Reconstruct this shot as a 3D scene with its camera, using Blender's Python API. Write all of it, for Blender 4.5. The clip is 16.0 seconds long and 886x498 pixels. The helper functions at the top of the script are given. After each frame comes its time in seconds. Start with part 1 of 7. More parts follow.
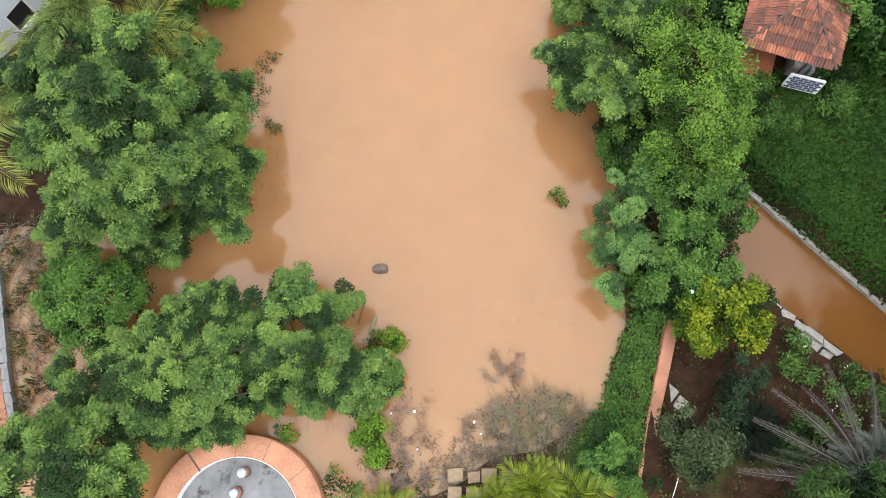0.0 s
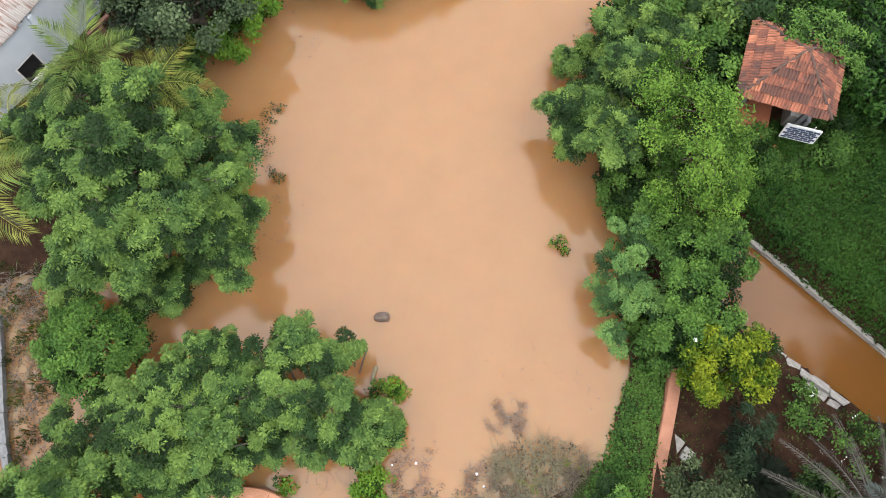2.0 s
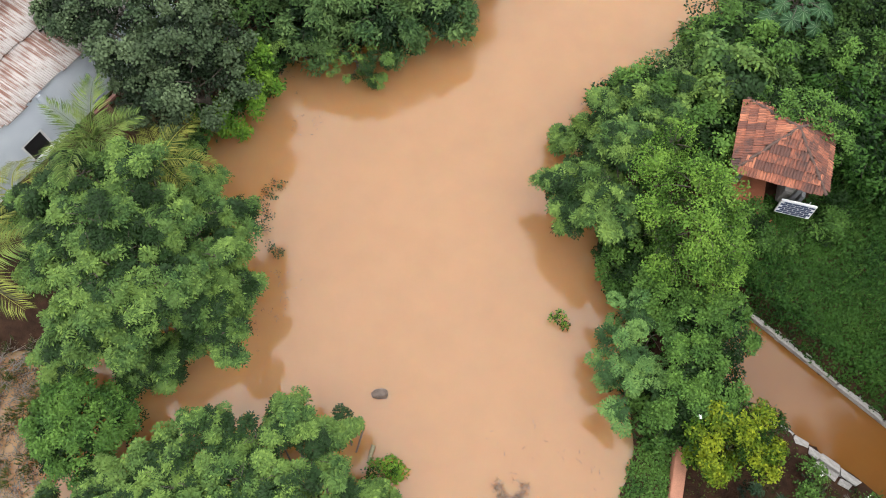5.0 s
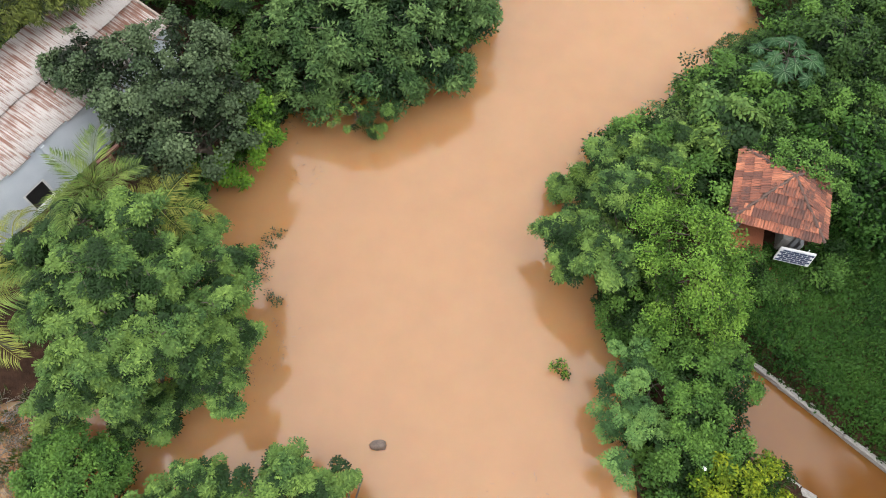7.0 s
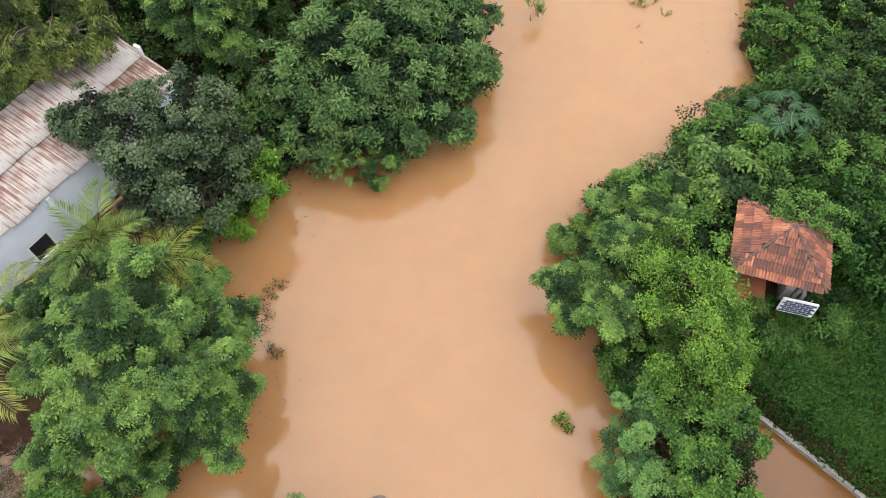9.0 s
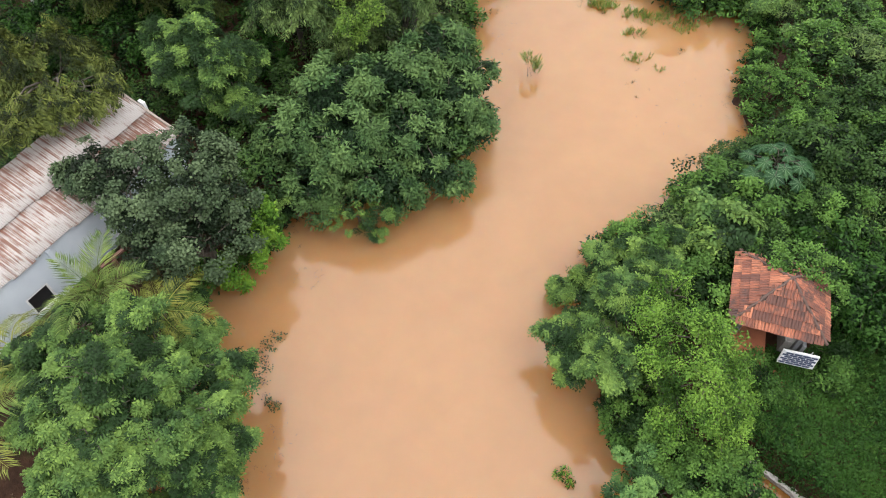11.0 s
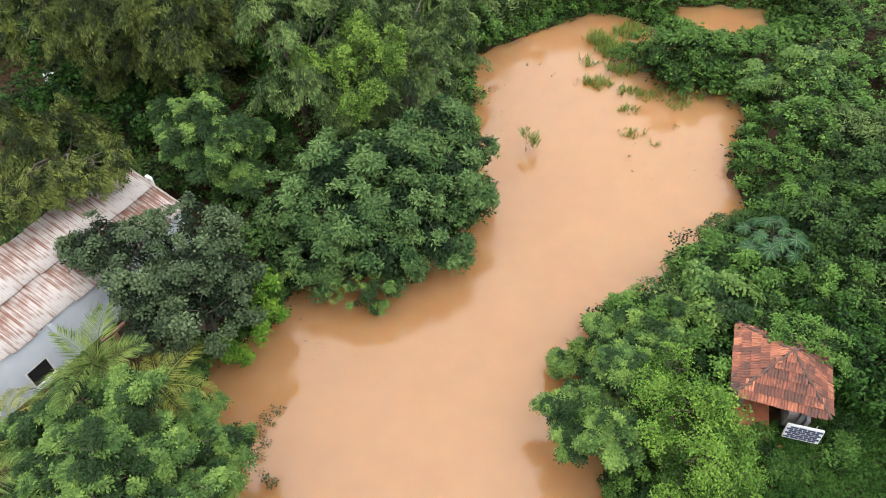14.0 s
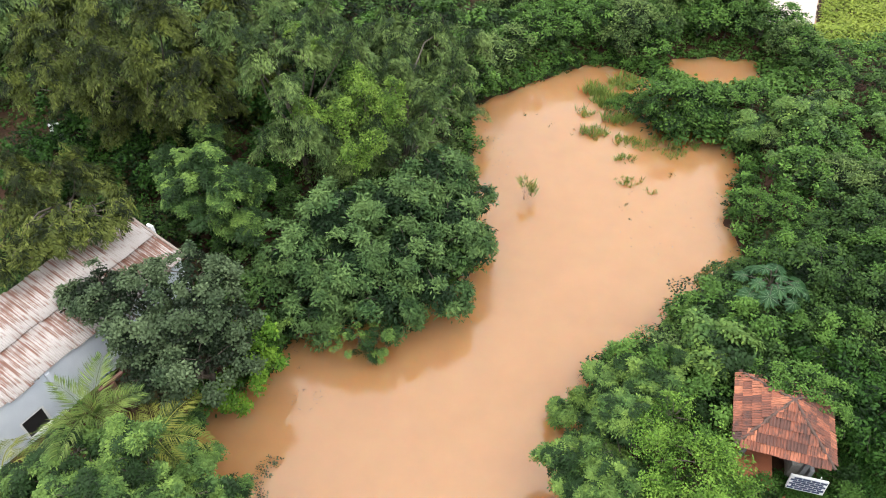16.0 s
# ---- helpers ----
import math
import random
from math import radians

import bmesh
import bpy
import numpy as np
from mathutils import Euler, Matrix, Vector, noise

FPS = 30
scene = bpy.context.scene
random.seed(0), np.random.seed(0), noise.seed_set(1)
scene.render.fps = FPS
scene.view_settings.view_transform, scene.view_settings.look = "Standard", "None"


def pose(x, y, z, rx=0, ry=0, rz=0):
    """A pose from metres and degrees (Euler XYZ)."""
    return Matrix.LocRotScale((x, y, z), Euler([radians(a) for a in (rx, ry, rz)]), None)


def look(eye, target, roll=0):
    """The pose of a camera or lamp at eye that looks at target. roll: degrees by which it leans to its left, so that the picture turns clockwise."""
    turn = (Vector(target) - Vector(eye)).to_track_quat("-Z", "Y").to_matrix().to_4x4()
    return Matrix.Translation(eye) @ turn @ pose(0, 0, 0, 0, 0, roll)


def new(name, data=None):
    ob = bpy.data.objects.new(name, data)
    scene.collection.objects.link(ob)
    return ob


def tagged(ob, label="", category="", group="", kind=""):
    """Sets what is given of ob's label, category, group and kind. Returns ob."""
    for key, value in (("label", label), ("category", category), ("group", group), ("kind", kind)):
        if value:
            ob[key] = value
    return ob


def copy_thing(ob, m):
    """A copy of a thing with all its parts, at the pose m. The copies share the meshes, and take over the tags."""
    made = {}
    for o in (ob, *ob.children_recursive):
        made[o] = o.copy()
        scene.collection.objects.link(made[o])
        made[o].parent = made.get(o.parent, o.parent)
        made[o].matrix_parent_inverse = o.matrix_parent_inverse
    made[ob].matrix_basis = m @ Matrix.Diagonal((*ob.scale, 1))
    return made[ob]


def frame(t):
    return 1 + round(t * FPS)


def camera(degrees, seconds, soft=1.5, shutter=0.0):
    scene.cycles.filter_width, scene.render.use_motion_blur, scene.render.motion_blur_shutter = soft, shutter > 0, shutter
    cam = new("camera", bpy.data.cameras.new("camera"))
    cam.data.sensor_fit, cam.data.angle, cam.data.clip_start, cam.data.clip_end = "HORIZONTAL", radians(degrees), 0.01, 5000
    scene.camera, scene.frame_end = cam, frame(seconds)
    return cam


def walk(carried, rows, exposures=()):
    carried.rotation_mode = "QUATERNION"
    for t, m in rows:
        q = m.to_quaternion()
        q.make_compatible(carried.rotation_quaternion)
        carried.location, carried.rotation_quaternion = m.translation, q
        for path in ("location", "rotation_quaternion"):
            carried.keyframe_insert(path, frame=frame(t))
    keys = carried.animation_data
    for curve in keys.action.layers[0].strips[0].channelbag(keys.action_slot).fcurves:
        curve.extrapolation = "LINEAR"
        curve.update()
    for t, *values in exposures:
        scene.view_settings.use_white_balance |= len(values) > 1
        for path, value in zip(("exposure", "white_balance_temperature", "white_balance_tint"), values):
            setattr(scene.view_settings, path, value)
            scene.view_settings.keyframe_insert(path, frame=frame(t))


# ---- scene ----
FOV = 64.0
cam = camera(FOV, 16.0, soft=1.0)
# seconds, eye x, y, z, pitch, roll, yaw: the craft hovers, drifting a little, and tilts its camera slowly upwards
PATH_ROWS = [
    (0.0, 0.0, 0.0, 22.0, -76.555, -0.164, 0.148),
    (0.5, -0.015, -0.02, 22.006, -75.576, -0.158, 0.102),
    (1.0, -0.027, -0.037, 22.007, -74.521, -0.134, 0.144),
    (1.5, -0.038, -0.051, 22.005, -73.493, -0.115, 0.146),
    (2.0, -0.046, -0.064, 21.999, -72.497, -0.122, 0.139),
    (2.5, -0.052, -0.074, 21.991, -71.438, -0.118, 0.133),
    (3.0, -0.057, -0.081, 21.98, -70.441, -0.149, 0.128),
    (3.5, -0.059, -0.087, 21.968, -69.431, -0.164, 0.111),
    (4.0, -0.059, -0.092, 21.956, -68.355, -0.181, 0.101),
    (6.5, -0.039, -0.097, 21.904, -63.421, -0.225, -0.012),
    (7.0, -0.031, -0.096, 21.9, -62.401, -0.184, -0.01),
    (7.5, -0.022, -0.095, 21.899, -61.404, -0.113, -0.012),
    (8.0, -0.013, -0.093, 21.902, -60.394, -0.082, -0.01),
    (8.5, -0.003, -0.092, 21.908, -59.349, -0.018, -0.005),
    (9.0, 0.008, -0.092, 21.919, -58.316, 0.033, 0.013),
    (11.5, 0.059, -0.096, 22.035, -53.277, 0.093, -0.047),
    (12.0, 0.067, -0.1, 22.07, -52.335, 0.122, -0.04),
    (12.5, 0.075, -0.104, 22.107, -51.386, 0.154, -0.037),
    (13.0, 0.081, -0.108, 22.146, -50.411, 0.186, -0.029),
    (13.5, 0.086, -0.113, 22.186, -49.535, 0.193, -0.029),
    (14.0, 0.088, -0.119, 22.227, -48.654, 0.214, -0.045),
    (14.5, 0.089, -0.125, 22.266, -47.686, 0.205, -0.061),
    (15.0, 0.087, -0.131, 22.303, -46.773, 0.182, -0.074),
    (15.5, 0.082, -0.137, 22.335, -45.907, 0.172, -0.125),
    (16.0, 0.075, -0.143, 22.362, -44.935, 0.169, -0.145),
]
walk(cam, [(t, pose(x, y, z, 90 + p, r, w)) for t, x, y, z, p, r, w in PATH_ROWS], exposures=[(0.0, -0.16), (4.0, -0.2), (8.0, -0.16), (12.0, -0.14), (16.0, 0.01)])

# ---- world and sun: bright overcast day ----
world = bpy.data.worlds.new("overcast_sky")
scene.world = world
world.use_nodes = True
wt = world.node_tree
wt.nodes.clear()
w_out = wt.nodes.new("ShaderNodeOutputWorld")
w_bg = wt.nodes.new("ShaderNodeBackground")
w_sky = wt.nodes.new("ShaderNodeTexSky")
w_sky.sky_type = "NISHITA"
w_sky.sun_disc = False
w_sky.sun_elevation = radians(62)
w_sky.sun_rotation = radians(215)
w_sky.dust_density = 4.0
w_mul = wt.nodes.new("ShaderNodeMix")
w_mul.data_type = "RGBA"
w_mul.blend_type = "MULTIPLY"
w_mul.inputs[0].default_value = 1.0
w_mul.inputs[7].default_value = (0.1, 0.1, 0.1, 1)
w_co = wt.nodes.new("ShaderNodeTexCoord")
w_sep = wt.nodes.new("ShaderNodeSeparateXYZ")
w_ramp = wt.nodes.new("ShaderNodeValToRGB")
w_ramp.color_ramp.elements[0].position = 0.0
w_ramp.color_ramp.elements[0].color = (0.26, 0.265, 0.28, 1)
w_ramp.color_ramp.elements[1].position = 1.0
w_ramp.color_ramp.elements[1].color = (0.99, 0.995, 1.0, 1)
w_mid = w_ramp.color_ramp.elements.new(0.42)
w_mid.color = (0.58, 0.585, 0.6, 1)
w_mix = wt.nodes.new("ShaderNodeMix")
w_mix.data_type = "RGBA"
w_mix.inputs[0].default_value = 0.85
wt.links.new(w_co.outputs["Generated"], w_sep.inputs[0])
wt.links.new(w_sep.outputs["Z"], w_ramp.inputs[0])
wt.links.new(w_sky.outputs[0], w_mul.inputs[6])
wt.links.new(w_mul.outputs[2], w_mix.inputs[6])
wt.links.new(w_ramp.outputs[0], w_mix.inputs[7])
wt.links.new(w_mix.outputs[2], w_bg.inputs[0])
wt.links.new(w_bg.outputs[0], w_out.inputs[0])
w_bg.inputs[1].default_value = 4.65

sun = new("sun", bpy.data.lights.new("sun", "SUN"))
sun.data.energy = 1.4
sun.data.angle = radians(25)
sun.data.color = (1.0, 0.95, 0.88)
sun.matrix_world = look((0, 0, 60), (-18, 12, 28))


# ---- materials ----
def material(name):
    m = bpy.data.materials.new(name)
    m.use_nodes = True
    nt = m.node_tree
    return m, nt, nt.nodes["Principled BSDF"], nt.nodes["Material Output"]


def noise_fac(nt, scale, detail=4.0, rough=0.55, coords="Object", stretch=None):
    co = nt.nodes.new("ShaderNodeTexCoord")
    tex = nt.nodes.new("ShaderNodeTexNoise")
    tex.inputs["Scale"].default_value = scale
    tex.inputs["Detail"].default_value = detail
    tex.inputs["Roughness"].default_value = rough
    if stretch:
        mp = nt.nodes.new("ShaderNodeMapping")
        mp.inputs["Scale"].default_value = stretch
        nt.links.new(co.outputs[coords], mp.inputs[0])
        nt.links.new(mp.outputs[0], tex.inputs["Vector"])
    else:
        nt.links.new(co.outputs[coords], tex.inputs["Vector"])
    return tex.outputs["Fac"]


def ramp(nt, fac, stops):
    r = nt.nodes.new("ShaderNodeValToRGB")
    e = r.color_ramp.elements
    while len(e) < len(stops):
        e.new(0.5)
    for el, (p, c) in zip(e, stops):
        el.position = p
        el.color = (*c, 1) if len(c) == 3 else c
    nt.links.new(fac, r.inputs[0])
    return r.outputs[0]


def mix_rgb(nt, fac, a, b, blend="MIX"):
    m = nt.nodes.new("ShaderNodeMix")
    m.data_type = "RGBA"
    m.blend_type = blend
    for sock, v in ((m.inputs[0], fac), (m.inputs[6], a), (m.inputs[7], b)):
        if isinstance(v, (int, float)):
            sock.default_value = v
        elif isinstance(v, tuple):
            sock.default_value = (*v, 1)
        else:
            nt.links.new(v, sock)
    return m.outputs[2]


def bump(nt, bsdf, height, strength, distance):
    b = nt.nodes.new("ShaderNodeBump")
    b.inputs["Strength"].default_value = strength
    b.inputs["Distance"].default_value = distance
    nt.links.new(height, b.inputs["Height"])
    nt.links.new(b.outputs[0], bsdf.inputs["Normal"])


YOUNG_LIT, INNER_SHADE = {}, {}


def blend(a, b, k):
    return tuple(x * (1 - k) + y * k for x, y in zip(a, b))


def leaf_mat(name, dark, mid, light, tip=0.12, clump=1.1, rough=0.5, trans=0.11):
    """A leaf colour with two copies: lighter for young branch tips and lit tops, darker for shaded insides."""
    dark, mid = (tuple(v * k for v, k in zip(c, (0.92, 0.97, 0.97))) for c in (dark, mid))
    light = tuple(v * k for v, k in zip(light, (0.98, 1.02, 1.0)))
    m = leaf_shader(name, dark, mid, light, tip, clump, rough, trans)
    # dark copy paints the shade inside the crowns into the leaf colour
    INNER_SHADE[name] = leaf_shader("old_" + name, tuple(0.28 * v for v in dark), tuple(0.55 * v for v in dark), blend(dark, mid, 0.12), 0.15, clump, rough, 0.05)
    # light copy: young growth, and top light painted on upward tufts
    YOUNG_LIT[name] = leaf_shader("young_lit_" + name, blend(mid, dark, 0.3), blend(mid, light, 0.4), tuple(min(1.0, 1.12 * v) for v in light), 0.3, clump, rough, trans)
    return m


def leaf_shader(name, dark, mid, light, tip=0.12, clump=1.1, rough=0.5, trans=0.3):
    """Leaves: colour varies leaf by leaf and clump by clump; a share of young, lighter leaves."""
    m, nt, b, out = material(name)
    geo = nt.nodes.new("ShaderNodeNewGeometry")
    per_leaf = ramp(nt, geo.outputs["Random Per Island"], [(0.0, tuple(0.6 * v for v in dark)), (0.3, blend(dark, mid, 0.18)), (0.68, mid), (1.0 - 0.6 * tip, mid), (1.0, blend(mid, light, 0.7))])
    cl = noise_fac(nt, clump, 2.0)
    clf = ramp(nt, cl, [(0.35, (0, 0, 0)), (0.68, (1, 1, 1))])
    young = mix_rgb(nt, 0.42, per_leaf, light)
    col = mix_rgb(nt, clf, per_leaf, young)
    nt.links.new(col, b.inputs["Base Color"])
    b.inputs["Roughness"].default_value = rough
    b.inputs["Specular IOR Level"].default_value = 0.09
    tr = nt.nodes.new("ShaderNodeBsdfTranslucent")
    nt.links.new(col, tr.inputs[0])
    mx = nt.nodes.new("ShaderNodeMixShader")
    mx.inputs[0].default_value = trans
    nt.links.new(b.outputs[0], mx.inputs[1])
    nt.links.new(tr.outputs[0], mx.inputs[2])
    nt.links.new(mx.outputs[0], out.inputs[0])
    return m


def plain_mat(name, c1, c2, scale=3.0, rough=0.8, bump_d=0.01, metal=0.0, fine=40.0):
    """Two-scale mottled surface."""
    m, nt, b, out = material(name)
    big = noise_fac(nt, scale, 5.0)
    small = noise_fac(nt, fine, 3.0)
    col = ramp(nt, big, [(0.3, c1), (0.7, c2)])
    col = mix_rgb(nt, 0.35, col, ramp(nt, small, [(0.3, tuple(0.6 * v for v in c1)), (0.7, c2)]))
    nt.links.new(col, b.inputs["Base Color"])
    b.inputs["Roughness"].default_value = rough
    b.inputs["Metallic"].default_value = metal
    if bump_d:
        bump(nt, b, small, 0.6, bump_d)
    return m


M_GLIRI = leaf_mat("gliricidia_leaf", (0.025, 0.055, 0.016), (0.056, 0.107, 0.029), (0.16, 0.235, 0.05), 0.12, 1.3)
M_GLIRI_L = leaf_mat("light_pinnate_leaf", (0.028, 0.062, 0.018), (0.062, 0.117, 0.031), (0.172, 0.25, 0.051), 0.15, 1.3)
M_SILVER = leaf_mat("silvery_leaflet", (0.04, 0.052, 0.046), (0.078, 0.095, 0.085), (0.15, 0.17, 0.155), 0.1, 1.5)
M_DARK = leaf_mat("dark_broad_leaf", (0.018, 0.031, 0.014), (0.044, 0.068, 0.032), (0.11, 0.145, 0.072), 0.08, 0.9, 0.4)
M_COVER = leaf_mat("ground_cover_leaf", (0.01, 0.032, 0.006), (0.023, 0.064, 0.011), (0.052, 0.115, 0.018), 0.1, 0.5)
M_DEEP = leaf_mat("deep_green_leaf", (0.012, 0.03, 0.009), (0.034, 0.072, 0.018), (0.078, 0.132, 0.03), 0.1, 0.9)
M_BUSH = leaf_mat("bush_leaf", (0.019, 0.047, 0.011), (0.052, 0.113, 0.023), (0.125, 0.22, 0.042), 0.12, 1.4)
M_BRIGHT = leaf_mat("bright_leaf", (0.03, 0.075, 0.009), (0.068, 0.15, 0.016), (0.17, 0.27, 0.03), 0.2, 1.6)
M_YELLOW = leaf_mat("yellow_leaf", (0.022, 0.06, 0.007), (0.056, 0.112, 0.01), (0.25, 0.27, 0.016), 0.2, 1.8)
M_BLUE = leaf_mat("blue_green_leaf", (0.05, 0.11, 0.034), (0.09, 0.17, 0.05), (0.15, 0.24, 0.06), 0.12, 1.4)
M_OLIVE = leaf_mat("olive_leaf", (0.013, 0.021, 0.007), (0.042, 0.058, 0.014), (0.13, 0.15, 0.03), 0.12, 0.8)
M_KHAKI = leaf_mat("khaki_leaf", (0.018, 0.028, 0.009), (0.058, 0.075, 0.019), (0.165, 0.182, 0.04), 0.12, 0.9)
M_FEATHER = leaf_mat("fine_feather_leaf", (0.018, 0.036, 0.012), (0.064, 0.107, 0.034), (0.17, 0.228, 0.066), 0.12, 0.8)
M_GREY = leaf_mat("grey_green_leaf", (0.011, 0.024, 0.012), (0.028, 0.052, 0.026), (0.06, 0.092, 0.046), 0.1, 1.5)
M_PALM = leaf_mat("palm_leaflet", (0.02, 0.046, 0.011), (0.066, 0.11, 0.024), (0.21, 0.25, 0.06), 0.2, 1.0, 0.4)
M_ARECA = leaf_mat("areca_leaflet", (0.026, 0.052, 0.006), (0.088, 0.132, 0.013), (0.26, 0.275, 0.03), 0.22, 1.0, 0.4)
M_OLIVE_DARK = leaf_mat("dusky_olive_leaf", (0.012, 0.021, 0.009), (0.032, 0.05, 0.02), (0.095, 0.12, 0.055), 0.12, 1.2, 0.45)
M_ACACIA = leaf_mat("acacia_leaflet", (0.034, 0.083, 0.012), (0.08, 0.165, 0.024), (0.18, 0.285, 0.045), 0.12, 1.0)
M_MANGO = leaf_mat("mango_leaf", (0.017, 0.04, 0.014), (0.05, 0.097, 0.031), (0.118, 0.178, 0.056), 0.1, 0.9)
M_VINE = leaf_mat("bright_creeper_leaf", (0.04, 0.085, 0.013), (0.09, 0.162, 0.026), (0.2, 0.285, 0.05), 0.2, 1.6)
M_PALM_Y = leaf_mat("yellowed_palm_leaflet", (0.065, 0.085, 0.018), (0.14, 0.16, 0.034), (0.28, 0.27, 0.06), 0.25, 1.0, 0.45)
M_DRY = leaf_mat("dry_leaf", (0.033, 0.027, 0.023), (0.088, 0.075, 0.066), (0.17, 0.152, 0.138), 0.2, 1.5, 0.7, 0.15)
M_SEDGE = leaf_mat("sedge_blade", (0.08, 0.12, 0.028), (0.16, 0.22, 0.05), (0.26, 0.32, 0.085), 0.15, 0.9, 0.5, 0.3)
M_WEED = leaf_mat("field_grass_blade", (0.09, 0.13, 0.018), (0.17, 0.225, 0.036), (0.27, 0.31, 0.055), 0.2, 0.3)
M_BARK = plain_mat("bark", (0.03, 0.024, 0.018), (0.085, 0.07, 0.054), 6.0, 0.9, 0.01)
M_TWIG = plain_mat("grey_twig", (0.1, 0.085, 0.07), (0.24, 0.21, 0.18), 6.0, 0.9, 0.004)
M_PETAL = plain_mat("white_petal", (0.6, 0.6, 0.58), (0.8, 0.8, 0.78), 20.0, 0.7, 0.0)
M_COPING = plain_mat("red_oxide_coping", (0.17, 0.075, 0.042), (0.37, 0.165, 0.1), 2.0, 0.75, 0.004)
M_RIM = plain_mat("worn_red_oxide_rim", (0.24, 0.105, 0.055), (0.46, 0.22, 0.13), 1.3, 0.7, 0.004, 0.0, 14.0)
M_CEMENT = plain_mat("grey_cement", (0.08, 0.085, 0.09), (0.2, 0.205, 0.21), 1.6, 0.7, 0.004)
M_STONE = plain_mat("wall_stone", (0.14, 0.13, 0.12), (0.36, 0.345, 0.325), 2.5, 0.85, 0.012)
M_WHITEWASH = plain_mat("whitewash", (0.48, 0.54, 0.61), (0.62, 0.67, 0.73), 1.2, 0.85, 0.003)


def water_mat(name, WATER_A, WATER_B, ior, silt):
    m, nt, b, out = material(name)
    big = noise_fac(nt, 0.16, 3.0)
    mid = noise_fac(nt, 0.9, 4.0)
    col = ramp(nt, big, [(0.3, WATER_A), (0.7, WATER_B)])
    col = mix_rgb(nt, 0.18, col, ramp(nt, mid, [(0.3, tuple(0.75 * v for v in WATER_A)), (0.7, WATER_B)]))
    nt.links.new(col, b.inputs["Base Color"])
    b.inputs["Roughness"].default_value = 0.09
    b.inputs["IOR"].default_value = ior
    # silt scatters the light sideways under the surface, the red part farthest
    b.inputs["Subsurface Weight"].default_value = silt
    b.inputs["Subsurface Radius"].default_value = (1.6, 0.8, 0.35)
    b.inputs["Subsurface Scale"].default_value = 1.6
    rip = noise_fac(nt, 2.2, 3.0)
    bump(nt, b, rip, 0.05, 0.05)
    return m


M_WATER = water_mat("muddy_flood_water", (0.262, 0.138, 0.06), (0.278, 0.151, 0.068), 1.48, 1.0)
# pale base colour stands in for sky mirrored off the far pool
M_FAR_POOL = water_mat("sky_paled_far_water", (0.27, 0.225, 0.19), (0.33, 0.28, 0.24), 1.5, 0.0)
# dark base colour stands in for mirrored trees and shade on the canal
M_CANAL = water_mat("shade_browned_canal_water", (0.14, 0.058, 0.013), (0.17, 0.074, 0.019), 1.44, 0.5)


def ground_mat():
    """Wet red earth with grass patches, litter and stains."""
    m, nt, b, out = material("wet_red_earth")
    big = noise_fac(nt, 0.35, 6.0)
    mid = noise_fac(nt, 2.5, 5.0)
    fine = noise_fac(nt, 22.0, 4.0)
    earth = ramp(nt, mid, [(0.3, (0.016, 0.008, 0.005)), (0.7, (0.046, 0.023, 0.013))])
    grass = ramp(nt, fine, [(0.3, (0.012, 0.025, 0.006)), (0.7, (0.035, 0.06, 0.012))])
    col = mix_rgb(nt, ramp(nt, big, [(0.56, (0, 0, 0)), (0.7, (1, 1, 1))]), earth, grass)
    nt.links.new(col, b.inputs["Base Color"])
    b.inputs["Roughness"].default_value = 0.85
    b.inputs["Specular IOR Level"].default_value = 0.12
    bump(nt, b, fine, 0.8, 0.03)
    return m


M_GROUND = ground_mat()


# ---- mesh helpers ----
def mesh_arrays(name, verts, faces, mat, slots=None):
    """A mesh from vertex and quad (or triangle) index arrays."""
    me = bpy.data.meshes.new(name)
    n, k = faces.shape
    me.vertices.add(len(verts))
    me.vertices.foreach_set("co", np.ascontiguousarray(verts, dtype=np.float32).ravel())
    me.loops.add(n * k)
    me.loops.foreach_set("vertex_index", np.ascontiguousarray(faces, dtype=np.int32).ravel())
    me.polygons.add(n)
    me.polygons.foreach_set("loop_start", np.arange(0, n * k, k, dtype=np.int32))
    me.update(calc_edges=True)
    for one in mat if isinstance(mat, (list, tuple)) else (mat,):
        me.materials.append(one)
    if slots is not None:
        me.polygons.foreach_set("material_index", np.ascontiguousarray(slots, dtype=np.int32))
    return me


def part(name, bm, mat, parent, label="", smooth=False):
    me = bpy.data.meshes.new(name)
    bm.to_mesh(me)
    bm.free()
    me.materials.append(mat)
    if smooth:
        me.polygons.foreach_set("use_smooth", [True] * len(me.polygons))
    ob = new(name, me)
    ob.parent = parent
    return tagged(ob, label)


def mesh_part(name, me, parent, label=""):
    ob = new(name, me)
    ob.parent = parent
    return tagged(ob, label)


def thing(name, at, label, category, group="", kind="", rz=0.0):
    ob = new(name)
    ob.empty_display_size = 0.2
    ob.matrix_world = pose(*at, 0, 0, rz)
    return tagged(ob, label, category, group, kind)


def box(bm, x0, y0, z0, x1, y1, z1, bev=0.0):
    r = bmesh.ops.create_cube(bm, size=1.0)
    vs = r["verts"]
    bmesh.ops.scale(bm, vec=(x1 - x0, y1 - y0, z1 - z0), verts=vs)
    bmesh.ops.translate(bm, vec=((x0 + x1) / 2, (y0 + y1) / 2, (z0 + z1) / 2), verts=vs)
    if bev:
        es = list({e for v in vs for e in v.link_edges})
        bmesh.ops.bevel(bm, geom=es, offset=bev, segments=2, affect="EDGES", profile=0.6)
    return vs


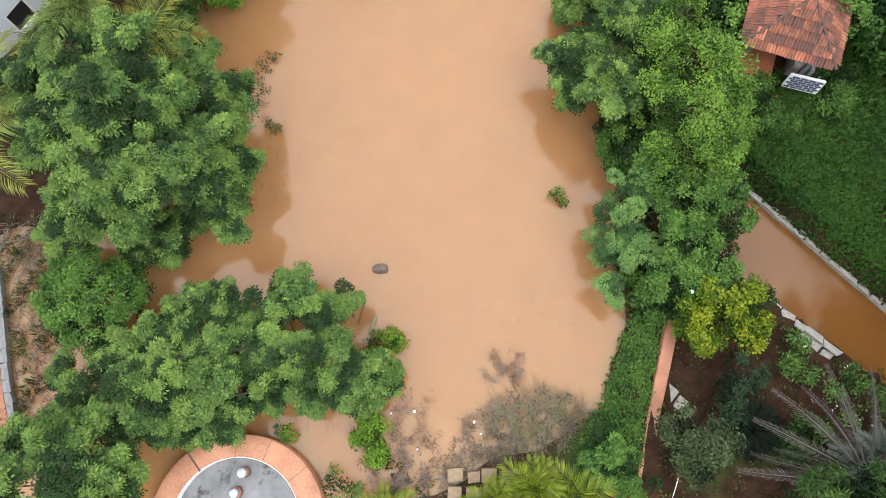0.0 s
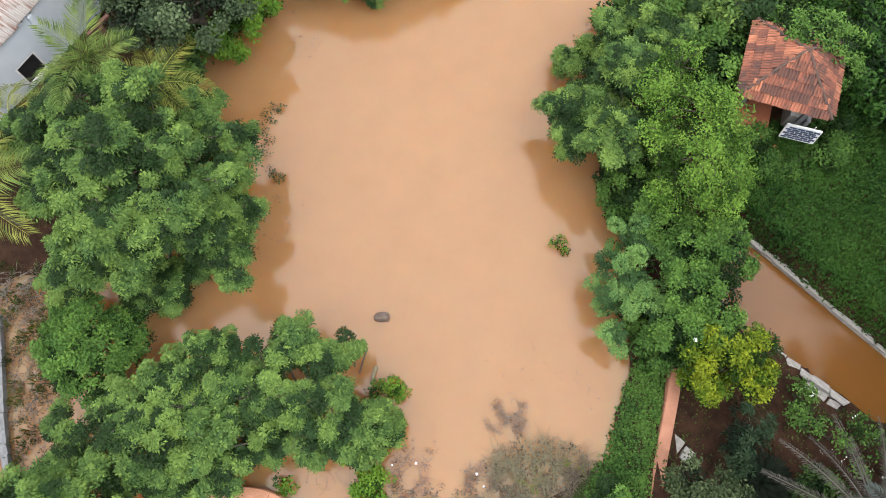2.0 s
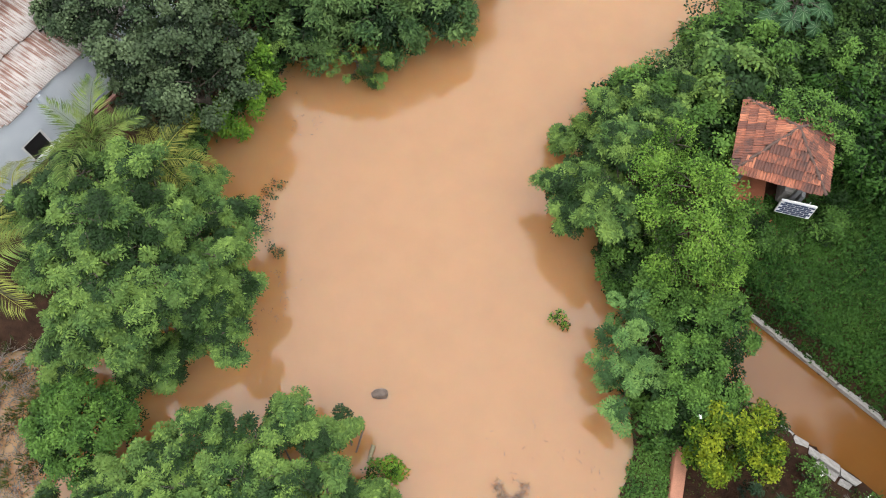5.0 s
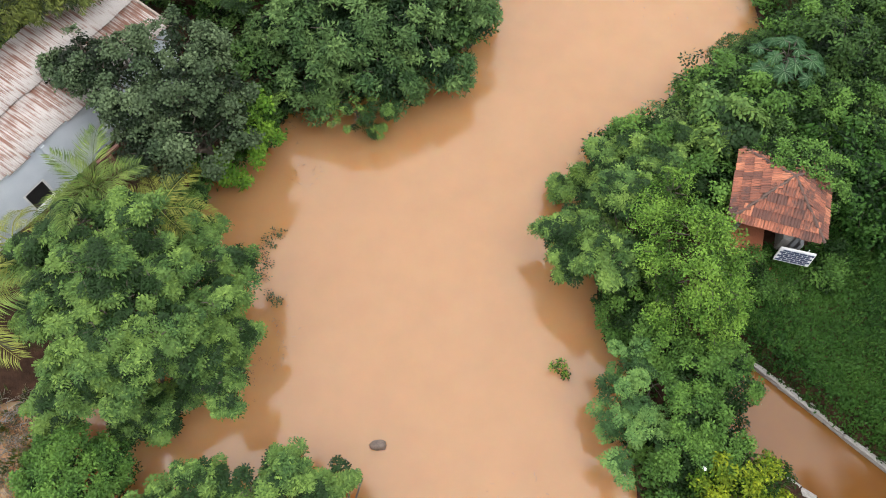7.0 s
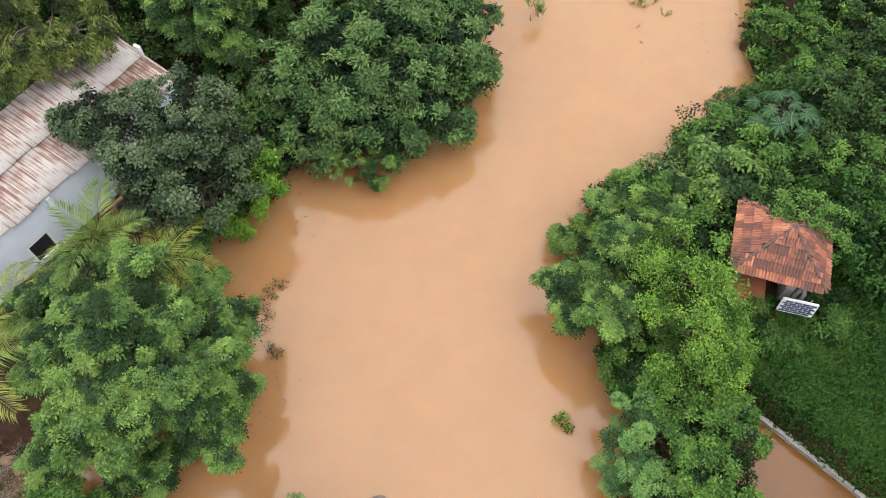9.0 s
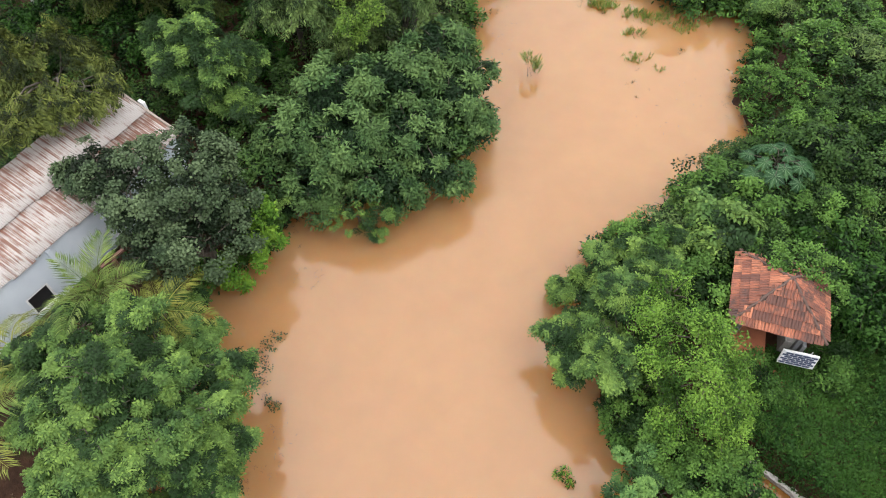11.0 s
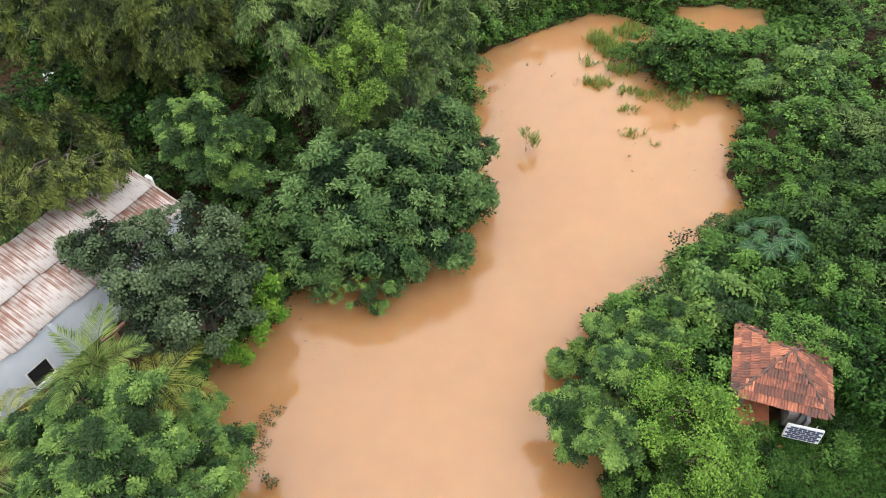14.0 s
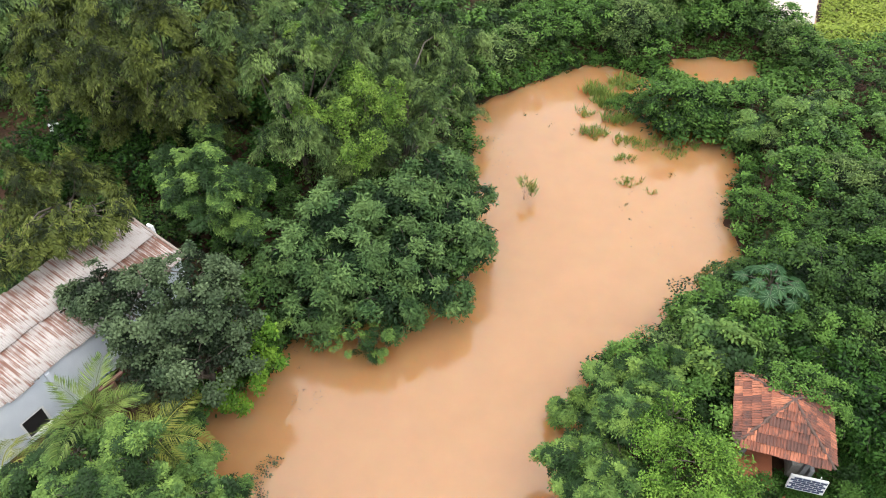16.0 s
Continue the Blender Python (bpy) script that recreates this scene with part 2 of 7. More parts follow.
def tubes(paths, sides=6):
    """Tapered tubes along polylines: list of (points, radii). Returns verts, quads."""
    V, F = [], []
    base = 0
    ang = np.linspace(0, 2 * np.pi, sides, endpoint=False)
    for pts, rad in paths:
        pts = np.asarray(pts, float)
        d = np.gradient(pts, axis=0)
        d /= np.linalg.norm(d, axis=1, keepdims=True) + 1e-9
        ref = np.where(np.abs(d[:, 2:3]) > 0.9, [[1.0, 0, 0]], [[0, 0, 1.0]])
        u = np.cross(d, ref)
        u /= np.linalg.norm(u, axis=1, keepdims=True) + 1e-9
        w = np.cross(d, u)
        ring = pts[:, None, :] + np.asarray(rad)[:, None, None] * (np.cos(ang)[None, :, None] * u[:, None] + np.sin(ang)[None, :, None] * w[:, None])
        V.append(ring.reshape(-1, 3))
        n = len(pts)
        i = np.arange(n - 1)[:, None] * sides
        j = np.arange(sides)[None]
        k = (j + 1) % sides
        F.append((np.stack([i + j, i + k, i + sides + k, i + sides + j], -1).reshape(-1, 4)) + base)
        base += n * sides
    return np.concatenate(V), np.concatenate(F)


# ---- leaf templates ----


def unit(v):
    return v / (np.linalg.norm(v, axis=-1, keepdims=True) + 1e-9)


def blade(base, direction, normal, length, width, fold=0.15):
    """One leaf: base, side, tip, side; slightly folded along its midrib."""
    side = unit(np.cross(direction, normal))
    mid = base + direction * length * 0.45
    return [base, mid + side * width / 2 + normal * fold * width, base + direction * length, mid - side * width / 2 + normal * fold * width]


def pinnate_leaf(length, pairs, leaflet, width, droop, rng):
    """A feather leaf along +x that arches downwards, with leaflets in pairs and one at its tip. Returns verts, quads."""
    vs = []
    rib = lambda s: np.array([length * s, 0, 0.16 * length * math.sin(s * 2.4) - droop * length * s * s])
    for k in range(pairs):
        s = 0.2 + 0.72 * k / pairs
        q = rib(s)
        for sg in (-1, 1):
            d = unit(np.array([0.55, sg, rng.uniform(-0.5, 0.1)]) + 0.12 * rng.normal(size=3))
            n = unit(np.array([0, 0, 1.0]) + 0.3 * rng.normal(size=3))
            ll = leaflet * rng.uniform(0.8, 1.15) * (0.75 + 0.5 * math.sin(math.pi * s))
            vs += blade(q, d, unit(n - d * np.dot(n, d)), ll, width * rng.uniform(0.85, 1.15))
    d = unit(rib(1.0) - rib(0.8))
    vs += blade(rib(0.88), d, unit(np.array([-d[2], 0, d[0]])), leaflet * 1.1, width)
    return np.array(vs), np.arange(len(vs)).reshape(-1, 4)


def rot_z(v, a):
    c, s = math.cos(a), math.sin(a)
    return v @ np.array([[c, s, 0], [-s, c, 0], [0, 0, 1]])


def rot_y(v, a):
    c, s = math.cos(a), math.sin(a)
    return v @ np.array([[c, 0, -s], [0, 1, 0], [s, 0, c]])


def tuft_pinnate(rng, leaves=7, length=0.42, pairs=5, leaflet=0.085, width=0.05, droop=0.45, lift=0.45):
    vs, fs, n = [], [], 0
    for k in range(leaves):
        lf, ff = pinnate_leaf(length * rng.uniform(0.7, 1.1), pairs, leaflet, width, droop * rng.uniform(0.6, 1.4), rng)
        lf = rot_y(lf, rng.uniform(-0.1, lift))
        vs.append(rot_z(lf, 2 * math.pi * (k + rng.uniform(-0.3, 0.3)) / leaves))
        fs.append(ff + n)
        n += len(lf)
    return np.concatenate(vs), np.concatenate(fs)


def spray_pinnate(rng, twig=0.62, leaves=8, length=0.34, pairs=3, leaflet=0.055, width=0.1, droop=0.45):
    """A branch end along +x: a twig with feather leaves on both sides and a tuft at its tip."""
    vs, fs, n = [], [], 0
    for k in range(leaves + 3):
        tip = k >= leaves
        s = 1.0 if tip else 0.25 + 0.75 * k / leaves
        turn = (k - leaves - 1) * 0.6 if tip else (1 if k % 2 else -1) * rng.uniform(0.7, 1.25)
        lf, ff = pinnate_leaf(length * rng.uniform(0.75, 1.1) * (0.8 if tip else 1.0), pairs, leaflet, width, droop * rng.uniform(0.6, 1.4), rng)
        lf = rot_z(rot_y(lf, rng.uniform(-0.15, 0.35)), turn)
        vs.append(lf + np.array([twig * (s - 0.85), 0, 0.12 * twig * math.sin(s * 2.6)]))
        fs.append(ff + n)
        n += len(lf)
    return np.concatenate(vs), np.concatenate(fs)


def spray_blades(rng, twig=0.8, leaves=15, length=0.27, width=0.07, fall=0.5):
    """A feathery branch end along +x: narrow drooping leaves in two ranks and a tuft at its tip."""
    vs = []
    for k in range(leaves + 2):
        s = min(1.0, 0.08 + 0.92 * k / leaves)
        sg = (1 if k % 2 else -1) * (0.35 if k >= leaves else 1.0)
        d = unit(np.array([rng.uniform(0.45, 1.0), sg, -fall * rng.uniform(0.2, 1.6)]))
        n = unit(np.array([0, 0.3 * sg, 1.0]) + 0.35 * rng.normal(size=3))
        q = np.array([twig * (s - 0.8), 0, 0.1 * twig * math.sin(2.6 * s) + rng.normal() * 0.02])
        vs += blade(q, d, unit(n - d * np.dot(n, d)), length * rng.uniform(0.7, 1.15) * (0.65 + 0.5 * math.sin(math.pi * (0.15 + 0.8 * s))), width * rng.uniform(0.8, 1.2))
    return np.array(vs), np.arange(len(vs)).reshape(-1, 4)


def tuft_broad(rng, leaves=7, length=0.13, width=0.08, spread=0.12, up=0.5, mess=0.3):
    vs = []
    for k in range(leaves):
        a = rng.uniform(0, 2 * math.pi)
        rr = spread * math.sqrt(rng.random())
        b = a + rng.normal() * mess * math.pi
        d = unit(np.array([math.cos(b), math.sin(b), rng.uniform(-0.5, 0.35)]))
        n = unit(np.array([0, 0, 1.0]) + up * rng.normal(size=3))
        n = unit(n - d * np.dot(n, d))
        vs += blade(np.array([rr * math.cos(a), rr * math.sin(a), rng.uniform(-0.08, 0.04)]), d, n, length * rng.uniform(0.7, 1.2), width * rng.uniform(0.8, 1.15))
    return np.array(vs), np.arange(len(vs)).reshape(-1, 4)


def tuft_grass(rng, blades=11, length=0.42, width=0.032):
    vs = []
    for k in range(blades):
        a = rng.uniform(0, 2 * math.pi)
        d = unit(np.array([math.cos(a) * rng.uniform(0.15, 0.8), math.sin(a) * rng.uniform(0.15, 0.8), 1.0]))
        n = unit(np.cross(d, np.array([-math.sin(a), math.cos(a), 0.01])))
        vs += blade(np.array([0.06 * math.cos(a), 0.06 * math.sin(a), 0]), d, n, length * rng.uniform(0.6, 1.2), width, 0.0)
    return np.array(vs), np.arange(len(vs)).reshape(-1, 4)


def variants(fn, count=6, **kw):
    return [fn(np.random.default_rng(40 + i), **kw) for i in range(count)]


T_GLIRI = variants(tuft_pinnate, leaves=6, length=0.42, pairs=4, leaflet=0.13, width=0.075, droop=0.45, lift=0.45)
S_GLIRI = variants(spray_pinnate, twig=0.5, leaves=6, length=0.46, pairs=4, leaflet=0.15, width=0.068, droop=0.6)
S_MED = variants(spray_pinnate, twig=0.6, leaves=8, length=0.38, pairs=6, leaflet=0.1, width=0.05, droop=0.4)
S_SMALL = variants(spray_pinnate, twig=0.42, leaves=7, length=0.24, pairs=4, leaflet=0.08, width=0.05, droop=0.35)
S_PLUME = variants(spray_blades, leaves=19, length=0.21, width=0.048, fall=0.7)
T_FINE = variants(tuft_broad, leaves=12, length=0.16, width=0.042, spread=0.26, up=0.6, mess=1.0)
T_MID = variants(tuft_broad, leaves=10, length=0.12, width=0.055, spread=0.2, up=0.6, mess=0.8)
T_TINY = variants(tuft_broad, leaves=6, length=0.095, width=0.06, spread=0.12, up=0.45)
T_BROAD = variants(tuft_broad, leaves=7, length=0.15, width=0.085, spread=0.16, up=0.5, mess=0.7)
T_SMALL = variants(tuft_broad, leaves=8, length=0.1, width=0.055, spread=0.13, up=0.6)
T_LONG = variants(tuft_broad, leaves=8, length=0.22, width=0.055, spread=0.08, up=0.7)
T_MANGO = variants(tuft_broad, leaves=9, length=0.17, width=0.058, spread=0.17, up=0.55, mess=0.7)
T_COIN = variants(tuft_broad, leaves=9, length=0.115, width=0.088, spread=0.18, up=0.55, mess=0.8)
T_VINE = variants(tuft_broad, leaves=8, length=0.16, width=0.07, spread=0.2, up=0.6, mess=0.9)
T_GRASS = variants(tuft_grass)


def scatter(templates, pts, nrm, size, rng, up=0.5, young=None, outward=False, tips=0, hang=0.06):
    """Bakes templates at points: local z goes to the normal bent upwards. Returns verts, quads, slots (1: young tips
    and lightened tops, 2: shade-darkened insides).
    """
    V, F, S = [], [], []
    n, base = len(pts), 0
    kind = rng.integers(0, len(templates), n)
    zz = unit(nrm * (1 - up) + np.array([0, 0, up]) + 0.18 * rng.normal(size=(n, 3)))
    a = rng.uniform(0, 2 * np.pi, n)
    ref = np.stack([np.cos(a), np.sin(a), np.zeros(n)], -1)
    xx = unit(ref - zz * (ref * zz).sum(1, keepdims=True))
    if outward:
        xx = unit(nrm * np.array([1, 1, 0.22]) + 0.3 * rng.normal(size=(n, 3)) * np.array([1, 1, 0.5]) - np.array([0, 0, hang]))
        ref = unit(np.array([0, 0, 1.0]) + 0.25 * rng.normal(size=(n, 3)) + 0.3 * nrm)
        zz = unit(ref - xx * (ref * xx).sum(1, keepdims=True))
    yy = np.cross(zz, xx)
    sc = rng.uniform(size[0], size[1], n)
    young = np.zeros(n, int) if young is None else young.astype(int)
    for k, (tv, tf) in enumerate(templates):
        sel = np.where(kind == k)[0]
        if len(sel) == 0:
            continue
        B = np.stack([xx[sel], yy[sel], zz[sel]], 1) * sc[sel, None, None]
        V.append((np.einsum("mj,njk->nmk", tv, B) + pts[sel, None, :]).reshape(-1, 3))
        F.append((tf[None] + (np.arange(len(sel)) * len(tv))[:, None, None] + base).reshape(-1, 4))
        slot = np.repeat(young[sel][:, None], len(tf), 1)
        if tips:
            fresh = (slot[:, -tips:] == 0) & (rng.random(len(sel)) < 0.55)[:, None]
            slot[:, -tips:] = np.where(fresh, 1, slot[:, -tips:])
        S.append(slot.ravel())
        base += len(sel) * len(tv)
    return np.concatenate(V), np.concatenate(F), np.concatenate(S)


def shell(lobes, density, rng, depth=1.0, low=-0.45, clump=0.34, spread=1.9, stretch=0.0):
    """Points and normals over the branch ends of a crown: each lobe (x, y, z, r) carries many small clumps with gaps between them."""
    L = np.array(lobes, float)
    P, N, K = [], [], []
    for i, (x, y, z, r) in enumerate(L):
        n = max(5, int(spread * 4 * math.pi * r * r * (0.34 / clump) ** 2 * 0.75))
        d = unit(rng.normal(size=(n, 3)))
        d = d[d[:, 2] > low]
        rr = r * depth * rng.uniform(0.72, 1.1, (len(d), 1))
        c = L[i, :3] + d * rr * np.array([1, 1, 0.85])
        keep = np.ones(len(c), bool)
        for j in range(len(L)):
            if j != i:
                keep &= np.linalg.norm(c - L[j, :3], axis=1) > 0.72 * depth * L[j, 3]
        c, d = c[keep], d[keep]
        for q, nd in zip(c, d):
            cr = clump * rng.uniform(0.65, 1.3)
            m = max(2, int(density * 2.2 * cr * cr * math.pi))
            e = unit(rng.normal(size=(m, 3)) + 0.9 * nd + np.array([0, 0, 0.55]))
            off = e * cr * rng.uniform(0.55, 1.05, (m, 1)) * np.array([1, 1, 0.75])
            if stretch:
                axis_d = unit(nd * np.array([1, 1, 0.3]) + 0.35 * rng.normal(size=3))
                off = off * (1 - 0.3 * stretch) + stretch * (off @ axis_d)[:, None] * axis_d
            P.append(q + off)
            N.append(unit(e + 0.5 * nd))
            K.append(np.full(m, rng.random()))
    return np.concatenate(P), np.concatenate(N), np.concatenate(K)


def boughs(lobes, rng, per=2.0, pts=4, low=-0.35, sag=0.2, plume=0.08, reach=(0.7, 1.3)):
    """Points, leaf directions and a tone along side branches that fan out of each lobe, and the branches themselves. plume: how wide the leaves stand round a branch."""
    L = np.array(lobes, float)
    P, N, K, paths = [], [], [], []
    for i, (x, y, z, r) in enumerate(L):
        c = L[i, :3]
        away = unit(c * np.array([1, 1, 0]) + 1e-3)
        d_all = unit(rng.normal(size=(max(6, int(per * 4 * math.pi * r * r)), 3)) + 0.45 * away + np.array([0, 0, 0.25]))
        for d in d_all[d_all[:, 2] > low]:
            out = r * rng.uniform(*reach)
            end = c + d * out * np.array([1, 1, 0.85])
            if any(j != i and np.linalg.norm(end - L[j, :3]) < 0.72 * L[j, 3] for j in range(len(L))):
                continue
            side = unit(np.cross(d, np.array([0, 0, 1.0])) + 1e-4)
            bend = side * rng.normal() * 0.25 * out - np.array([0, 0, sag * out * (1 - 0.8 * abs(d[2]))])
            tone = rng.random()
            at = lambda s: c + d * out * s * np.array([1, 1, 0.85]) + bend * s * s
            paths.append(([at(s) for s in (0.15, 0.6, 1.0)], (0.022, 0.014, 0.004)))
            for k in range(pts):
                s = 1.0 - 0.6 * (k / pts) ** 1.2
                off = plume * rng.normal(size=3)
                off[2] -= 0.5 * abs(off[2])
                P.append(at(s) + off)
                N.append(unit(d + side * (0 if k == 0 else (0.9 if k % 2 else -0.9)) * rng.uniform(0.5, 1.2)))
                K.append(tone)
    return np.array(P), np.array(N), np.array(K), paths


def heads(lobes, count, seed, share=0.46):
    """Breaks each lobe of a crown into small leafy heads over its upper side."""
    r = np.random.default_rng(seed)
    out = []
    for x, y, z, rad in lobes:
        for k in range(max(2, round(count * rad))):
            a, q = 2.4 * k + r.uniform(-0.3, 0.3), math.sqrt((k + 0.5) / max(2, round(count * rad)))
            out.append((x + 0.8 * rad * q * math.cos(a), y + 0.8 * rad * q * math.sin(a), z + rad * (0.55 - 0.7 * q * q) + r.uniform(-0.12, 0.12) * rad, share * max(0.7, rad) * r.uniform(0.8, 1.15)))
    return out


def tree(name, lobes, templates, mat, label, category="tree", density=12.0, size=(0.8, 1.2), inner=0.4, base=None, trunk_r=0.11, up=0.5, seed=1, bark=None, low=-0.45, group="", ground=0.0, twigs=5, clump=0.34, spread=1.9, young=0.35, spray=False, droop=0.0, bough=None, tight=1.0, hang=0.06):
    rng = np.random.default_rng(seed)
    L = np.array(lobes, float)
    if base is None:
        base = (L[:, 0].mean(), L[:, 1].mean())
    bx, by = base
    bz = ground
    root = thing(name, (bx, by, bz), label, category, group)
    L = L - np.array([bx, by, bz, 0])
    paths = []
    top = L[:, 2].mean() * 0.55
    lean = rng.normal(size=2) * 0.12
    stem = [(0, 0, -0.3), (lean[0] * 0.4, lean[1] * 0.4, top * 0.5), (lean[0], lean[1], top)]
    paths.append((stem, (trunk_r * 1.25, trunk_r, trunk_r * 0.8)))
    for x, y, z, r in L:
        s = np.array([lean[0], lean[1], top * rng.uniform(0.75, 1.0)])
        e = np.array([x, y, z])
        m = (s + e) / 2 + rng.normal(size=3) * 0.14 * np.linalg.norm(e - s) + np.array([0, 0, 0.12])
        paths.append(([(1 - k) ** 2 * s + 2 * k * (1 - k) * m + k * k * e for k in (0.0, 0.25, 0.5, 0.75, 1.0)], [trunk_r * q for q in (0.46, 0.38, 0.3, 0.22, 0.12)]))
        for _ in range(twigs):
            d = unit(rng.normal(size=3) + np.array([0, 0, 0.3]))
            q = e + d * r * 0.95
            paths.append(([e, (e + q) / 2 + rng.normal(size=3) * 0.08, q], (trunk_r * 0.16, trunk_r * 0.12, 0.005)))
    if bough:
        p, nn, kk, side = boughs(L * np.array([1, 1, 1, tight]), rng, *bough)
        paths += side
    else:
        p, nn, kk = shell(L, density, rng, 1.0, low, clump, spread, 0.9 if spray else droop)
    v, f = tubes(paths, 6 if trunk_r > 0.03 else 5)
    mesh_part("trunk", mesh_arrays(name + "_trunk", v, f, bark or M_BARK), root)
    n_out = len(p)
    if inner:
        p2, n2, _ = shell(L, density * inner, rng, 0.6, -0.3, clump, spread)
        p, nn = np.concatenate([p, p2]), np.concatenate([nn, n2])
    # slot 2: inner leaves all take the shade-darkened colour
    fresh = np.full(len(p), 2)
    # slot 1: a share of upward-facing tufts is coloured as if lit
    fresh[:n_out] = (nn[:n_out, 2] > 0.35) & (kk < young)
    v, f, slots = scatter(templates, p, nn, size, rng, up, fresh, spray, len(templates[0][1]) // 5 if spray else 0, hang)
    mesh_part("crown", mesh_arrays(name + "_crown", v, f, (mat, YOUNG_LIT[mat.name], INNER_SHADE[mat.name]), slots), root)
    return root


# ---- ground and water ----
POND = [(-0.2, -2.2), (-1.6, -2.6), (-3.0, -4.5), (-14.5, -4.5), (-13.4, -1.0), (-13.8, 1.0), (-14.3, 3.4), (-14.6, 5.6), (-12.6, 6.0),
        (-9.5, 6.4), (-8.2, 9.0), (-8.6, 12.0), (-8.6, 14.2), (-6.7, 15.6), (-5.8, 17.8), (-4.5, 18.4), (-2.0, 18.3), (0.0, 19.4),
        (1.6, 22.0), (1.4, 27.0), (1.6, 33.6), (4.8, 35.6), (8.6, 38.0), (10.3, 37.8), (12.2, 36.4), (14.3, 33.6), (15.1, 31.4), (15.2, 28.0), (13.4, 24.4),
        (13.4, 21.4), (8.7, 17.6), (8.2, 16.4), (5.8, 15.8), (5.2, 12.4), (5.4, 9.0), (5.9, 7.2), (5.7, 5.0), (5.9, 3.2), (4.9, 0.6),
        (3.6, -0.6), (1.6, -1.2)]
CANAL = [(9.0, 7.95), (9.7, 7.45), (10.45, 6.72), (11.15, 6.03), (12.42, 4.78), (13.75, 3.52), (18.8, -1.15), (18.0, -1.8), (13.6, 1.0), (12.0, 2.35), (10.5, 3.5), (8.6, 4.7)]
INLET = [(13.4, 37.2), (14.6, 36.0), (15.4, 35.0), (17.0, 35.5), (18.6, 36.4), (19.2, 38.2), (16.5, 38.7), (14.2, 38.6)]
FAR_WATER = [(11.0, 45.2), (17.0, 44.8), (21.5, 43.0), (24.2, 42.6), (26.0, 46.6), (28.5, 60.0), (8.0, 60.0)]


def poly_distance(P, poly):
    """Distance to the polygon's edge, negative inside."""
    A = np.array(poly, float)
    B = np.roll(A, -1, 0)
    best = np.full(len(P), 1e9)
    inside = np.zeros(len(P), bool)
    for (ax, ay), (bx, by) in zip(A, B):
        ex, ey = bx - ax, by - ay
        t = np.clip(((P[:, 0] - ax) * ex + (P[:, 1] - ay) * ey) / (ex * ex + ey * ey), 0, 1)
        best = np.minimum(best, np.hypot(P[:, 0] - ax - t * ex, P[:, 1] - ay - t * ey))
        cross = (ay > P[:, 1]) != (by > P[:, 1])
        xi = ax + (P[:, 1] - ay) * ex / (ey if abs(ey) > 1e-9 else 1e-9)
        inside ^= cross & (P[:, 0] < xi)
    return np.where(inside, -best, best)


def smooth01(v):
    v = np.clip(v, 0, 1)
    return v * v * (3 - 2 * v)


def bumps(P, scale, seed):
    """Sum of a few plane waves, a cheap uneven field in -1..1."""
    r = np.random.default_rng(seed)
    out = np.zeros(len(P))
    for k in range(9):
        a = r.uniform(0, 2 * np.pi)
        w = r.uniform(0.6, 1.7) / scale
        out += np.sin((P[:, 0] * math.cos(a) + P[:, 1] * math.sin(a)) * w * 2 * np.pi + r.uniform(0, 6.3))
    return out / 4.5


def ground_z(P):
    P = np.atleast_2d(np.asarray(P, float))
    d = poly_distance(P, POND) + 0.16 * bumps(P, 1.8, 3)
    rise = 0.5 + 0.5 * smooth01((P[:, 0] - 4) / 3)
    z = np.where(d > 0, 0.02 + rise * smooth01(d / 1.6), -0.5 * smooth01(-d / 1.5) - 0.02)
    # mud shoals at the flooded garden, just under and over the water
    shoal = smooth01((-P[:, 0] - 11.4) / 1.0) * smooth01((7 - P[:, 1]) / 2)
    shoal = np.maximum(shoal, smooth01(1 - np.hypot((P[:, 0] - 2.6) / 2.0, (P[:, 1] + 0.4) / 1.1)) * 1.2)
    shoal = np.maximum(shoal, smooth01(1.1 - np.hypot((P[:, 0] + 1.4) / 1.2, (P[:, 1] + 1.0) / 1.6)))
    z = np.where(d < 0, np.maximum(z, -0.545 + 0.5 * shoal + 0.06 * bumps(P, 0.9, 5) * shoal), z)
    # the grass slope above the canal climbs to the hut
    up = smooth01((P[:, 0] * 0.67 + P[:, 1] * 0.74 - 12.3) / 3.0) * smooth01((P[:, 0] - 7.0) / 2.5) * smooth01((30 - P[:, 1]) / 8)
    z = z + 0.3 * up * (d > 0)
    # canal bed and far pools
    for poly, depth, wide in ((CANAL, 0.35, 0.5), (INLET, 0.5, 2.2), (FAR_WATER, 0.5, 2.6)):
        c = poly_distance(P, poly)
        z = np.where(c < 0, -depth * smooth01(-c / 0.35) - 0.02, np.where(c < wide, np.minimum(z, z * smooth01(c / wide) + 0.03), z))
    # the walled garden beside the canal is low
    low = smooth01((P[:, 0] - 6.3) / 0.5) * smooth01((3.6 - P[:, 1] * 1.0) / 1.2) * (poly_distance(P, CANAL) > 0)
    z = np.where((low > 0) & (d > 0), z * (1 - low) + 0.28 * low, z)
    z = z + 0.05 * bumps(P, 2.5, 9) * smooth01(d / 1.0) + 0.5 * smooth01((np.hypot(P[:, 0], P[:, 1] - 20) - 60) / 100)
    return z


def axis(lo, hi, step, reach):
    inner = np.arange(lo, hi + 1e-6, step)
    out = []
    s, v = step, 0.0
    while v < reach:
        s *= 1.35
        v += s
        out.append(v)
    out = np.array(out)
    return np.concatenate([lo - out[::-1], inner, hi + out])


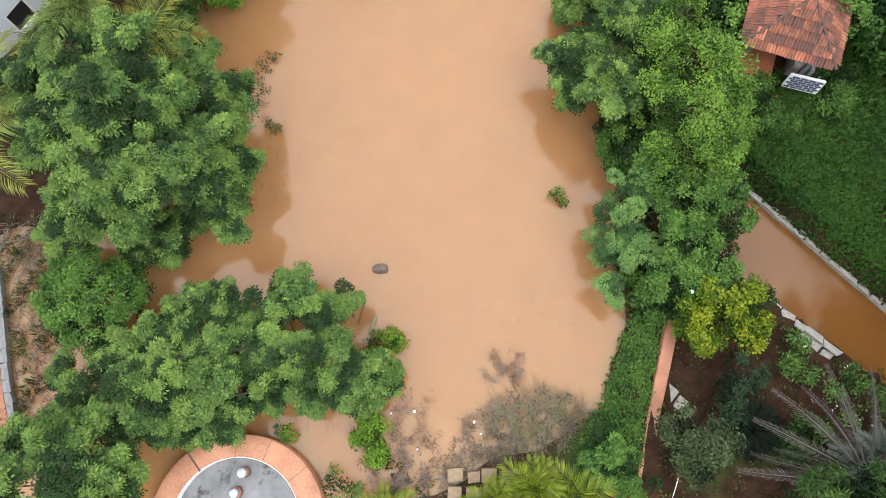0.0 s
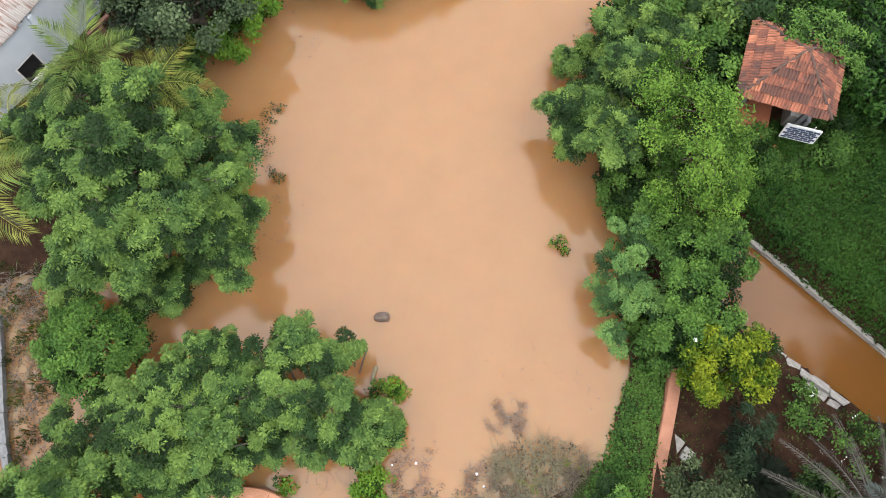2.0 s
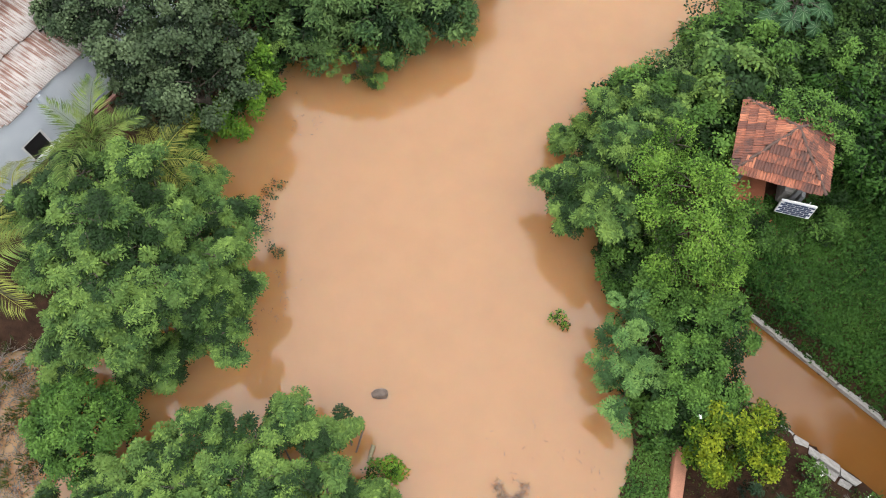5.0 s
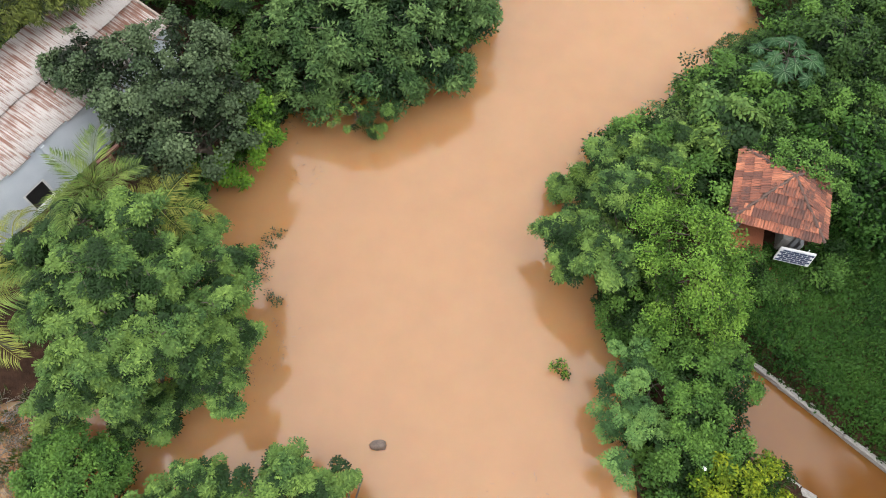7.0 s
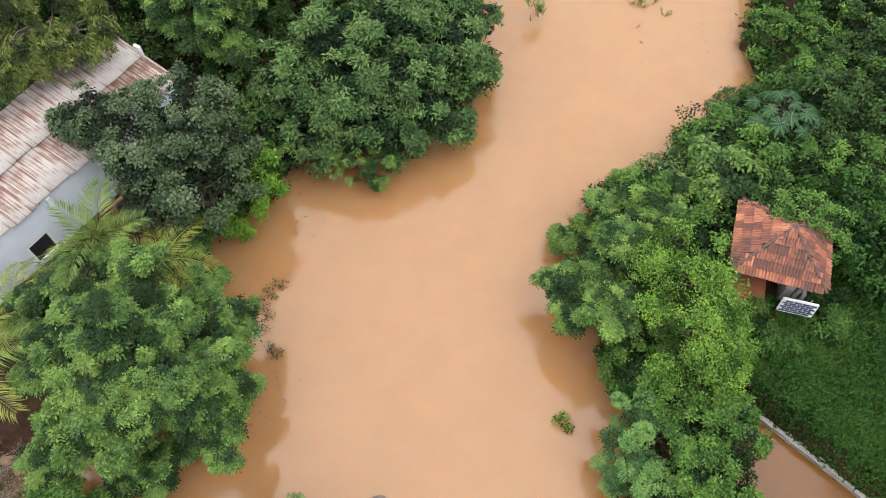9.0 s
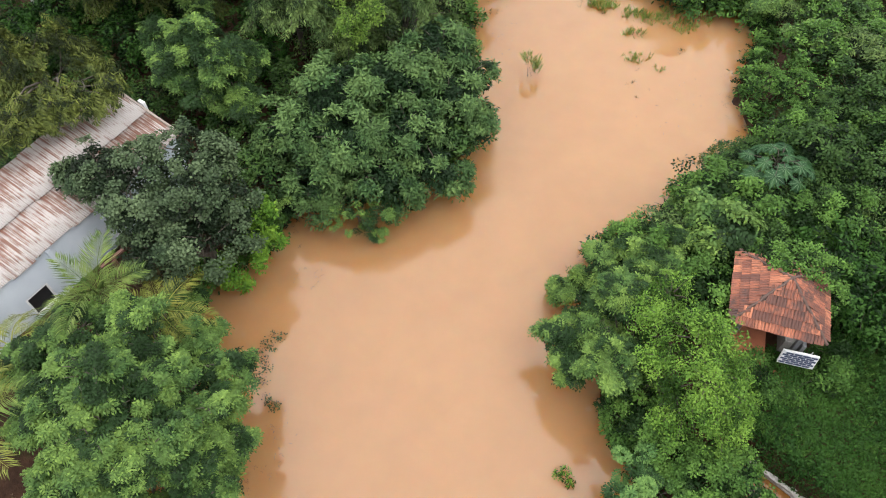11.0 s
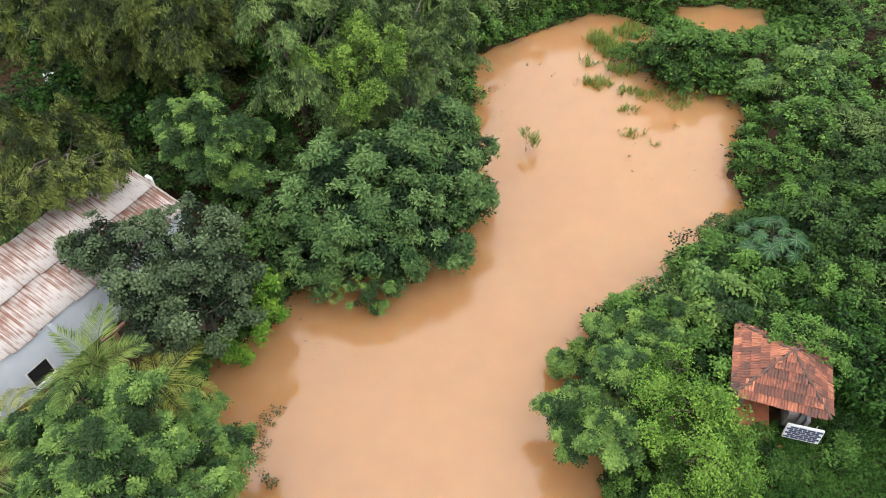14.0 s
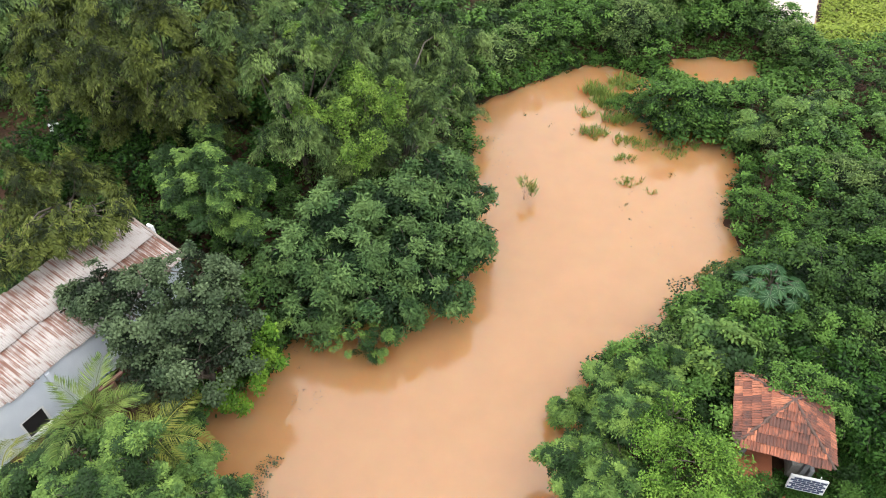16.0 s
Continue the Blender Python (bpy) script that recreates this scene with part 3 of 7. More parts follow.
gx, gy = axis(-30, 32, 0.42, 2500), axis(-8, 62, 0.42, 2500)
GX, GY = np.meshgrid(gx, gy, indexing="ij")
GP = np.stack([GX.ravel(), GY.ravel()], -1)
GZ = ground_z(GP)
ii = np.arange(len(gx) - 1)[:, None] * len(gy) + np.arange(len(gy) - 1)[None]
GF = np.stack([ii, ii + len(gy), ii + len(gy) + 1, ii + 1], -1).reshape(-1, 4)
ground = tagged(new("ground", mesh_arrays("ground", np.column_stack([GP, GZ]), GF, M_GROUND)), "wet red earth with mud shoals and grassy banks", "ground", "", "structure")
ground.data.polygons.foreach_set("use_smooth", [True] * len(ground.data.polygons))

wx, wy = axis(-30, 32, 1.0, 60), axis(-8, 62, 1.0, 60)
WX, WY = np.meshgrid(wx, wy, indexing="ij")
ii = np.arange(len(wx) - 1)[:, None] * len(wy) + np.arange(len(wy) - 1)[None]
WF = np.stack([ii, ii + len(wy), ii + len(wy) + 1, ii + 1], -1).reshape(-1, 4)
tagged(new("water", mesh_arrays("water", np.column_stack([WX.ravel(), WY.ravel(), np.zeros(WX.size)]), WF, M_WATER)),
       "still muddy orange-brown flood water", "water", "", "structure")

# canal sheet darkened for tree reflections and shade, far pool paled for reflected sky, a finger above the flood
for name, poly, mat, label in (("water_canal", CANAL, M_CANAL, "brown canal water coloured dark for tree reflections and shade"), ("water_far", FAR_WATER, M_FAR_POOL, "rippled pool behind the trees, coloured pale as reflected sky")):
    bm = bmesh.new()
    bm.faces.new([bm.verts.new((x, y, 0.02)) for x, y in poly])
    me = bpy.data.meshes.new(name)
    bm.to_mesh(me)
    bm.free()
    me.materials.append(mat)
    tagged(new(name, me), label, "water", "", "structure")


def gz(x, y):
    return float(ground_z([(x, y)])[0])


# ---- trees and bushes near the water ----
LEFT_TREE = [(-10.7, 10.1, 3.5, 1), (-9.1, 10.1, 3.7, 1.1), (-7.9, 10.5, 1.9, 0.9), (-6.6, 9.4, 2.2, 0.8), (-9.4, 8.2, 4.1, 1.1), (-8.3, 8.3, 3.2,
    1.2), (-6.9, 7.9, 2.4, 1), (-10.8, 7.7, 3.3, 1), (-9.3, 6.6, 3.7, 1.1), (-7.9, 6.6, 3.2, 1.1), (-6.8, 6.5, 2.4, 0.8), (-6.3, 5.8, 2.2, 0.5), (-10.1,
    5.7, 2.8, 0.9), (-8.7, 5.6, 2.8, 0.8), (-12.1, 9.5, 2.9, 0.9), (-6.0, 7.4, 1.9, 0.5), (-8.6, 11.7, 1.9, 0.8),
    (-8.37, 5.46, 1.3, 0.43), (-7.72, 5.74, 1.2, 0.4), (-11.05, 4.95, 1.2, 0.4), (-9.23, 4.89, 0.9, 0.32), (-8.31, 5.08, 0.7, 0.29)]
BOTTOM_TREE_A = [(-6.74, 3.25, 1.9, 0.42), (-6.36, 3.15, 1.7, 0.4), (-6.07, 2.82, 1.5, 0.38), (-5.25, 2.97, 1.8, 0.42), (-5.05, 2.55, 1.7, 0.4),
    (-4.36, 3.76, 1.7, 0.36), (-4.14, 3.32, 2, 0.45), (-4.54, 3.01, 1.9, 0.42), (-3.32, 2.8, 1.9, 0.45), (-2.88, 3.28, 1.6, 0.34),
    (-3.51, 2.26, 2.1, 0.48), (-4.39, 1.89, 2.2, 0.48), (-3.74, 1.84, 2.3, 0.48), (-4.09, 1.44, 2, 0.45), (-3.03, 1.76, 2, 0.48),
    (-2.54, 1.35, 1.7, 0.45), (-2.04, 1.34, 1.4, 0.42), (-1.65, 1.04, 1.1, 0.36), (-2.9, 0.85, 1.5, 0.42), (-3.48, 1.26, 1.8, 0.45),
    (-5.41, 1.91, 2, 0.46), (-6.08, 2.26, 2, 0.46), (-6.89, 2.45, 2, 0.42), (-5.42, 1.31, 1.7, 0.42), (-4.93, 1.12, 1.5, 0.4),
    (-5.82, 0.97, 2, 0.46), (-6.78, 0.96, 2.2, 0.48), (-6.34, 0.51, 2, 0.46), (-5.63, 0.41, 1.4, 0.38), (-6.33, -0.1, 1.5, 0.4),
    (-5.84, -0.1, 1.4, 0.36), (-2.31, 0.59, 1, 0.34),
    (-4.71, 0.8, 1.3, 0.42), (-4.05, 0.92, 1.4, 0.42), (-5.29, 0.64, 1.2, 0.38), (-6.98, 1.84, 1.8, 0.4), (-6.33, 1.68, 1.8, 0.42), (-5.69, 2.57, 1.7, 0.38), (-4.81, 1.86, 1.7, 0.4), (-3.44, 0.65, 1.1, 0.36), (-7.01, 0.43, 1.6, 0.4)]
BOTTOM_TREE_B = [(-8.24, 2.41, 1.8, 0.4), (-7.7, 1.94, 2, 0.46), (-7.17, 1.7, 2, 0.44), (-8.73, 1.89, 1.8, 0.44), (-9.25, 1.61, 1.7, 0.44),
    (-8.09, 1.21, 2.2, 0.5), (-8.87, 0.8, 2.1, 0.5), (-8.17, 0.5, 2.2, 0.5), (-10.1, 0.98, 1.6, 0.44), (-10.89, 1.16, 1.3, 0.36),
    (-10.42, 0.39, 1.4, 0.42), (-9.45, 0.2, 1.7, 0.46), (-8.71, -0.26, 1.7, 0.42), (-8.05, -0.2, 1.8, 0.44), (-7.5, 0.39, 1.9, 0.46),
    (-7.34, -0.19, 1.5, 0.38),
    (-7.15, 1.36, 1.8, 0.4), (-7.6, 1.2, 1.9, 0.42), (-7.85, 2.7, 1.6, 0.36), (-7.73, -0.23, 1.2, 0.36), (-7.04, -0.23, 1.1, 0.3)]
LEFT_BUSH = [(-10.95, 3.3, 1.6, 0.65), (-9.83, 3.2, 1.7, 0.75), (-10.39, 3.87, 1.8, 0.75), (-9.59, 3.87, 1.4, 0.6), (-10.71, 2.63, 1.4, 0.6), (-9.99, 2.44, 1.4, 0.6), (-11.19, 3.77, 1.3, 0.5), (-10.39, 3.11, 2.0, 0.75), (-9.19, 3.49, 1.0, 0.45)]
CORNER_TREE = [(-11.09, -0.77, 2.6, 0.5), (-10.21, -0.89, 2.9, 0.55), (-9.53, -0.87, 2.8, 0.5), (-9.28, -0.38, 2.4, 0.42),
    (-10.29, -1.43, 3.2, 0.55), (-9.48, -1.53, 3.3, 0.58), (-8.85, -1.68, 3.1, 0.55), (-8.35, -1.33, 2.6, 0.46), (-8.23, -1.9, 2.5, 0.5),
    (-10.96, -1.72, 3, 0.55), (-10.17, -2.08, 3.2, 0.55), (-8.64, -2.23, 2.8, 0.5), (-9.2, -2.15, 3.2, 0.55), (-10.37, -0.46, 2.2, 0.4),
    (-10.9, 0, 0.9, 0.4)]
SHORE_CREEPER = [(-2.15, 1.98, 0.35, 0.3), (-1.86, 2.18, 0.4, 0.3), (-1.53, 2.33, 0.25, 0.22), (-1.9, 0.83, 0.4, 0.34), (-2.36, 0.34, 0.35, 0.3),
    (-2.79, 0.58, 0.35, 0.3), (-2.1, -0.28, 0.35, 0.32), (-1.82, -0.15, 0.3, 0.28), (-2.14, -0.7, 0.3, 0.26), (-1.84, -1.09, 0.2, 0.2),
    (-2.36, -0.48, 0.2, 0.2)]
LEANING = [(3.9, 11.0, 1.6, 0.7), (4.8, 10.8, 2.3, 0.8), (4.1, 9.9, 1.8, 0.5), (5.3, 9.5, 2.7, 0.8), (5.7, 11.8, 2.9, 0.8)]
RIGHT_TREE = [(6.5, 10.8, 3.4, 0.9), (7.3, 9.6, 4.1, 1), (6.6, 9.3, 3.4, 0.8), (7.3, 8.4, 4.0, 1), (6.9, 7.9, 3.4, 0.75), (8.1, 9.0, 3.5, 0.8),
    (7.1, 11.6, 3.3, 0.7), (7.9, 7.8, 3.1, 0.8), (8.6, 8.3, 2.6, 0.6), (8.0, 10.1, 3.2, 0.6), (6.4, 8.5, 2.9, 0.65), (6.7, 8.0, 3.0, 0.6)]
RIGHT_BUSH_A = [(5.4, 9.1, 0.8, 0.55), (5.7, 8.4, 1.0, 0.65), (6.1, 9.9, 1.3, 0.6), (6.8, 7.6, 1.4, 0.7), (5.5, 8.0, 0.6, 0.45), (7.2, 6.9, 1.5, 0.7), (6.0, 8.9, 1.7, 0.8), (6.1, 8.1, 1.9, 0.6), (6.5, 7.2, 1.6, 0.6)]
RIGHT_SPRAY = [(5.8, 6.9, 1.5, 0.54), (5.4, 5.8, 1.5, 0.54), (6.2, 6.0, 1.6, 0.54), (5.1, 5.2, 1.2, 0.45), (5.9, 5.0, 1.4, 0.54), (5.3, 4.2, 1.0,
    0.45), (6.4, 4.4, 1.2, 0.54)]
RIGHT_BUSH_B = [(7.4, 6.2, 2.2, 0.8), (8.3, 5.7, 2.0, 0.7), (7.1, 5.0, 2.2, 0.8), (8.3, 6.6, 2.0, 0.7), (6.9, 3.9, 1.8, 0.7), (7.7, 4.2, 1.8, 0.7),
    (6.5, 3.5, 1.2, 0.6), (8.3, 5.0, 1.6, 0.6)]
YELLOW_BUSH = [(8.2, 3.5, 2.0, 0.7), (9.1, 3.2, 1.8, 0.6), (7.9, 2.7, 1.8, 0.6), (7.3, 3.1, 1.8, 0.6), (8.7, 2.6, 1.4, 0.5), (7.4, 2.5, 1.4, 0.4)]
GREY_SHRUB = [(8.6, 1.3, 1.2, 0.5), (8.8, 0.8, 1.1, 0.5), (8.3, 1.0, 1.1, 0.5), (8.6, 0.4, 0.9, 0.4)]
OLIVE_TREE = [(6.6, -0.2, 1.9, 0.5), (7.1, -0.6, 2.1, 0.5), (6.5, -0.8, 1.8, 0.45), (7.1, -1.2, 1.8, 0.45), (7.7, -0.8, 1.7, 0.4)]
FLOWER_BUSH = [(11.5, 0.9, 1.1, 0.55), (12.0, 0.5, 1.2, 0.55), (10.7, 1.6, 0.9, 0.45), (11.2, 1.2, 1.0, 0.5), (10.5, 2.0, 0.7, 0.35), (12.6, 0.9, 1.0, 0.5)]
CORNER_SHRUB = [(10.6, -2.0, 2.0, 0.7), (11.5, -1.7, 2.2, 0.7), (11.8, -2.3, 2.0, 0.8), (9.9, -2.3, 1.6, 0.5)]
SLOPE_SHRUB = [(4.8, -0.7, 0.7, 0.42), (5.2, -1.3, 0.7, 0.35), (5.7, -1.8, 0.7, 0.4), (4.9, -1.0, 0.7, 0.35)]
HOUSE_TREE = [(-12.0, 16.5, 3.8, 0.97), (-10.2, 15.9, 4.2, 1.1), (-8.7, 16.6, 4.5, 0.97), (-8.3, 14.7, 4.2, 1.1), (-7.3, 15.3, 3.8, 0.97), (-9.7,
    14.3, 3.6, 0.97), (-7.9, 13.7, 3.2, 1.1), (-7.0, 14.4, 2.9, 0.78), (-12.7, 16.3, 3.4, 0.58), (-9.0, 13.4, 2.6, 0.87), (-9.8, 13.4, 2.9, 0.78), (-10.2, 14.6, 4.1, 0.8), (-8.2, 16.3, 4.4, 0.9), (-7.9, 14.6, 3.8, 0.8), (-9.3, 13.3, 3.2, 0.8), (-11.1, 15.6, 4.3, 0.8), (-7.2, 15.2, 3.4, 0.7)]
BRIGHT_BUSH = [(-6.7, 15.8, 2.0, 0.7), (-6.9, 14.7, 1.4, 0.7), (-7.3, 14.3, 1.0, 0.6), (-6.4, 15.5, 1.0, 0.5), (-7.3, 15.5, 2.4, 0.7)]
SHORE_BUSH = [(-3.0, 16.3, 1.2, 0.55), (-3.7, 16.8, 1.2, 0.5), (-2.2, 16.5, 1.1, 0.5), (-2.8, 16.1, 0.4, 0.35), (-5.7, 17.1, 1.3, 0.5)]
DARK_TREE = [(-5.7, 19.4, 2.7, 1.3), (-3.4, 18.6, 2.9, 1.4), (-1.4, 19.3, 2.8, 1.3), (0.4, 21.3, 2.7, 1.1), (1.4, 22.9, 2.5, 0.81), (-4.8, 17.6, 1.8,
    1.1), (-2.2, 17.6, 1.8, 1.2), (-0.3, 18.4, 1.8, 1.1), (1.1, 20.4, 1.7, 0.81), (-1.8, 21.3, 3.6, 1.4), (-4.0, 20.6, 3.6, 1.4), (-0.1, 23.3, 3.6, 1.1),
    (-5.2, 16.9, 1.0, 0.72), (-1.6, 17.5, 1.0, 0.6), (-3.6, 17.6, 1.1, 0.6), (0.2, 18.0, 1.0, 0.63), (1.6, 22.1, 1.0, 0.63), (-6.7, 19.0, 1.8, 0.81)]
FEATHER_TREE = [(-9.6, 22.3, 4.5, 0.9), (-8.3, 21.3, 4.4, 0.9), (-10.6, 21.7, 3.8, 0.8), (-7.8, 22.3, 3.6, 0.7), (-9.1, 20.8, 3.4, 0.8), (-8.0, 20.6,
    3.0, 0.7), (-10.1, 24.9, 4.0, 0.6), (-11.5, 23.6, 3.8, 0.6)]
OLIVE_FAR = [(-16.6, 22.5, 3.5, 1.4), (-15.7, 23.7, 3.4, 1.2), (-15, 22.8, 2.6, 1), (-15.9, 21.1, 2.6, 1.2), (-17.2, 21.3, 3, 1.2),
    (-15.2, 24.6, 2.4, 0.8), (-18.5, 24.2, 3, 1), (-13.4, 21.9, 3.4, 0.6), (-11.99, 19.47, 4.4, 0.45), (-12.37, 18.72, 4.6, 0.5),
    (-13.17, 18.43, 4.6, 0.5), (-13.9, 17.86, 4.6, 0.5), (-14.51, 17.25, 4.6, 0.5), (-15.05, 16.75, 4.5, 0.45), (-13.12, 19.41, 4.4, 0.6),
    (-14, 18.97, 4.4, 0.6), (-14.83, 18.74, 4.2, 0.6), (-15.44, 18.16, 4.2, 0.6), (-12.47, 20.64, 4, 0.5)]
TALL_TREE_A = [(-3.3, 26.3, 5.6, 1.2), (-4.5, 25.6, 5.5, 1.1), (-1.9, 27.3, 5.8, 1.4), (-0.5, 26.1, 5.1, 1.4), (0.6, 29.1, 5.0, 1.2), (-2.8, 24.6,
    4.7, 1.2), (-4.7, 24.2, 4.2, 1.2), (-0.9, 24.9, 4.2, 1.2), (1.1, 28.0, 3.9, 1), (-2.3, 30.8, 5.8, 1.5), (-0.2, 31.8, 5.3, 1.4), (1.8, 33.2, 3.9, 1.2), (-2.4, 24.0, 3.6, 1.0), (-1.1, 23.9, 3.4, 0.9), (-3.6, 23.6, 3.6, 0.9)]
TALL_TREE_B = [(-7.2, 25.5, 7.4, 1.1), (-6.2, 24.4, 7.0, 1), (-7.7, 26.9, 7.6, 1.2), (-9.0, 27.1, 7.8, 1.4), (-5.7, 26.4, 7.4, 1.4), (-5.4, 29.3, 7.4,
    1.5), (-7.4, 29.5, 7.6, 1.5), (-5.4, 23.9, 5.5, 1.2), (-7.0, 24.4, 4.6, 1.2), (-4.0, 27.2, 7.2, 1.3)]
TALL_TREE_C = [(-15.8, 26.0, 6.6, 1.5), (-13.9, 26.2, 7.0, 1.6), (-11.9, 25.9, 7.2, 1.5), (-10.4, 24.7, 6.6, 1.4), (-17.7, 28.6, 7.0, 1.6), (-15.1, 28.9, 7.4, 1.7), (-12.4, 29.0, 7.6, 1.7), (-18.9,
    27.8, 5.0, 1.2), (-9.6, 25.7, 7.0, 1.3), (-13.4, 26.8, 5.0, 1.3), (-15.6, 27.0, 4.6, 1.2), (-11.5, 26.6, 4.8, 1.2), (-9.8, 26.9, 4.8, 1.1),
    (-12.6, 27.6, 3.2, 1.2), (-15.0, 27.8, 3.2, 1.2), (-10.4, 27.2, 3.0, 1.0), (-17.2, 28.2, 4.4, 1.1)]
RIGHT_TREE_LOW = [(5.6, 13.8, 1.8, 0.7), (6.6, 13.8, 2.2, 0.8), (6.2, 12.9, 1.8, 0.7), (5.3, 13.3, 1.2, 0.5), (4.5, 13.2, 0.7, 0.5), (4.8, 11.9, 1.0, 0.5), (7.2, 12.9, 2.2, 0.8), (7.7, 14.2, 2.2, 0.8)]

tree("gliricidia_tree", heads(LEFT_TREE, 6, 81), S_GLIRI, M_GLIRI, "broad green pinnate-leaved tree leaning over flood water", density=1.8, spread=1.0, clump=0.22, young=0.3, spray=True, inner=0.2, size=(0.6, 0.85), base=(-9.0, 7.6), trunk_r=0.13, seed=2, ground=-0.1, bough=(0.95, 5, -0.25, 0.25, 0.05, (0.6, 1.6)))
tree("gliricidia_tree", BOTTOM_TREE_A, S_GLIRI, M_GLIRI_L, "low light-green pinnate-leaved tree standing in flood water", density=1.8, spread=1.1, clump=0.22, young=0.3, spray=True, inner=0.2, size=(0.56, 0.8), base=(-4.0, 1.6), trunk_r=0.09, seed=3, ground=-0.3, bough=(0.95, 5, -0.25, 0.25, 0.05, (0.6, 1.6)))
tree("gliricidia_tree", BOTTOM_TREE_B, S_GLIRI, M_GLIRI, "low spreading pinnate-leaved tree beside the round basin", density=1.8, spread=1.1, clump=0.22, young=0.3, spray=True, inner=0.2, size=(0.56, 0.8), base=(-7.6, 1.0), trunk_r=0.09, seed=4, ground=-0.2, bough=(0.95, 5, -0.25, 0.25, 0.05, (0.6, 1.6)))
tree("bush", LEFT_BUSH, T_SMALL, M_BUSH, "dense dark green small-leaved bush at the water's edge", "bush", spread=3.2, density=62, clump=0.26, size=(0.75, 1.15), base=(-10.2, 3.0), trunk_r=0.05, seed=5, ground=-0.1)
tree("gliricidia_tree", CORNER_TREE, S_GLIRI, M_GLIRI_L, "pale green pinnate-leaved tree beside the paved path", density=1.8, spread=1.0, clump=0.22, young=0.3, spray=True, inner=0.2, size=(0.6, 0.84), base=(-9.8, -1.4), trunk_r=0.09, seed=6, ground=-0.1, bough=(0.95, 5, -0.25, 0.25, 0.05, (0.6, 1.6)))
tree("creeper_bush", SHORE_CREEPER, T_SMALL, M_BRIGHT, "low bright creeper on a mud shoal in the water", "bush", density=44, clump=0.2, spread=1.2, base=(-2.0, 0.6), trunk_r=0.02, seed=7, ground=-0.05)
tree("acacia_tree", RIGHT_TREE, T_MID, M_ACACIA, "feathery yellow-green tree leaning over the bank", density=40, spread=1.2, size=(0.6, 0.95), clump=0.34, young=0.5, base=(6.8, 9.2), trunk_r=0.06, seed=8, ground=0.9, inner=0.25, bough=(2.0, 26, -0.3, 0.4, 0.14, (0.7, 1.35)))
tree("gliricidia_tree", heads(LEANING, 6, 82), S_GLIRI, M_GLIRI_L, "light green pinnate-leaved tree leaning out over the pond", density=1.8, spread=1.3, clump=0.22, young=0.3, spray=True, inner=0.2, size=(0.6, 0.85), base=(5.9, 10.4), trunk_r=0.06, seed=31, ground=0.8, bough=(0.95, 5, -0.25, 0.25, 0.05, (0.6, 1.6)))
tree("feather_shrub", heads(RIGHT_TREE_LOW, 5, 83), S_GLIRI, M_GLIRI_L, "feathery green shrub hanging over the water", "shrub", density=1.8, spread=1.3, clump=0.22, young=0.3, spray=True, inner=0.2, size=(0.6, 0.85), base=(6.4, 12.6), trunk_r=0.06, seed=27, ground=0.6, bough=(0.95, 5, -0.25, 0.25, 0.05, (0.6, 1.6)))
tree("bush", RIGHT_BUSH_A, T_SMALL, M_BUSH, "dense green bush on the bank under a feathery tree", "bush", clump=0.27, density=62, base=(6.2, 7.9), trunk_r=0.05, seed=9, ground=0.8)
tree("sapling", RIGHT_SPRAY, S_MED, M_BLUE, "blue-green sapling with long feather leaves over water", "tree", spray=True, spread=1.8, density=1.8, size=(0.7, 1.0), base=(5.9, 5.2), trunk_r=0.05, seed=10, ground=0.3)
tree("bush", RIGHT_BUSH_B, T_SMALL, M_BUSH, "dense green bush between pond and canal", "bush", clump=0.27, spread=2.6, density=64, base=(7.4, 5.0), trunk_r=0.05, seed=11, ground=0.9)
tree("yellow_shrub", YELLOW_BUSH, T_SMALL, M_YELLOW, "yellow-leaved garden shrub beside the canal wall", "shrub", density=55, base=(8.2, 3.0), trunk_r=0.05, seed=12, ground=0.4)
tree("grey_shrub", GREY_SHRUB, T_LONG, M_GREY, "small grey-green shrub in the walled garden", "shrub", size=(0.5, 0.85), density=40, base=(8.4, 1.2), trunk_r=0.03, seed=13, ground=0.3)
tree("small_tree", OLIVE_TREE, T_MID, M_OLIVE_DARK, "small dark tree with narrow olive-green leaves", size=(0.8, 1.15), clump=0.26, density=52, base=(7.0, -0.8), trunk_r=0.05, seed=14, ground=0.3)
flowering = tree("flowering_shrub", FLOWER_BUSH, T_TINY, M_BUSH, "green shrub with small white flowers", "shrub", spread=1.3, density=22, inner=0.15, base=(11.4, 1.0), trunk_r=0.03, seed=15, ground=0.3)
rng_f = np.random.default_rng(5)
fp, fn, _ = shell(np.array(FLOWER_BUSH) - np.array([11.4, 1.0, 0.3, 0]), 2.2, rng_f, 1.06, 0.0)
fv, ff, _ = scatter(variants(tuft_broad, leaves=3, length=0.035, width=0.032, spread=0.04, up=0.3), fp, fn, (0.8, 1.3), rng_f)
mesh_part("flowers", mesh_arrays("white_flowers", fv, ff, M_PETAL), flowering, "small white flowers")["kind"] = "stuff"
tree("shrub", CORNER_SHRUB, T_LONG, M_DEEP, "bright narrow-leaved garden shrub", "shrub", density=28, base=(11.0, -2.0), trunk_r=0.04, seed=16, ground=0.3)
tree("shrub", SLOPE_SHRUB, S_SMALL, M_BUSH, "pale green feathery shrub at the foot of the coping wall", "shrub", spray=True, density=5, base=(5.2, -1.2), trunk_r=0.03, seed=17, ground=0.4)
tree("broadleaf_tree", HOUSE_TREE, T_COIN, M_DARK, "dark tree with round grey-green leaves beside the white house", density=36, base=(-8.0, 14.4), trunk_r=0.16, seed=18, ground=0.3)
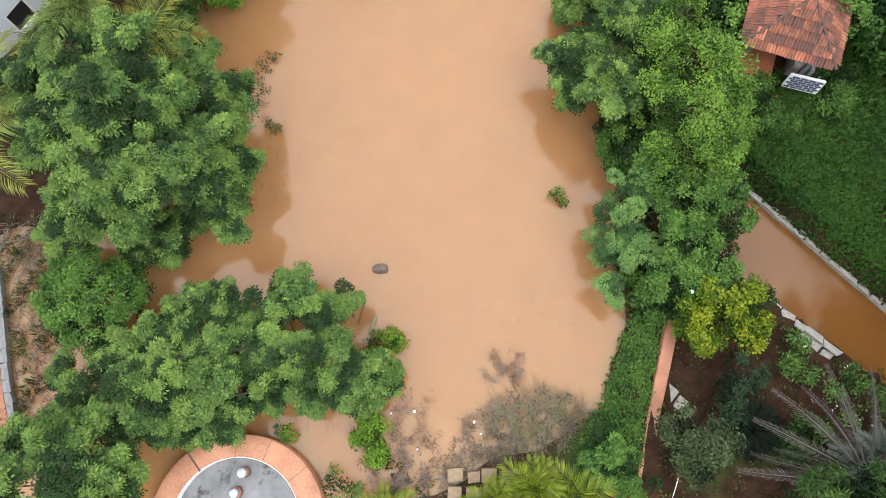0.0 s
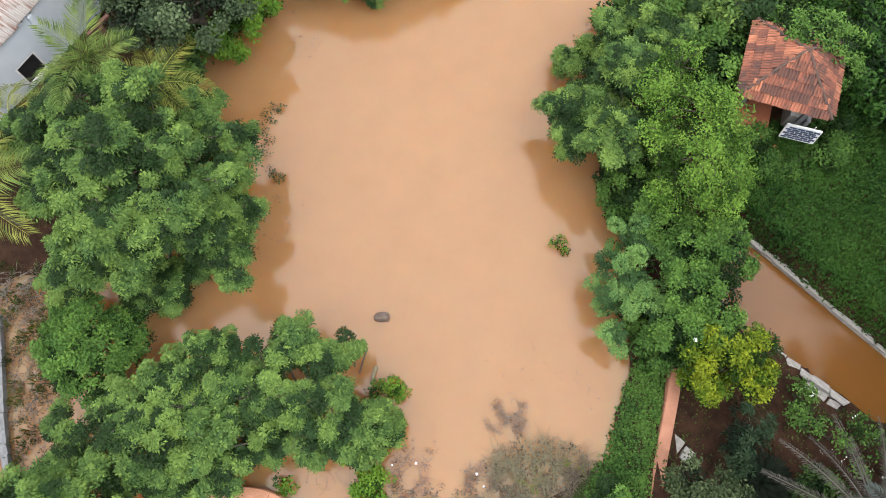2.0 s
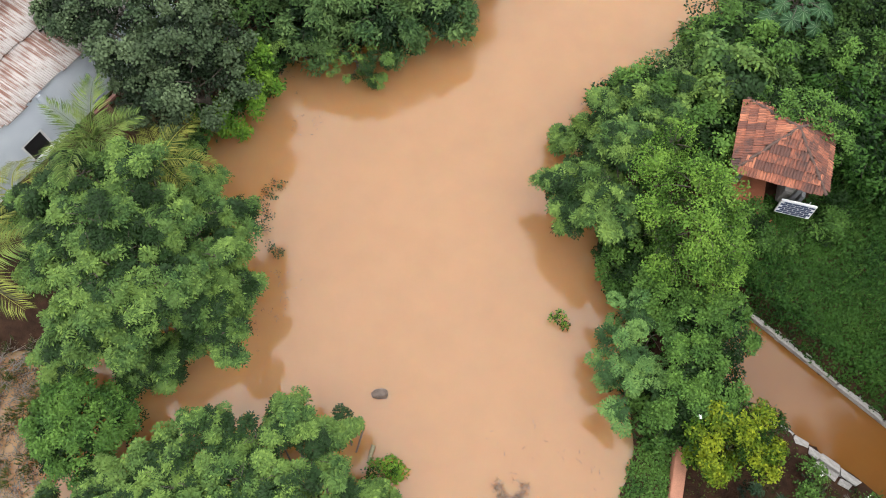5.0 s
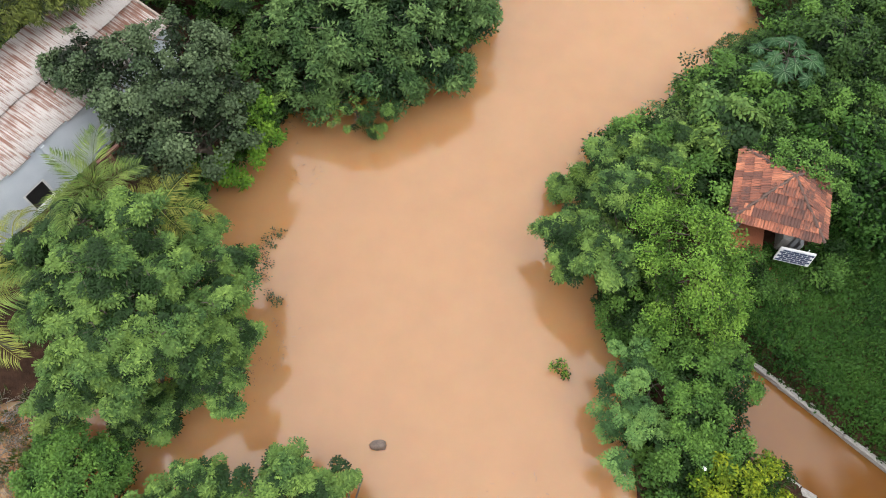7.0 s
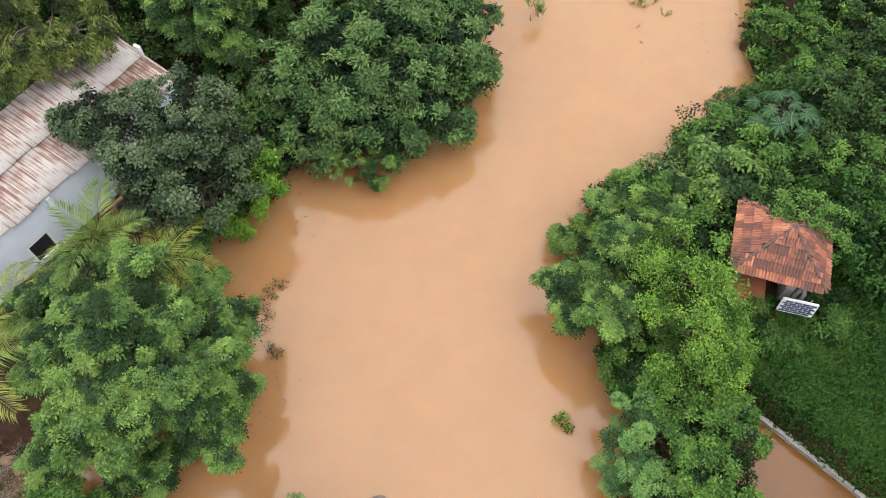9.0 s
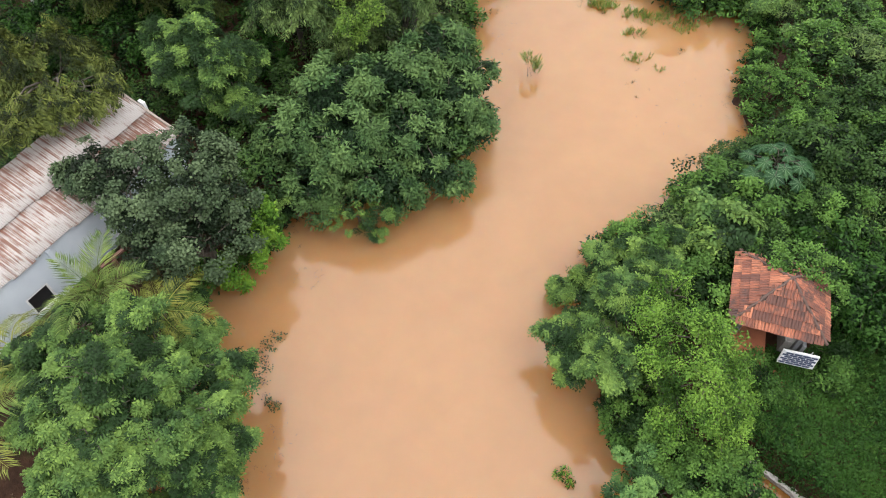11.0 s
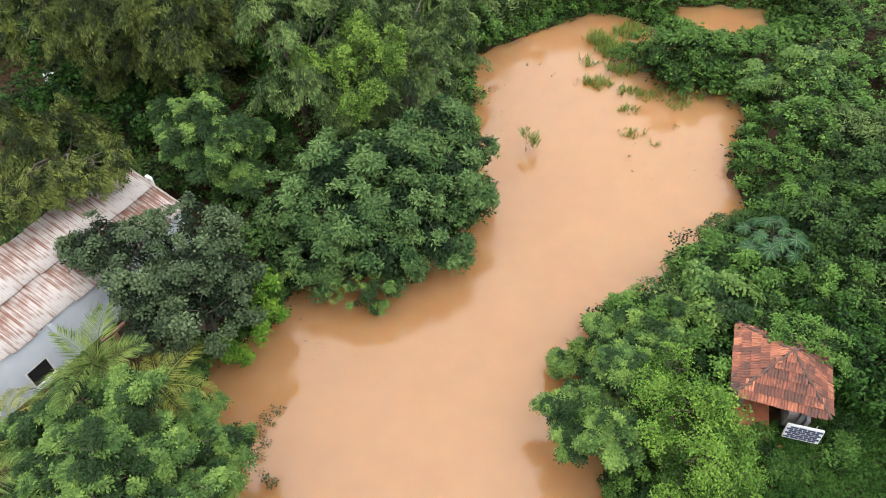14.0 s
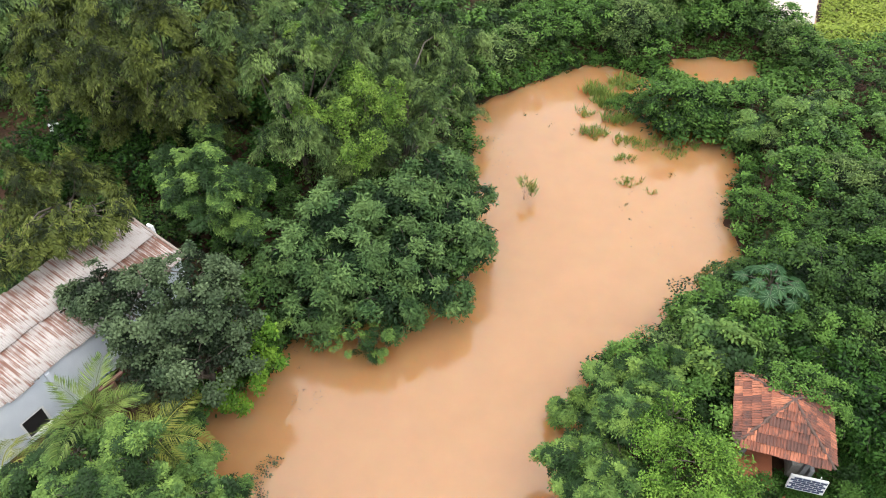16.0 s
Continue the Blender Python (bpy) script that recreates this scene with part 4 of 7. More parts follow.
tree("bush", BRIGHT_BUSH, T_BROAD, M_BRIGHT, "bright yellow-green bush at the water's edge", "bush", density=40, base=(-6.9, 15.2), trunk_r=0.04, seed=19, ground=0.1)
tree("bush", SHORE_BUSH, S_SMALL, M_GLIRI_L, "small light-green bush standing in the water", "bush", spray=True, density=4, base=(-3.2, 16.8), trunk_r=0.03, seed=20, ground=-0.1, size=(0.6, 0.9))
tree("mango_tree", DARK_TREE, T_MANGO, M_MANGO, "large dense dark-green tree overhanging the flood water", density=30, base=(-2.2, 19.0), trunk_r=0.25, seed=21, ground=0.2, size=(1.0, 1.5))
tree("feather_tree", heads(FEATHER_TREE, 5, 84), S_MED, M_GLIRI, "fresh green tree with long feathery leaves", spray=True, spread=1.4, clump=0.4, young=0.5, density=2.0, base=(-9.2, 22.0), trunk_r=0.1, seed=22, ground=0.5, bough=(1.0, 4, -0.35, 0.35, 0.08, (0.6, 1.45)))
tree("olive_green_tree", OLIVE_FAR, S_PLUME, M_KHAKI, "olive-green fine-leaved tree behind the tin roof", density=3.0, spread=1.3, clump=0.4, base=(-16.2, 22.6), trunk_r=0.13, seed=23, ground=0.5, size=(0.85, 1.2), tight=0.78, hang=0.5, bough=(1.7, 8, -0.35, 0.7, 0.09, (0.6, 1.35)), spray=True, twigs=1)
tree("tall_tree", TALL_TREE_A, S_PLUME, M_FEATHER, "tall feathery tree draped with bright creeper", density=3.0, spread=1.5, clump=0.5, young=0.34, inner=0.4, base=(-1.8, 24.6), trunk_r=0.13, seed=24, ground=0.5, size=(0.85, 1.2), tight=0.78, hang=0.5, bough=(1.7, 8, -0.35, 0.7, 0.09, (0.6, 1.35)), spray=True, twigs=1)
tree("tall_tree", TALL_TREE_B, S_PLUME, M_FEATHER, "tall dark feathery tree in dense woodland", density=3.0, spread=1.5, clump=0.5, young=0.34, inner=0.4, base=(-6.4, 26.4), trunk_r=0.13, seed=25, ground=0.5, size=(0.85, 1.2), tight=0.78, hang=0.5, bough=(1.7, 8, -0.35, 0.7, 0.09, (0.6, 1.35)), spray=True, twigs=1)
tree("tall_tree", TALL_TREE_C, S_PLUME, M_OLIVE, "tall spreading tree with olive-green feathery leaves", density=3.0, spread=1.5, clump=0.5, young=0.34, inner=0.4, base=(-13.0, 29.0), trunk_r=0.13, seed=26, ground=0.5, size=(0.85, 1.2), tight=0.78, hang=0.5, bough=(1.7, 8, -0.35, 0.7, 0.09, (0.6, 1.35)), spray=True, twigs=1)
VINE = [(-3.2, 25.2, 6.2, 0.8), (-4.0, 24.5, 6.0, 0.6), (-2.3, 24.9, 6.0, 0.65), (-2.8, 23.7, 5.2, 0.45), (-3.2, 23.0, 4.5, 0.4), (-6.1, 27.4, 7.9, 0.5), (-5.3, 26.6, 7.7, 0.45), (-5.5, 24.4, 6.2, 0.5), (-4.9, 24.0, 5.8, 0.45), (-3.6, 22.8, 5.2, 0.4), (-3.5, 26.0, 6.6, 0.6), (-2.0, 25.6, 6.3, 0.5)]
tree("tree_creeper", VINE, T_SMALL, M_VINE, "bright green creeper draped over tall trees", "creeper", density=30, base=(-2.8, 24.4), trunk_r=0.03, seed=30, ground=0.5, young=0.5, inner=0.2, twigs=1, bough=(9.0, 15, -0.1, 1.3, 0.07, (0.7, 1.35)))

# ---- the tin-roofed house ----
def rusty_sheet_mat():
    """White-painted corrugated iron with streaks of rust that run down the slope (local y)."""
    m, nt, b, out = material("rusty_painted_iron")
    streak = noise_fac(nt, 1.0, 6.0, 0.7, "Object", (11.0, 0.1, 1.0))
    fine = noise_fac(nt, 1.0, 5.0, 0.7, "Object", (30.0, 0.4, 1.0))
    patch = noise_fac(nt, 0.9, 4.0)
    info = nt.nodes.new("ShaderNodeObjectInfo")
    add = nt.nodes.new("ShaderNodeMath")
    add.operation = "MULTIPLY_ADD"
    nt.links.new(info.outputs["Random"], add.inputs[0])
    add.inputs[1].default_value = 0.1
    nt.links.new(streak, add.inputs[2])
    add2 = nt.nodes.new("ShaderNodeMath")
    add2.operation = "MULTIPLY_ADD"
    nt.links.new(fine, add2.inputs[0])
    add2.inputs[1].default_value = 0.6
    nt.links.new(add.outputs[0], add2.inputs[2])
    add3 = nt.nodes.new("ShaderNodeMath")
    add3.operation = "MULTIPLY_ADD"
    nt.links.new(patch, add3.inputs[0])
    add3.inputs[1].default_value = 0.9
    nt.links.new(add2.outputs[0], add3.inputs[2])
    sub = nt.nodes.new("ShaderNodeMapRange")
    sub.inputs["From Min"].default_value = 1.26
    sub.inputs["From Max"].default_value = 1.37
    nt.links.new(add3.outputs[0], sub.inputs["Value"])
    paint = ramp(nt, patch, [(0.3, (0.35, 0.325, 0.31)), (0.7, (0.25, 0.225, 0.21))])
    rust = ramp(nt, fine, [(0.3, (0.06, 0.026, 0.018)), (0.7, (0.19, 0.085, 0.055))])
    nt.links.new(mix_rgb(nt, sub.outputs[0], paint, rust), b.inputs["Base Color"])
    b.inputs["Roughness"].default_value = 0.6
    return m


M_SHEET = rusty_sheet_mat()
M_RUST = plain_mat("rusted_steel", (0.05, 0.02, 0.013), (0.11, 0.045, 0.03), 8.0, 0.8, 0.003)
M_WHITE = plain_mat("white_paint", (0.6, 0.62, 0.64), (0.8, 0.8, 0.8), 4.0, 0.5, 0.0)
M_NAVY = plain_mat("navy_panel", (0.02, 0.03, 0.07), (0.05, 0.07, 0.14), 5.0, 0.3, 0.0)
M_BLACK = plain_mat("dark_opening", (0.012, 0.012, 0.014), (0.03, 0.03, 0.032), 4.0, 0.3, 0.0)
M_BARGE = plain_mat("weathered_board", (0.16, 0.13, 0.11), (0.3, 0.25, 0.22), 4.0, 0.85, 0.004)

# house frame: local x along the eave, local y up the roof away from the pond
HOUSE_TURN = math.degrees(math.atan2(0.85, 0.527))
HOUSE_LEN, HOUSE_DEEP, EAVE_Z, RIDGE_Z = 11.0, 3.2, 2.95, 3.75
house = thing("house", (-9.83 - 0.527 * HOUSE_LEN, 18.95 - 0.85 * HOUSE_LEN, 0), "white-washed house under a rusty corrugated iron roof", "house", rz=HOUSE_TURN)


def quad_wall(bm, x0, y0, x1, y1, z0, z1):
    return box(bm, min(x0, x1), min(y0, y1), z0, max(x0, x1), max(y0, y1), z1)


bm = bmesh.new()
WIN_X = 3.25
quad_wall(bm, 0.2, 0.15, WIN_X, 0.35, -0.2, 2.85)
quad_wall(bm, WIN_X + 0.9, 0.15, HOUSE_LEN - 0.15, 0.35, -0.2, 2.85)
quad_wall(bm, WIN_X, 0.15, WIN_X + 0.9, 0.35, -0.2, 0.6)
quad_wall(bm, WIN_X, 0.15, WIN_X + 0.9, 0.35, 1.6, 2.85)
part("front_wall", bm, M_WHITEWASH, house)
bm = bmesh.new()
quad_wall(bm, HOUSE_LEN - 0.35, 0.353, HOUSE_LEN - 0.15, HOUSE_DEEP - 0.2, -0.2, 2.98)
part("gable_wall", bm, M_WHITEWASH, house)
bm = bmesh.new()
quad_wall(bm, 0.2, HOUSE_DEEP - 0.4, HOUSE_LEN - 0.352, HOUSE_DEEP - 0.2, -0.2, 3.45)
part("back_wall", bm, M_WHITEWASH, house)
bm = bmesh.new()
box(bm, HOUSE_LEN + 0.075, 1.7, 3.0, HOUSE_LEN + 0.2, 2.0, 3.6, 0.02)
part("parapet_stub", bm, M_WHITE, house, "small white plastered stub above the roof edge")
# window with white frame and dark glass
bm = bmesh.new()
box(bm, WIN_X, 0.16, 0.6, WIN_X + 0.07, 0.3, 1.6)
box(bm, WIN_X + 0.83, 0.16, 0.6, WIN_X + 0.9, 0.3, 1.6)
box(bm, WIN_X + 0.07, 0.16, 0.6, WIN_X + 0.83, 0.3, 0.67)
box(bm, WIN_X + 0.07, 0.16, 1.53, WIN_X + 0.83, 0.3, 1.6)
win = part("window", bm, M_WHITE, house, "white window frame")
bm = bmesh.new()
box(bm, WIN_X + 0.07, 0.22, 0.67, WIN_X + 0.83, 0.24, 1.53)
part("pane", bm, M_BLACK, win, "dark window pane")
# light beam that leans from wall to eave
bm = bmesh.new()
box(bm, 4.7, 0.0, 1.3, 4.86, 0.147, 2.8, 0.01)
part("pilaster", bm, M_WHITEWASH, house)
# rafters under the sheets
slope = math.atan2(RIDGE_Z - EAVE_Z, HOUSE_DEEP)
for k in range(6):
    bm = bmesh.new()
    vs = box(bm, -0.04, 0.0, -0.12, 0.04, HOUSE_DEEP / math.cos(slope), -0.03)
    o = part("rafter", bm, M_BARGE, house)
    o.matrix_basis = pose(0.4 + k * 2.04, 0, EAVE_Z, math.degrees(slope))


def corrugated(width, length, pitch, amp):
    n = int(width / pitch * 4)
    x = np.linspace(0, width, n + 1)
    z = amp * np.sin(x / pitch * 2 * np.pi)
    V = np.concatenate([np.stack([x, np.full_like(x, y), z + dz], -1) for y, dz in ((0, 0), (length, 0), (0, -0.012), (length, -0.012))])
    i = np.arange(n)
    m = n + 1
    F = np.concatenate([np.stack([i, i + 1, i + 1 + m, i + m], -1), np.stack([i + 2 * m, i + 3 * m, i + 1 + 3 * m, i + 1 + 2 * m], -1),
                        np.stack([i, i + 2 * m, i + 1 + 2 * m, i + 1], -1), np.stack([i + m, i + 1 + m, i + 1 + 3 * m, i + 3 * m], -1)])
    return mesh_arrays("roof_sheet", V, F, M_SHEET)


SHEET_W = 0.84
sheet_low = corrugated(SHEET_W + 0.06, 1.75, 0.076, 0.015)
sheet_top = corrugated(SHEET_W + 0.06, 1.8, 0.076, 0.015)
rs = random.Random(5)
for k in range(13):
    for me, off, lift in ((sheet_low, -0.05, 0.0), (sheet_top, 1.58, 0.035)):
        o = mesh_part("roof_sheet", me, house)
        o.matrix_basis = pose(0.02 + k * SHEET_W, 0, EAVE_Z, math.degrees(slope)) @ pose(rs.uniform(-0.01, 0.01), off + rs.uniform(-0.05, 0.05), lift + 0.004 * (k % 2), 0, 0, rs.uniform(-0.4, 0.4))
bm = bmesh.new()
box(bm, 0, 0, -0.14, 0.09, HOUSE_DEEP / math.cos(slope) + 0.1, 0.05, 0.01)
o = part("barge_board", bm, M_BARGE, house, "weathered brown board along the roof edge")
o.matrix_basis = pose(HOUSE_LEN - 0.02, -0.05, EAVE_Z, math.degrees(slope))

# rusty steel T-post in front of the house
tpost = thing("steel_post", (-10.25, 12.55, 0.3), "rusty red steel post with a crossbar", "post", rz=55)
bm = bmesh.new()
box(bm, -0.08, -0.08, -0.3, 0.08, 0.08, 3.62, 0.008)
part("upright", bm, M_RUST, tpost)
bm = bmesh.new()
box(bm, -0.42, -0.05, 3.62, 0.42, 0.05, 3.7, 0.006)
part("crossbar", bm, M_RUST, tpost)


# ---- the tiled hut ----
def tile_mat():
    m, nt, b, out = material("clay_roof_tile")
    info = nt.nodes.new("ShaderNodeObjectInfo")
    tone = ramp(nt, info.outputs["Random"], [(0.0, (0.07, 0.034, 0.027)), (0.25, (0.17, 0.058, 0.036)), (0.5, (0.27, 0.09, 0.05)), (0.78, (0.34, 0.115, 0.062)), (1.0, (0.42, 0.16, 0.085))])
    co = nt.nodes.new("ShaderNodeTexCoord")
    sh = nt.nodes.new("ShaderNodeVectorMath")
    nt.links.new(co.outputs["Object"], sh.inputs[0])
    nt.links.new(info.outputs["Location"], sh.inputs[1])
    mp = nt.nodes.new("ShaderNodeMapping")
    mp.inputs["Scale"].default_value = (42.0, 3.0, 3.0)
    nt.links.new(sh.outputs[0], mp.inputs[0])
    st = nt.nodes.new("ShaderNodeTexNoise")
    st.inputs["Scale"].default_value = 1.0
    st.inputs["Detail"].default_value = 4.0
    nt.links.new(mp.outputs[0], st.inputs["Vector"])
    tone = mix_rgb(nt, ramp(nt, st.outputs["Fac"], [(0.4, (0, 0, 0)), (0.6, (0.6, 0.6, 0.6))]), tone, (0.06, 0.032, 0.026))
    moss = nt.nodes.new("ShaderNodeTexNoise")
    moss.inputs["Scale"].default_value = 1.7
    moss.inputs["Detail"].default_value = 6.0
    moss.inputs["Roughness"].default_value = 0.7
    nt.links.new(sh.outputs[0], moss.inputs["Vector"])
    mf = ramp(nt, moss.outputs["Fac"], [(0.5, (0, 0, 0)), (0.64, (0.85, 0.85, 0.85))])
    col = mix_rgb(nt, mf, tone, (0.05, 0.03, 0.026))
    nt.links.new(col, b.inputs["Base Color"])
    b.inputs["Roughness"].default_value = 0.85
    bump(nt, b, noise_fac(nt, 60.0, 3.0), 0.5, 0.004)
    return m


M_TILE = tile_mat()
M_OXIDE = plain_mat("red_oxide_floor", (0.24, 0.065, 0.03), (0.36, 0.11, 0.05), 1.6, 0.6, 0.003)
M_PLATFORM = plain_mat("red_brown_plaster", (0.17, 0.05, 0.022), (0.28, 0.09, 0.04), 1.6, 0.6, 0.003)
HUT_TURN = math.degrees(math.atan2(-0.88, 2.72))
HALF = 1.39
HUT = (10.55, 11.64)
FLOOR_Z, EAVE_H, APEX_H = 1.25, 3.2, 4.15
hut = thing("hut", (HUT[0], HUT[1], 0), "small open hut with a pyramid roof of red clay tiles", "hut", rz=HUT_TURN)
bm = bmesh.new()
box(bm, -1.3, -2.0, 0.6, 1.3, 1.3, FLOOR_Z, 0.02)
part("floor_slab", bm, M_OXIDE, hut, "red oxide cement floor")
for sx in (-1, 1):
    for sy in (-1, 1):
        bm = bmesh.new()
        box(bm, sx * 0.92 - 0.07, sy * 0.92 - 0.07, FLOOR_Z, sx * 0.92 + 0.07, sy * 0.92 + 0.07, EAVE_H, 0.01)
        part("post", bm, M_CEMENT, hut)
bm = bmesh.new()
box(bm, -1.04, 1.05, FLOOR_Z, 1.04, 1.17, 2.6, 0.01)
part("back_wall", bm, M_OXIDE, hut, "red-brown low back wall")
bm = bmesh.new()
box(bm, 1.05, -1.04, FLOOR_Z, 1.17, 1.04, 2.3, 0.01)
part("side_wall", bm, M_CEMENT, hut, "grey cement side wall")
bm = bmesh.new()
box(bm, 0.6, -0.85, FLOOR_Z + 0.002, 1.02, -0.2, 2.1, 0.015)
part("plinth", bm, M_STONE, hut, "pale cement block")
bm = bmesh.new()
box(bm, -1.1, -1.75, FLOOR_Z + 0.003, 0.02, 0.92, 2.05, 0.015)
part("platform", bm, M_PLATFORM, hut, "raised red-brown sitting platform")
# roof deck, a hollow pyramid under the tiles
bm = bmesh.new()
low = [bm.verts.new((sx * HALF * 0.97, sy * HALF * 0.97, EAVE_H - 0.02)) for sx, sy in ((-1, -1), (1, -1), (1, 1), (-1, 1))]
top = bm.verts.new((0, 0, APEX_H - 0.05))
low2 = [bm.verts.new((sx * HALF * 0.95, sy * HALF * 0.95, EAVE_H - 0.07)) for sx, sy in ((-1, -1), (1, -1), (1, 1), (-1, 1))]
top2 = bm.verts.new((0, 0, APEX_H - 0.12))
for k in range(4):
    bm.faces.new((low[k], low[(k + 1) % 4], top))
    bm.faces.new((low2[(k + 1) % 4], low2[k], top2))
    bm.faces.new((low[(k + 1) % 4], low[k], low2[k], low2[(k + 1) % 4]))
part("roof_deck", bm, M_BARGE, hut)


def tile_mesh(w, l):
    """Double-roll clay tile, lower end towards -y."""
    n = 12
    x = np.linspace(-w / 2, w / 2, n + 1)
    z = 0.026 * np.abs(np.sin((x / w + 0.5) * 3 * np.pi)) ** 0.7
    V = np.concatenate([np.stack([x, np.full_like(x, -l / 2), z + 0.042], -1), np.stack([x, np.full_like(x, l / 2), z], -1), np.stack([x, np.full_like(x, -l / 2), z + 0.01], -1)])
    i = np.arange(n)
    m = n + 1
    F = np.concatenate([np.stack([i, i + 1, i + 1 + m, i + m], -1), np.stack([i + 2 * m, i + 1 + 2 * m, i + 1, i], -1)])
    me = mesh_arrays("roof_tile", V, F, M_TILE)
    me.polygons.foreach_set("use_smooth", [False] * n + [False] * n)
    return me


roof_pitch = math.atan2(APEX_H - EAVE_H, HALF)
slope_len = HALF / math.cos(roof_pitch)
ROWS = 6
TW, TL = 0.285, slope_len / ROWS
tile_me = tile_mesh(TW * 0.985, TL * 1.22)
rs = random.Random(11)
for side in range(4):
    face_m = pose(0, 0, EAVE_H, 0, 0, 90 * side) @ pose(0, -HALF - 0.03, 0, math.degrees(roof_pitch))
    for r in range(ROWS):
        half_w = HALF * (1 - (r + 0.35) / ROWS)
        cnt = max(1, round(2 * half_w / TW))
        for c in range(cnt):
            x = (c - (cnt - 1) / 2) * TW
            o = mesh_part("roof_tile", tile_me, hut)
            o.matrix_basis = face_m @ pose(x + rs.uniform(-0.008, 0.008), (r + 0.5) * TL + rs.uniform(-0.012, 0.012), 0.01 + rs.uniform(0, 0.008), rs.uniform(-1.5, 1.5), rs.uniform(-1.5, 1.5), rs.uniform(-1.5, 1.5))


def half_pipe(l, r0, r1):
    a = np.linspace(-0.15 * math.pi, 1.15 * math.pi, 8)
    V = np.concatenate([np.stack([r * np.cos(a), np.full_like(a, y), r * np.sin(a)], -1) for r, y in ((r0, 0), (r1, l))])
    i = np.arange(7)
    return mesh_arrays("hip_tile", V, np.stack([i, i + 1, i + 9, i + 8], -1), M_HIP)


M_HIP = plain_mat("mortared_hip_tile", (0.04, 0.028, 0.024), (0.11, 0.065, 0.05), 6.0, 0.9, 0.006)
hip_me = half_pipe(0.3, 0.05, 0.042)
hip_len = math.sqrt(2 * HALF ** 2 + (APEX_H - EAVE_H) ** 2)
hip_pitch = math.degrees(math.atan2(APEX_H - EAVE_H, HALF * math.sqrt(2)))
for k in range(4):
    m0 = pose(0, 0, EAVE_H + 0.02, 0, 0, 90 * k) @ pose(-HALF, -HALF, 0, 0, 0, -45) @ pose(0, 0, 0, hip_pitch)
    for j in range(8):
        o = mesh_part("hip_tile", hip_me, hut)
        o.matrix_basis = m0 @ pose(rs.uniform(-0.01, 0.01), j * hip_len / 8, 0.02, 0, rs.uniform(-4, 4), rs.uniform(-3, 3))

# white board with navy cells leaning at the hut's front
board = thing("cell_panel", (11.24, 10.3, 1.3), "white framed panel with navy blue cells on a stand", "panel", "panels by the hut", rz=-15)


def cell_panel(root, w, h, rows, cols, tilt):
    bm = bmesh.new()
    box(bm, -w / 2, 0, -0.07, w / 2, h, 0, 0.012)
    body = part("frame", bm, M_WHITE, root)
    body.matrix_basis = pose(0, -0.28, 0.28, tilt)
    ch, cw = h * 0.86 / rows, w * 0.92 / cols
    for r in range(rows):
        for c in range(cols):
            off = 0.6 * cw if r % 2 else -0.4 * cw
            x0 = -w * 0.46 + c * cw + off * 0.5
            x1 = min(x0 + cw * 0.9, w * 0.47)
            x0 = max(x0, -w * 0.47)
            bm = bmesh.new()
            box(bm, x0, h * 0.07 + r * ch, 0.001, x1, h * 0.07 + r * ch + ch * 0.78, 0.008)
            part("cell", bm, M_NAVY, body)
    bm = bmesh.new()
    box(bm, w / 2 - 0.06, 0.2, -0.3, w / 2 - 0.03, 0.23, 0.5, 0.004)
    part("stand_leg", bm, M_WHITE, root)


cell_panel(board, 1.09, 0.62, 6, 4, 80)
small_board = thing("cell_panel", (9.55, 10.62, 1.2), "small white framed panel half hidden by leaves", "panel", "panels by the hut", rz=HUT_TURN + 8)
cell_panel(small_board, 0.4, 0.45, 3, 2, 62)


# ---- stone and coping work ----
def stone_mesh(seed, l, w, h, wild=1.0):
    r = random.Random(seed)
    bm = bmesh.new()
    box(bm, -l / 2, -w / 2, -h, l / 2, w / 2, 0)
    for v in bm.verts:
        v.co.x += r.uniform(-0.06, 0.06) * l * wild
        v.co.y += r.uniform(-0.08, 0.08) * w * wild
        v.co.z += r.uniform(-0.04, 0.04) * h if v.co.z > -h / 2 else 0
    bmesh.ops.bevel(bm, geom=list(bm.edges), offset=0.02, segments=1, affect="EDGES")
    me = bpy.data.meshes.new("stone")
    bm.to_mesh(me)
    bm.free()
    me.materials.append(M_STONE)
    return me


def along(points, s):
    """Point and heading at length s along a polyline."""
    for (ax, ay), (bx, by) in zip(points, points[1:]):
        l = math.hypot(bx - ax, by - ay)
        if s <= l:
            return ax + (bx - ax) * s / l, ay + (by - ay) * s / l, math.degrees(math.atan2(by - ay, bx - ax))
        s -= l
    return bx, by, math.degrees(math.atan2(by - ay, bx - ax))


def path_len(points):
    return sum(math.hypot(b[0] - a[0], b[1] - a[1]) for a, b in zip(points, points[1:]))


STONES = [stone_mesh(i, 1.0, 1.0, 1.0) for i in range(6)]
ROUGH = [stone_mesh(20 + i, 1.0, 1.0, 1.0, 2.2) for i in range(7)]


def stone_run(parent, points, width, height, top, step, seed, name="stone", shift=0.0, meshes=None, keep=1.0):
    r = random.Random(seed)
    s, total = 0.0, path_len(points)
    while s < total:
        l = step * r.uniform(0.75, 1.25)
        x, y, h = along(points, min(s + l / 2, total))
        if r.random() > keep:
            s += l
            continue
        o = mesh_part(name, r.choice(meshes or STONES), parent)
        a = radians(h)
        o.matrix_basis = pose(x - math.sin(a) * shift, y + math.cos(a) * shift, top + r.uniform(-0.015, 0.02), r.uniform(-1.5, 1.5), r.uniform(-1.5, 1.5), h + r.uniform(-2, 2)) @ Matrix.Diagonal((l * 0.96, width * r.uniform(0.9, 1.1), height, 1))
        s += l


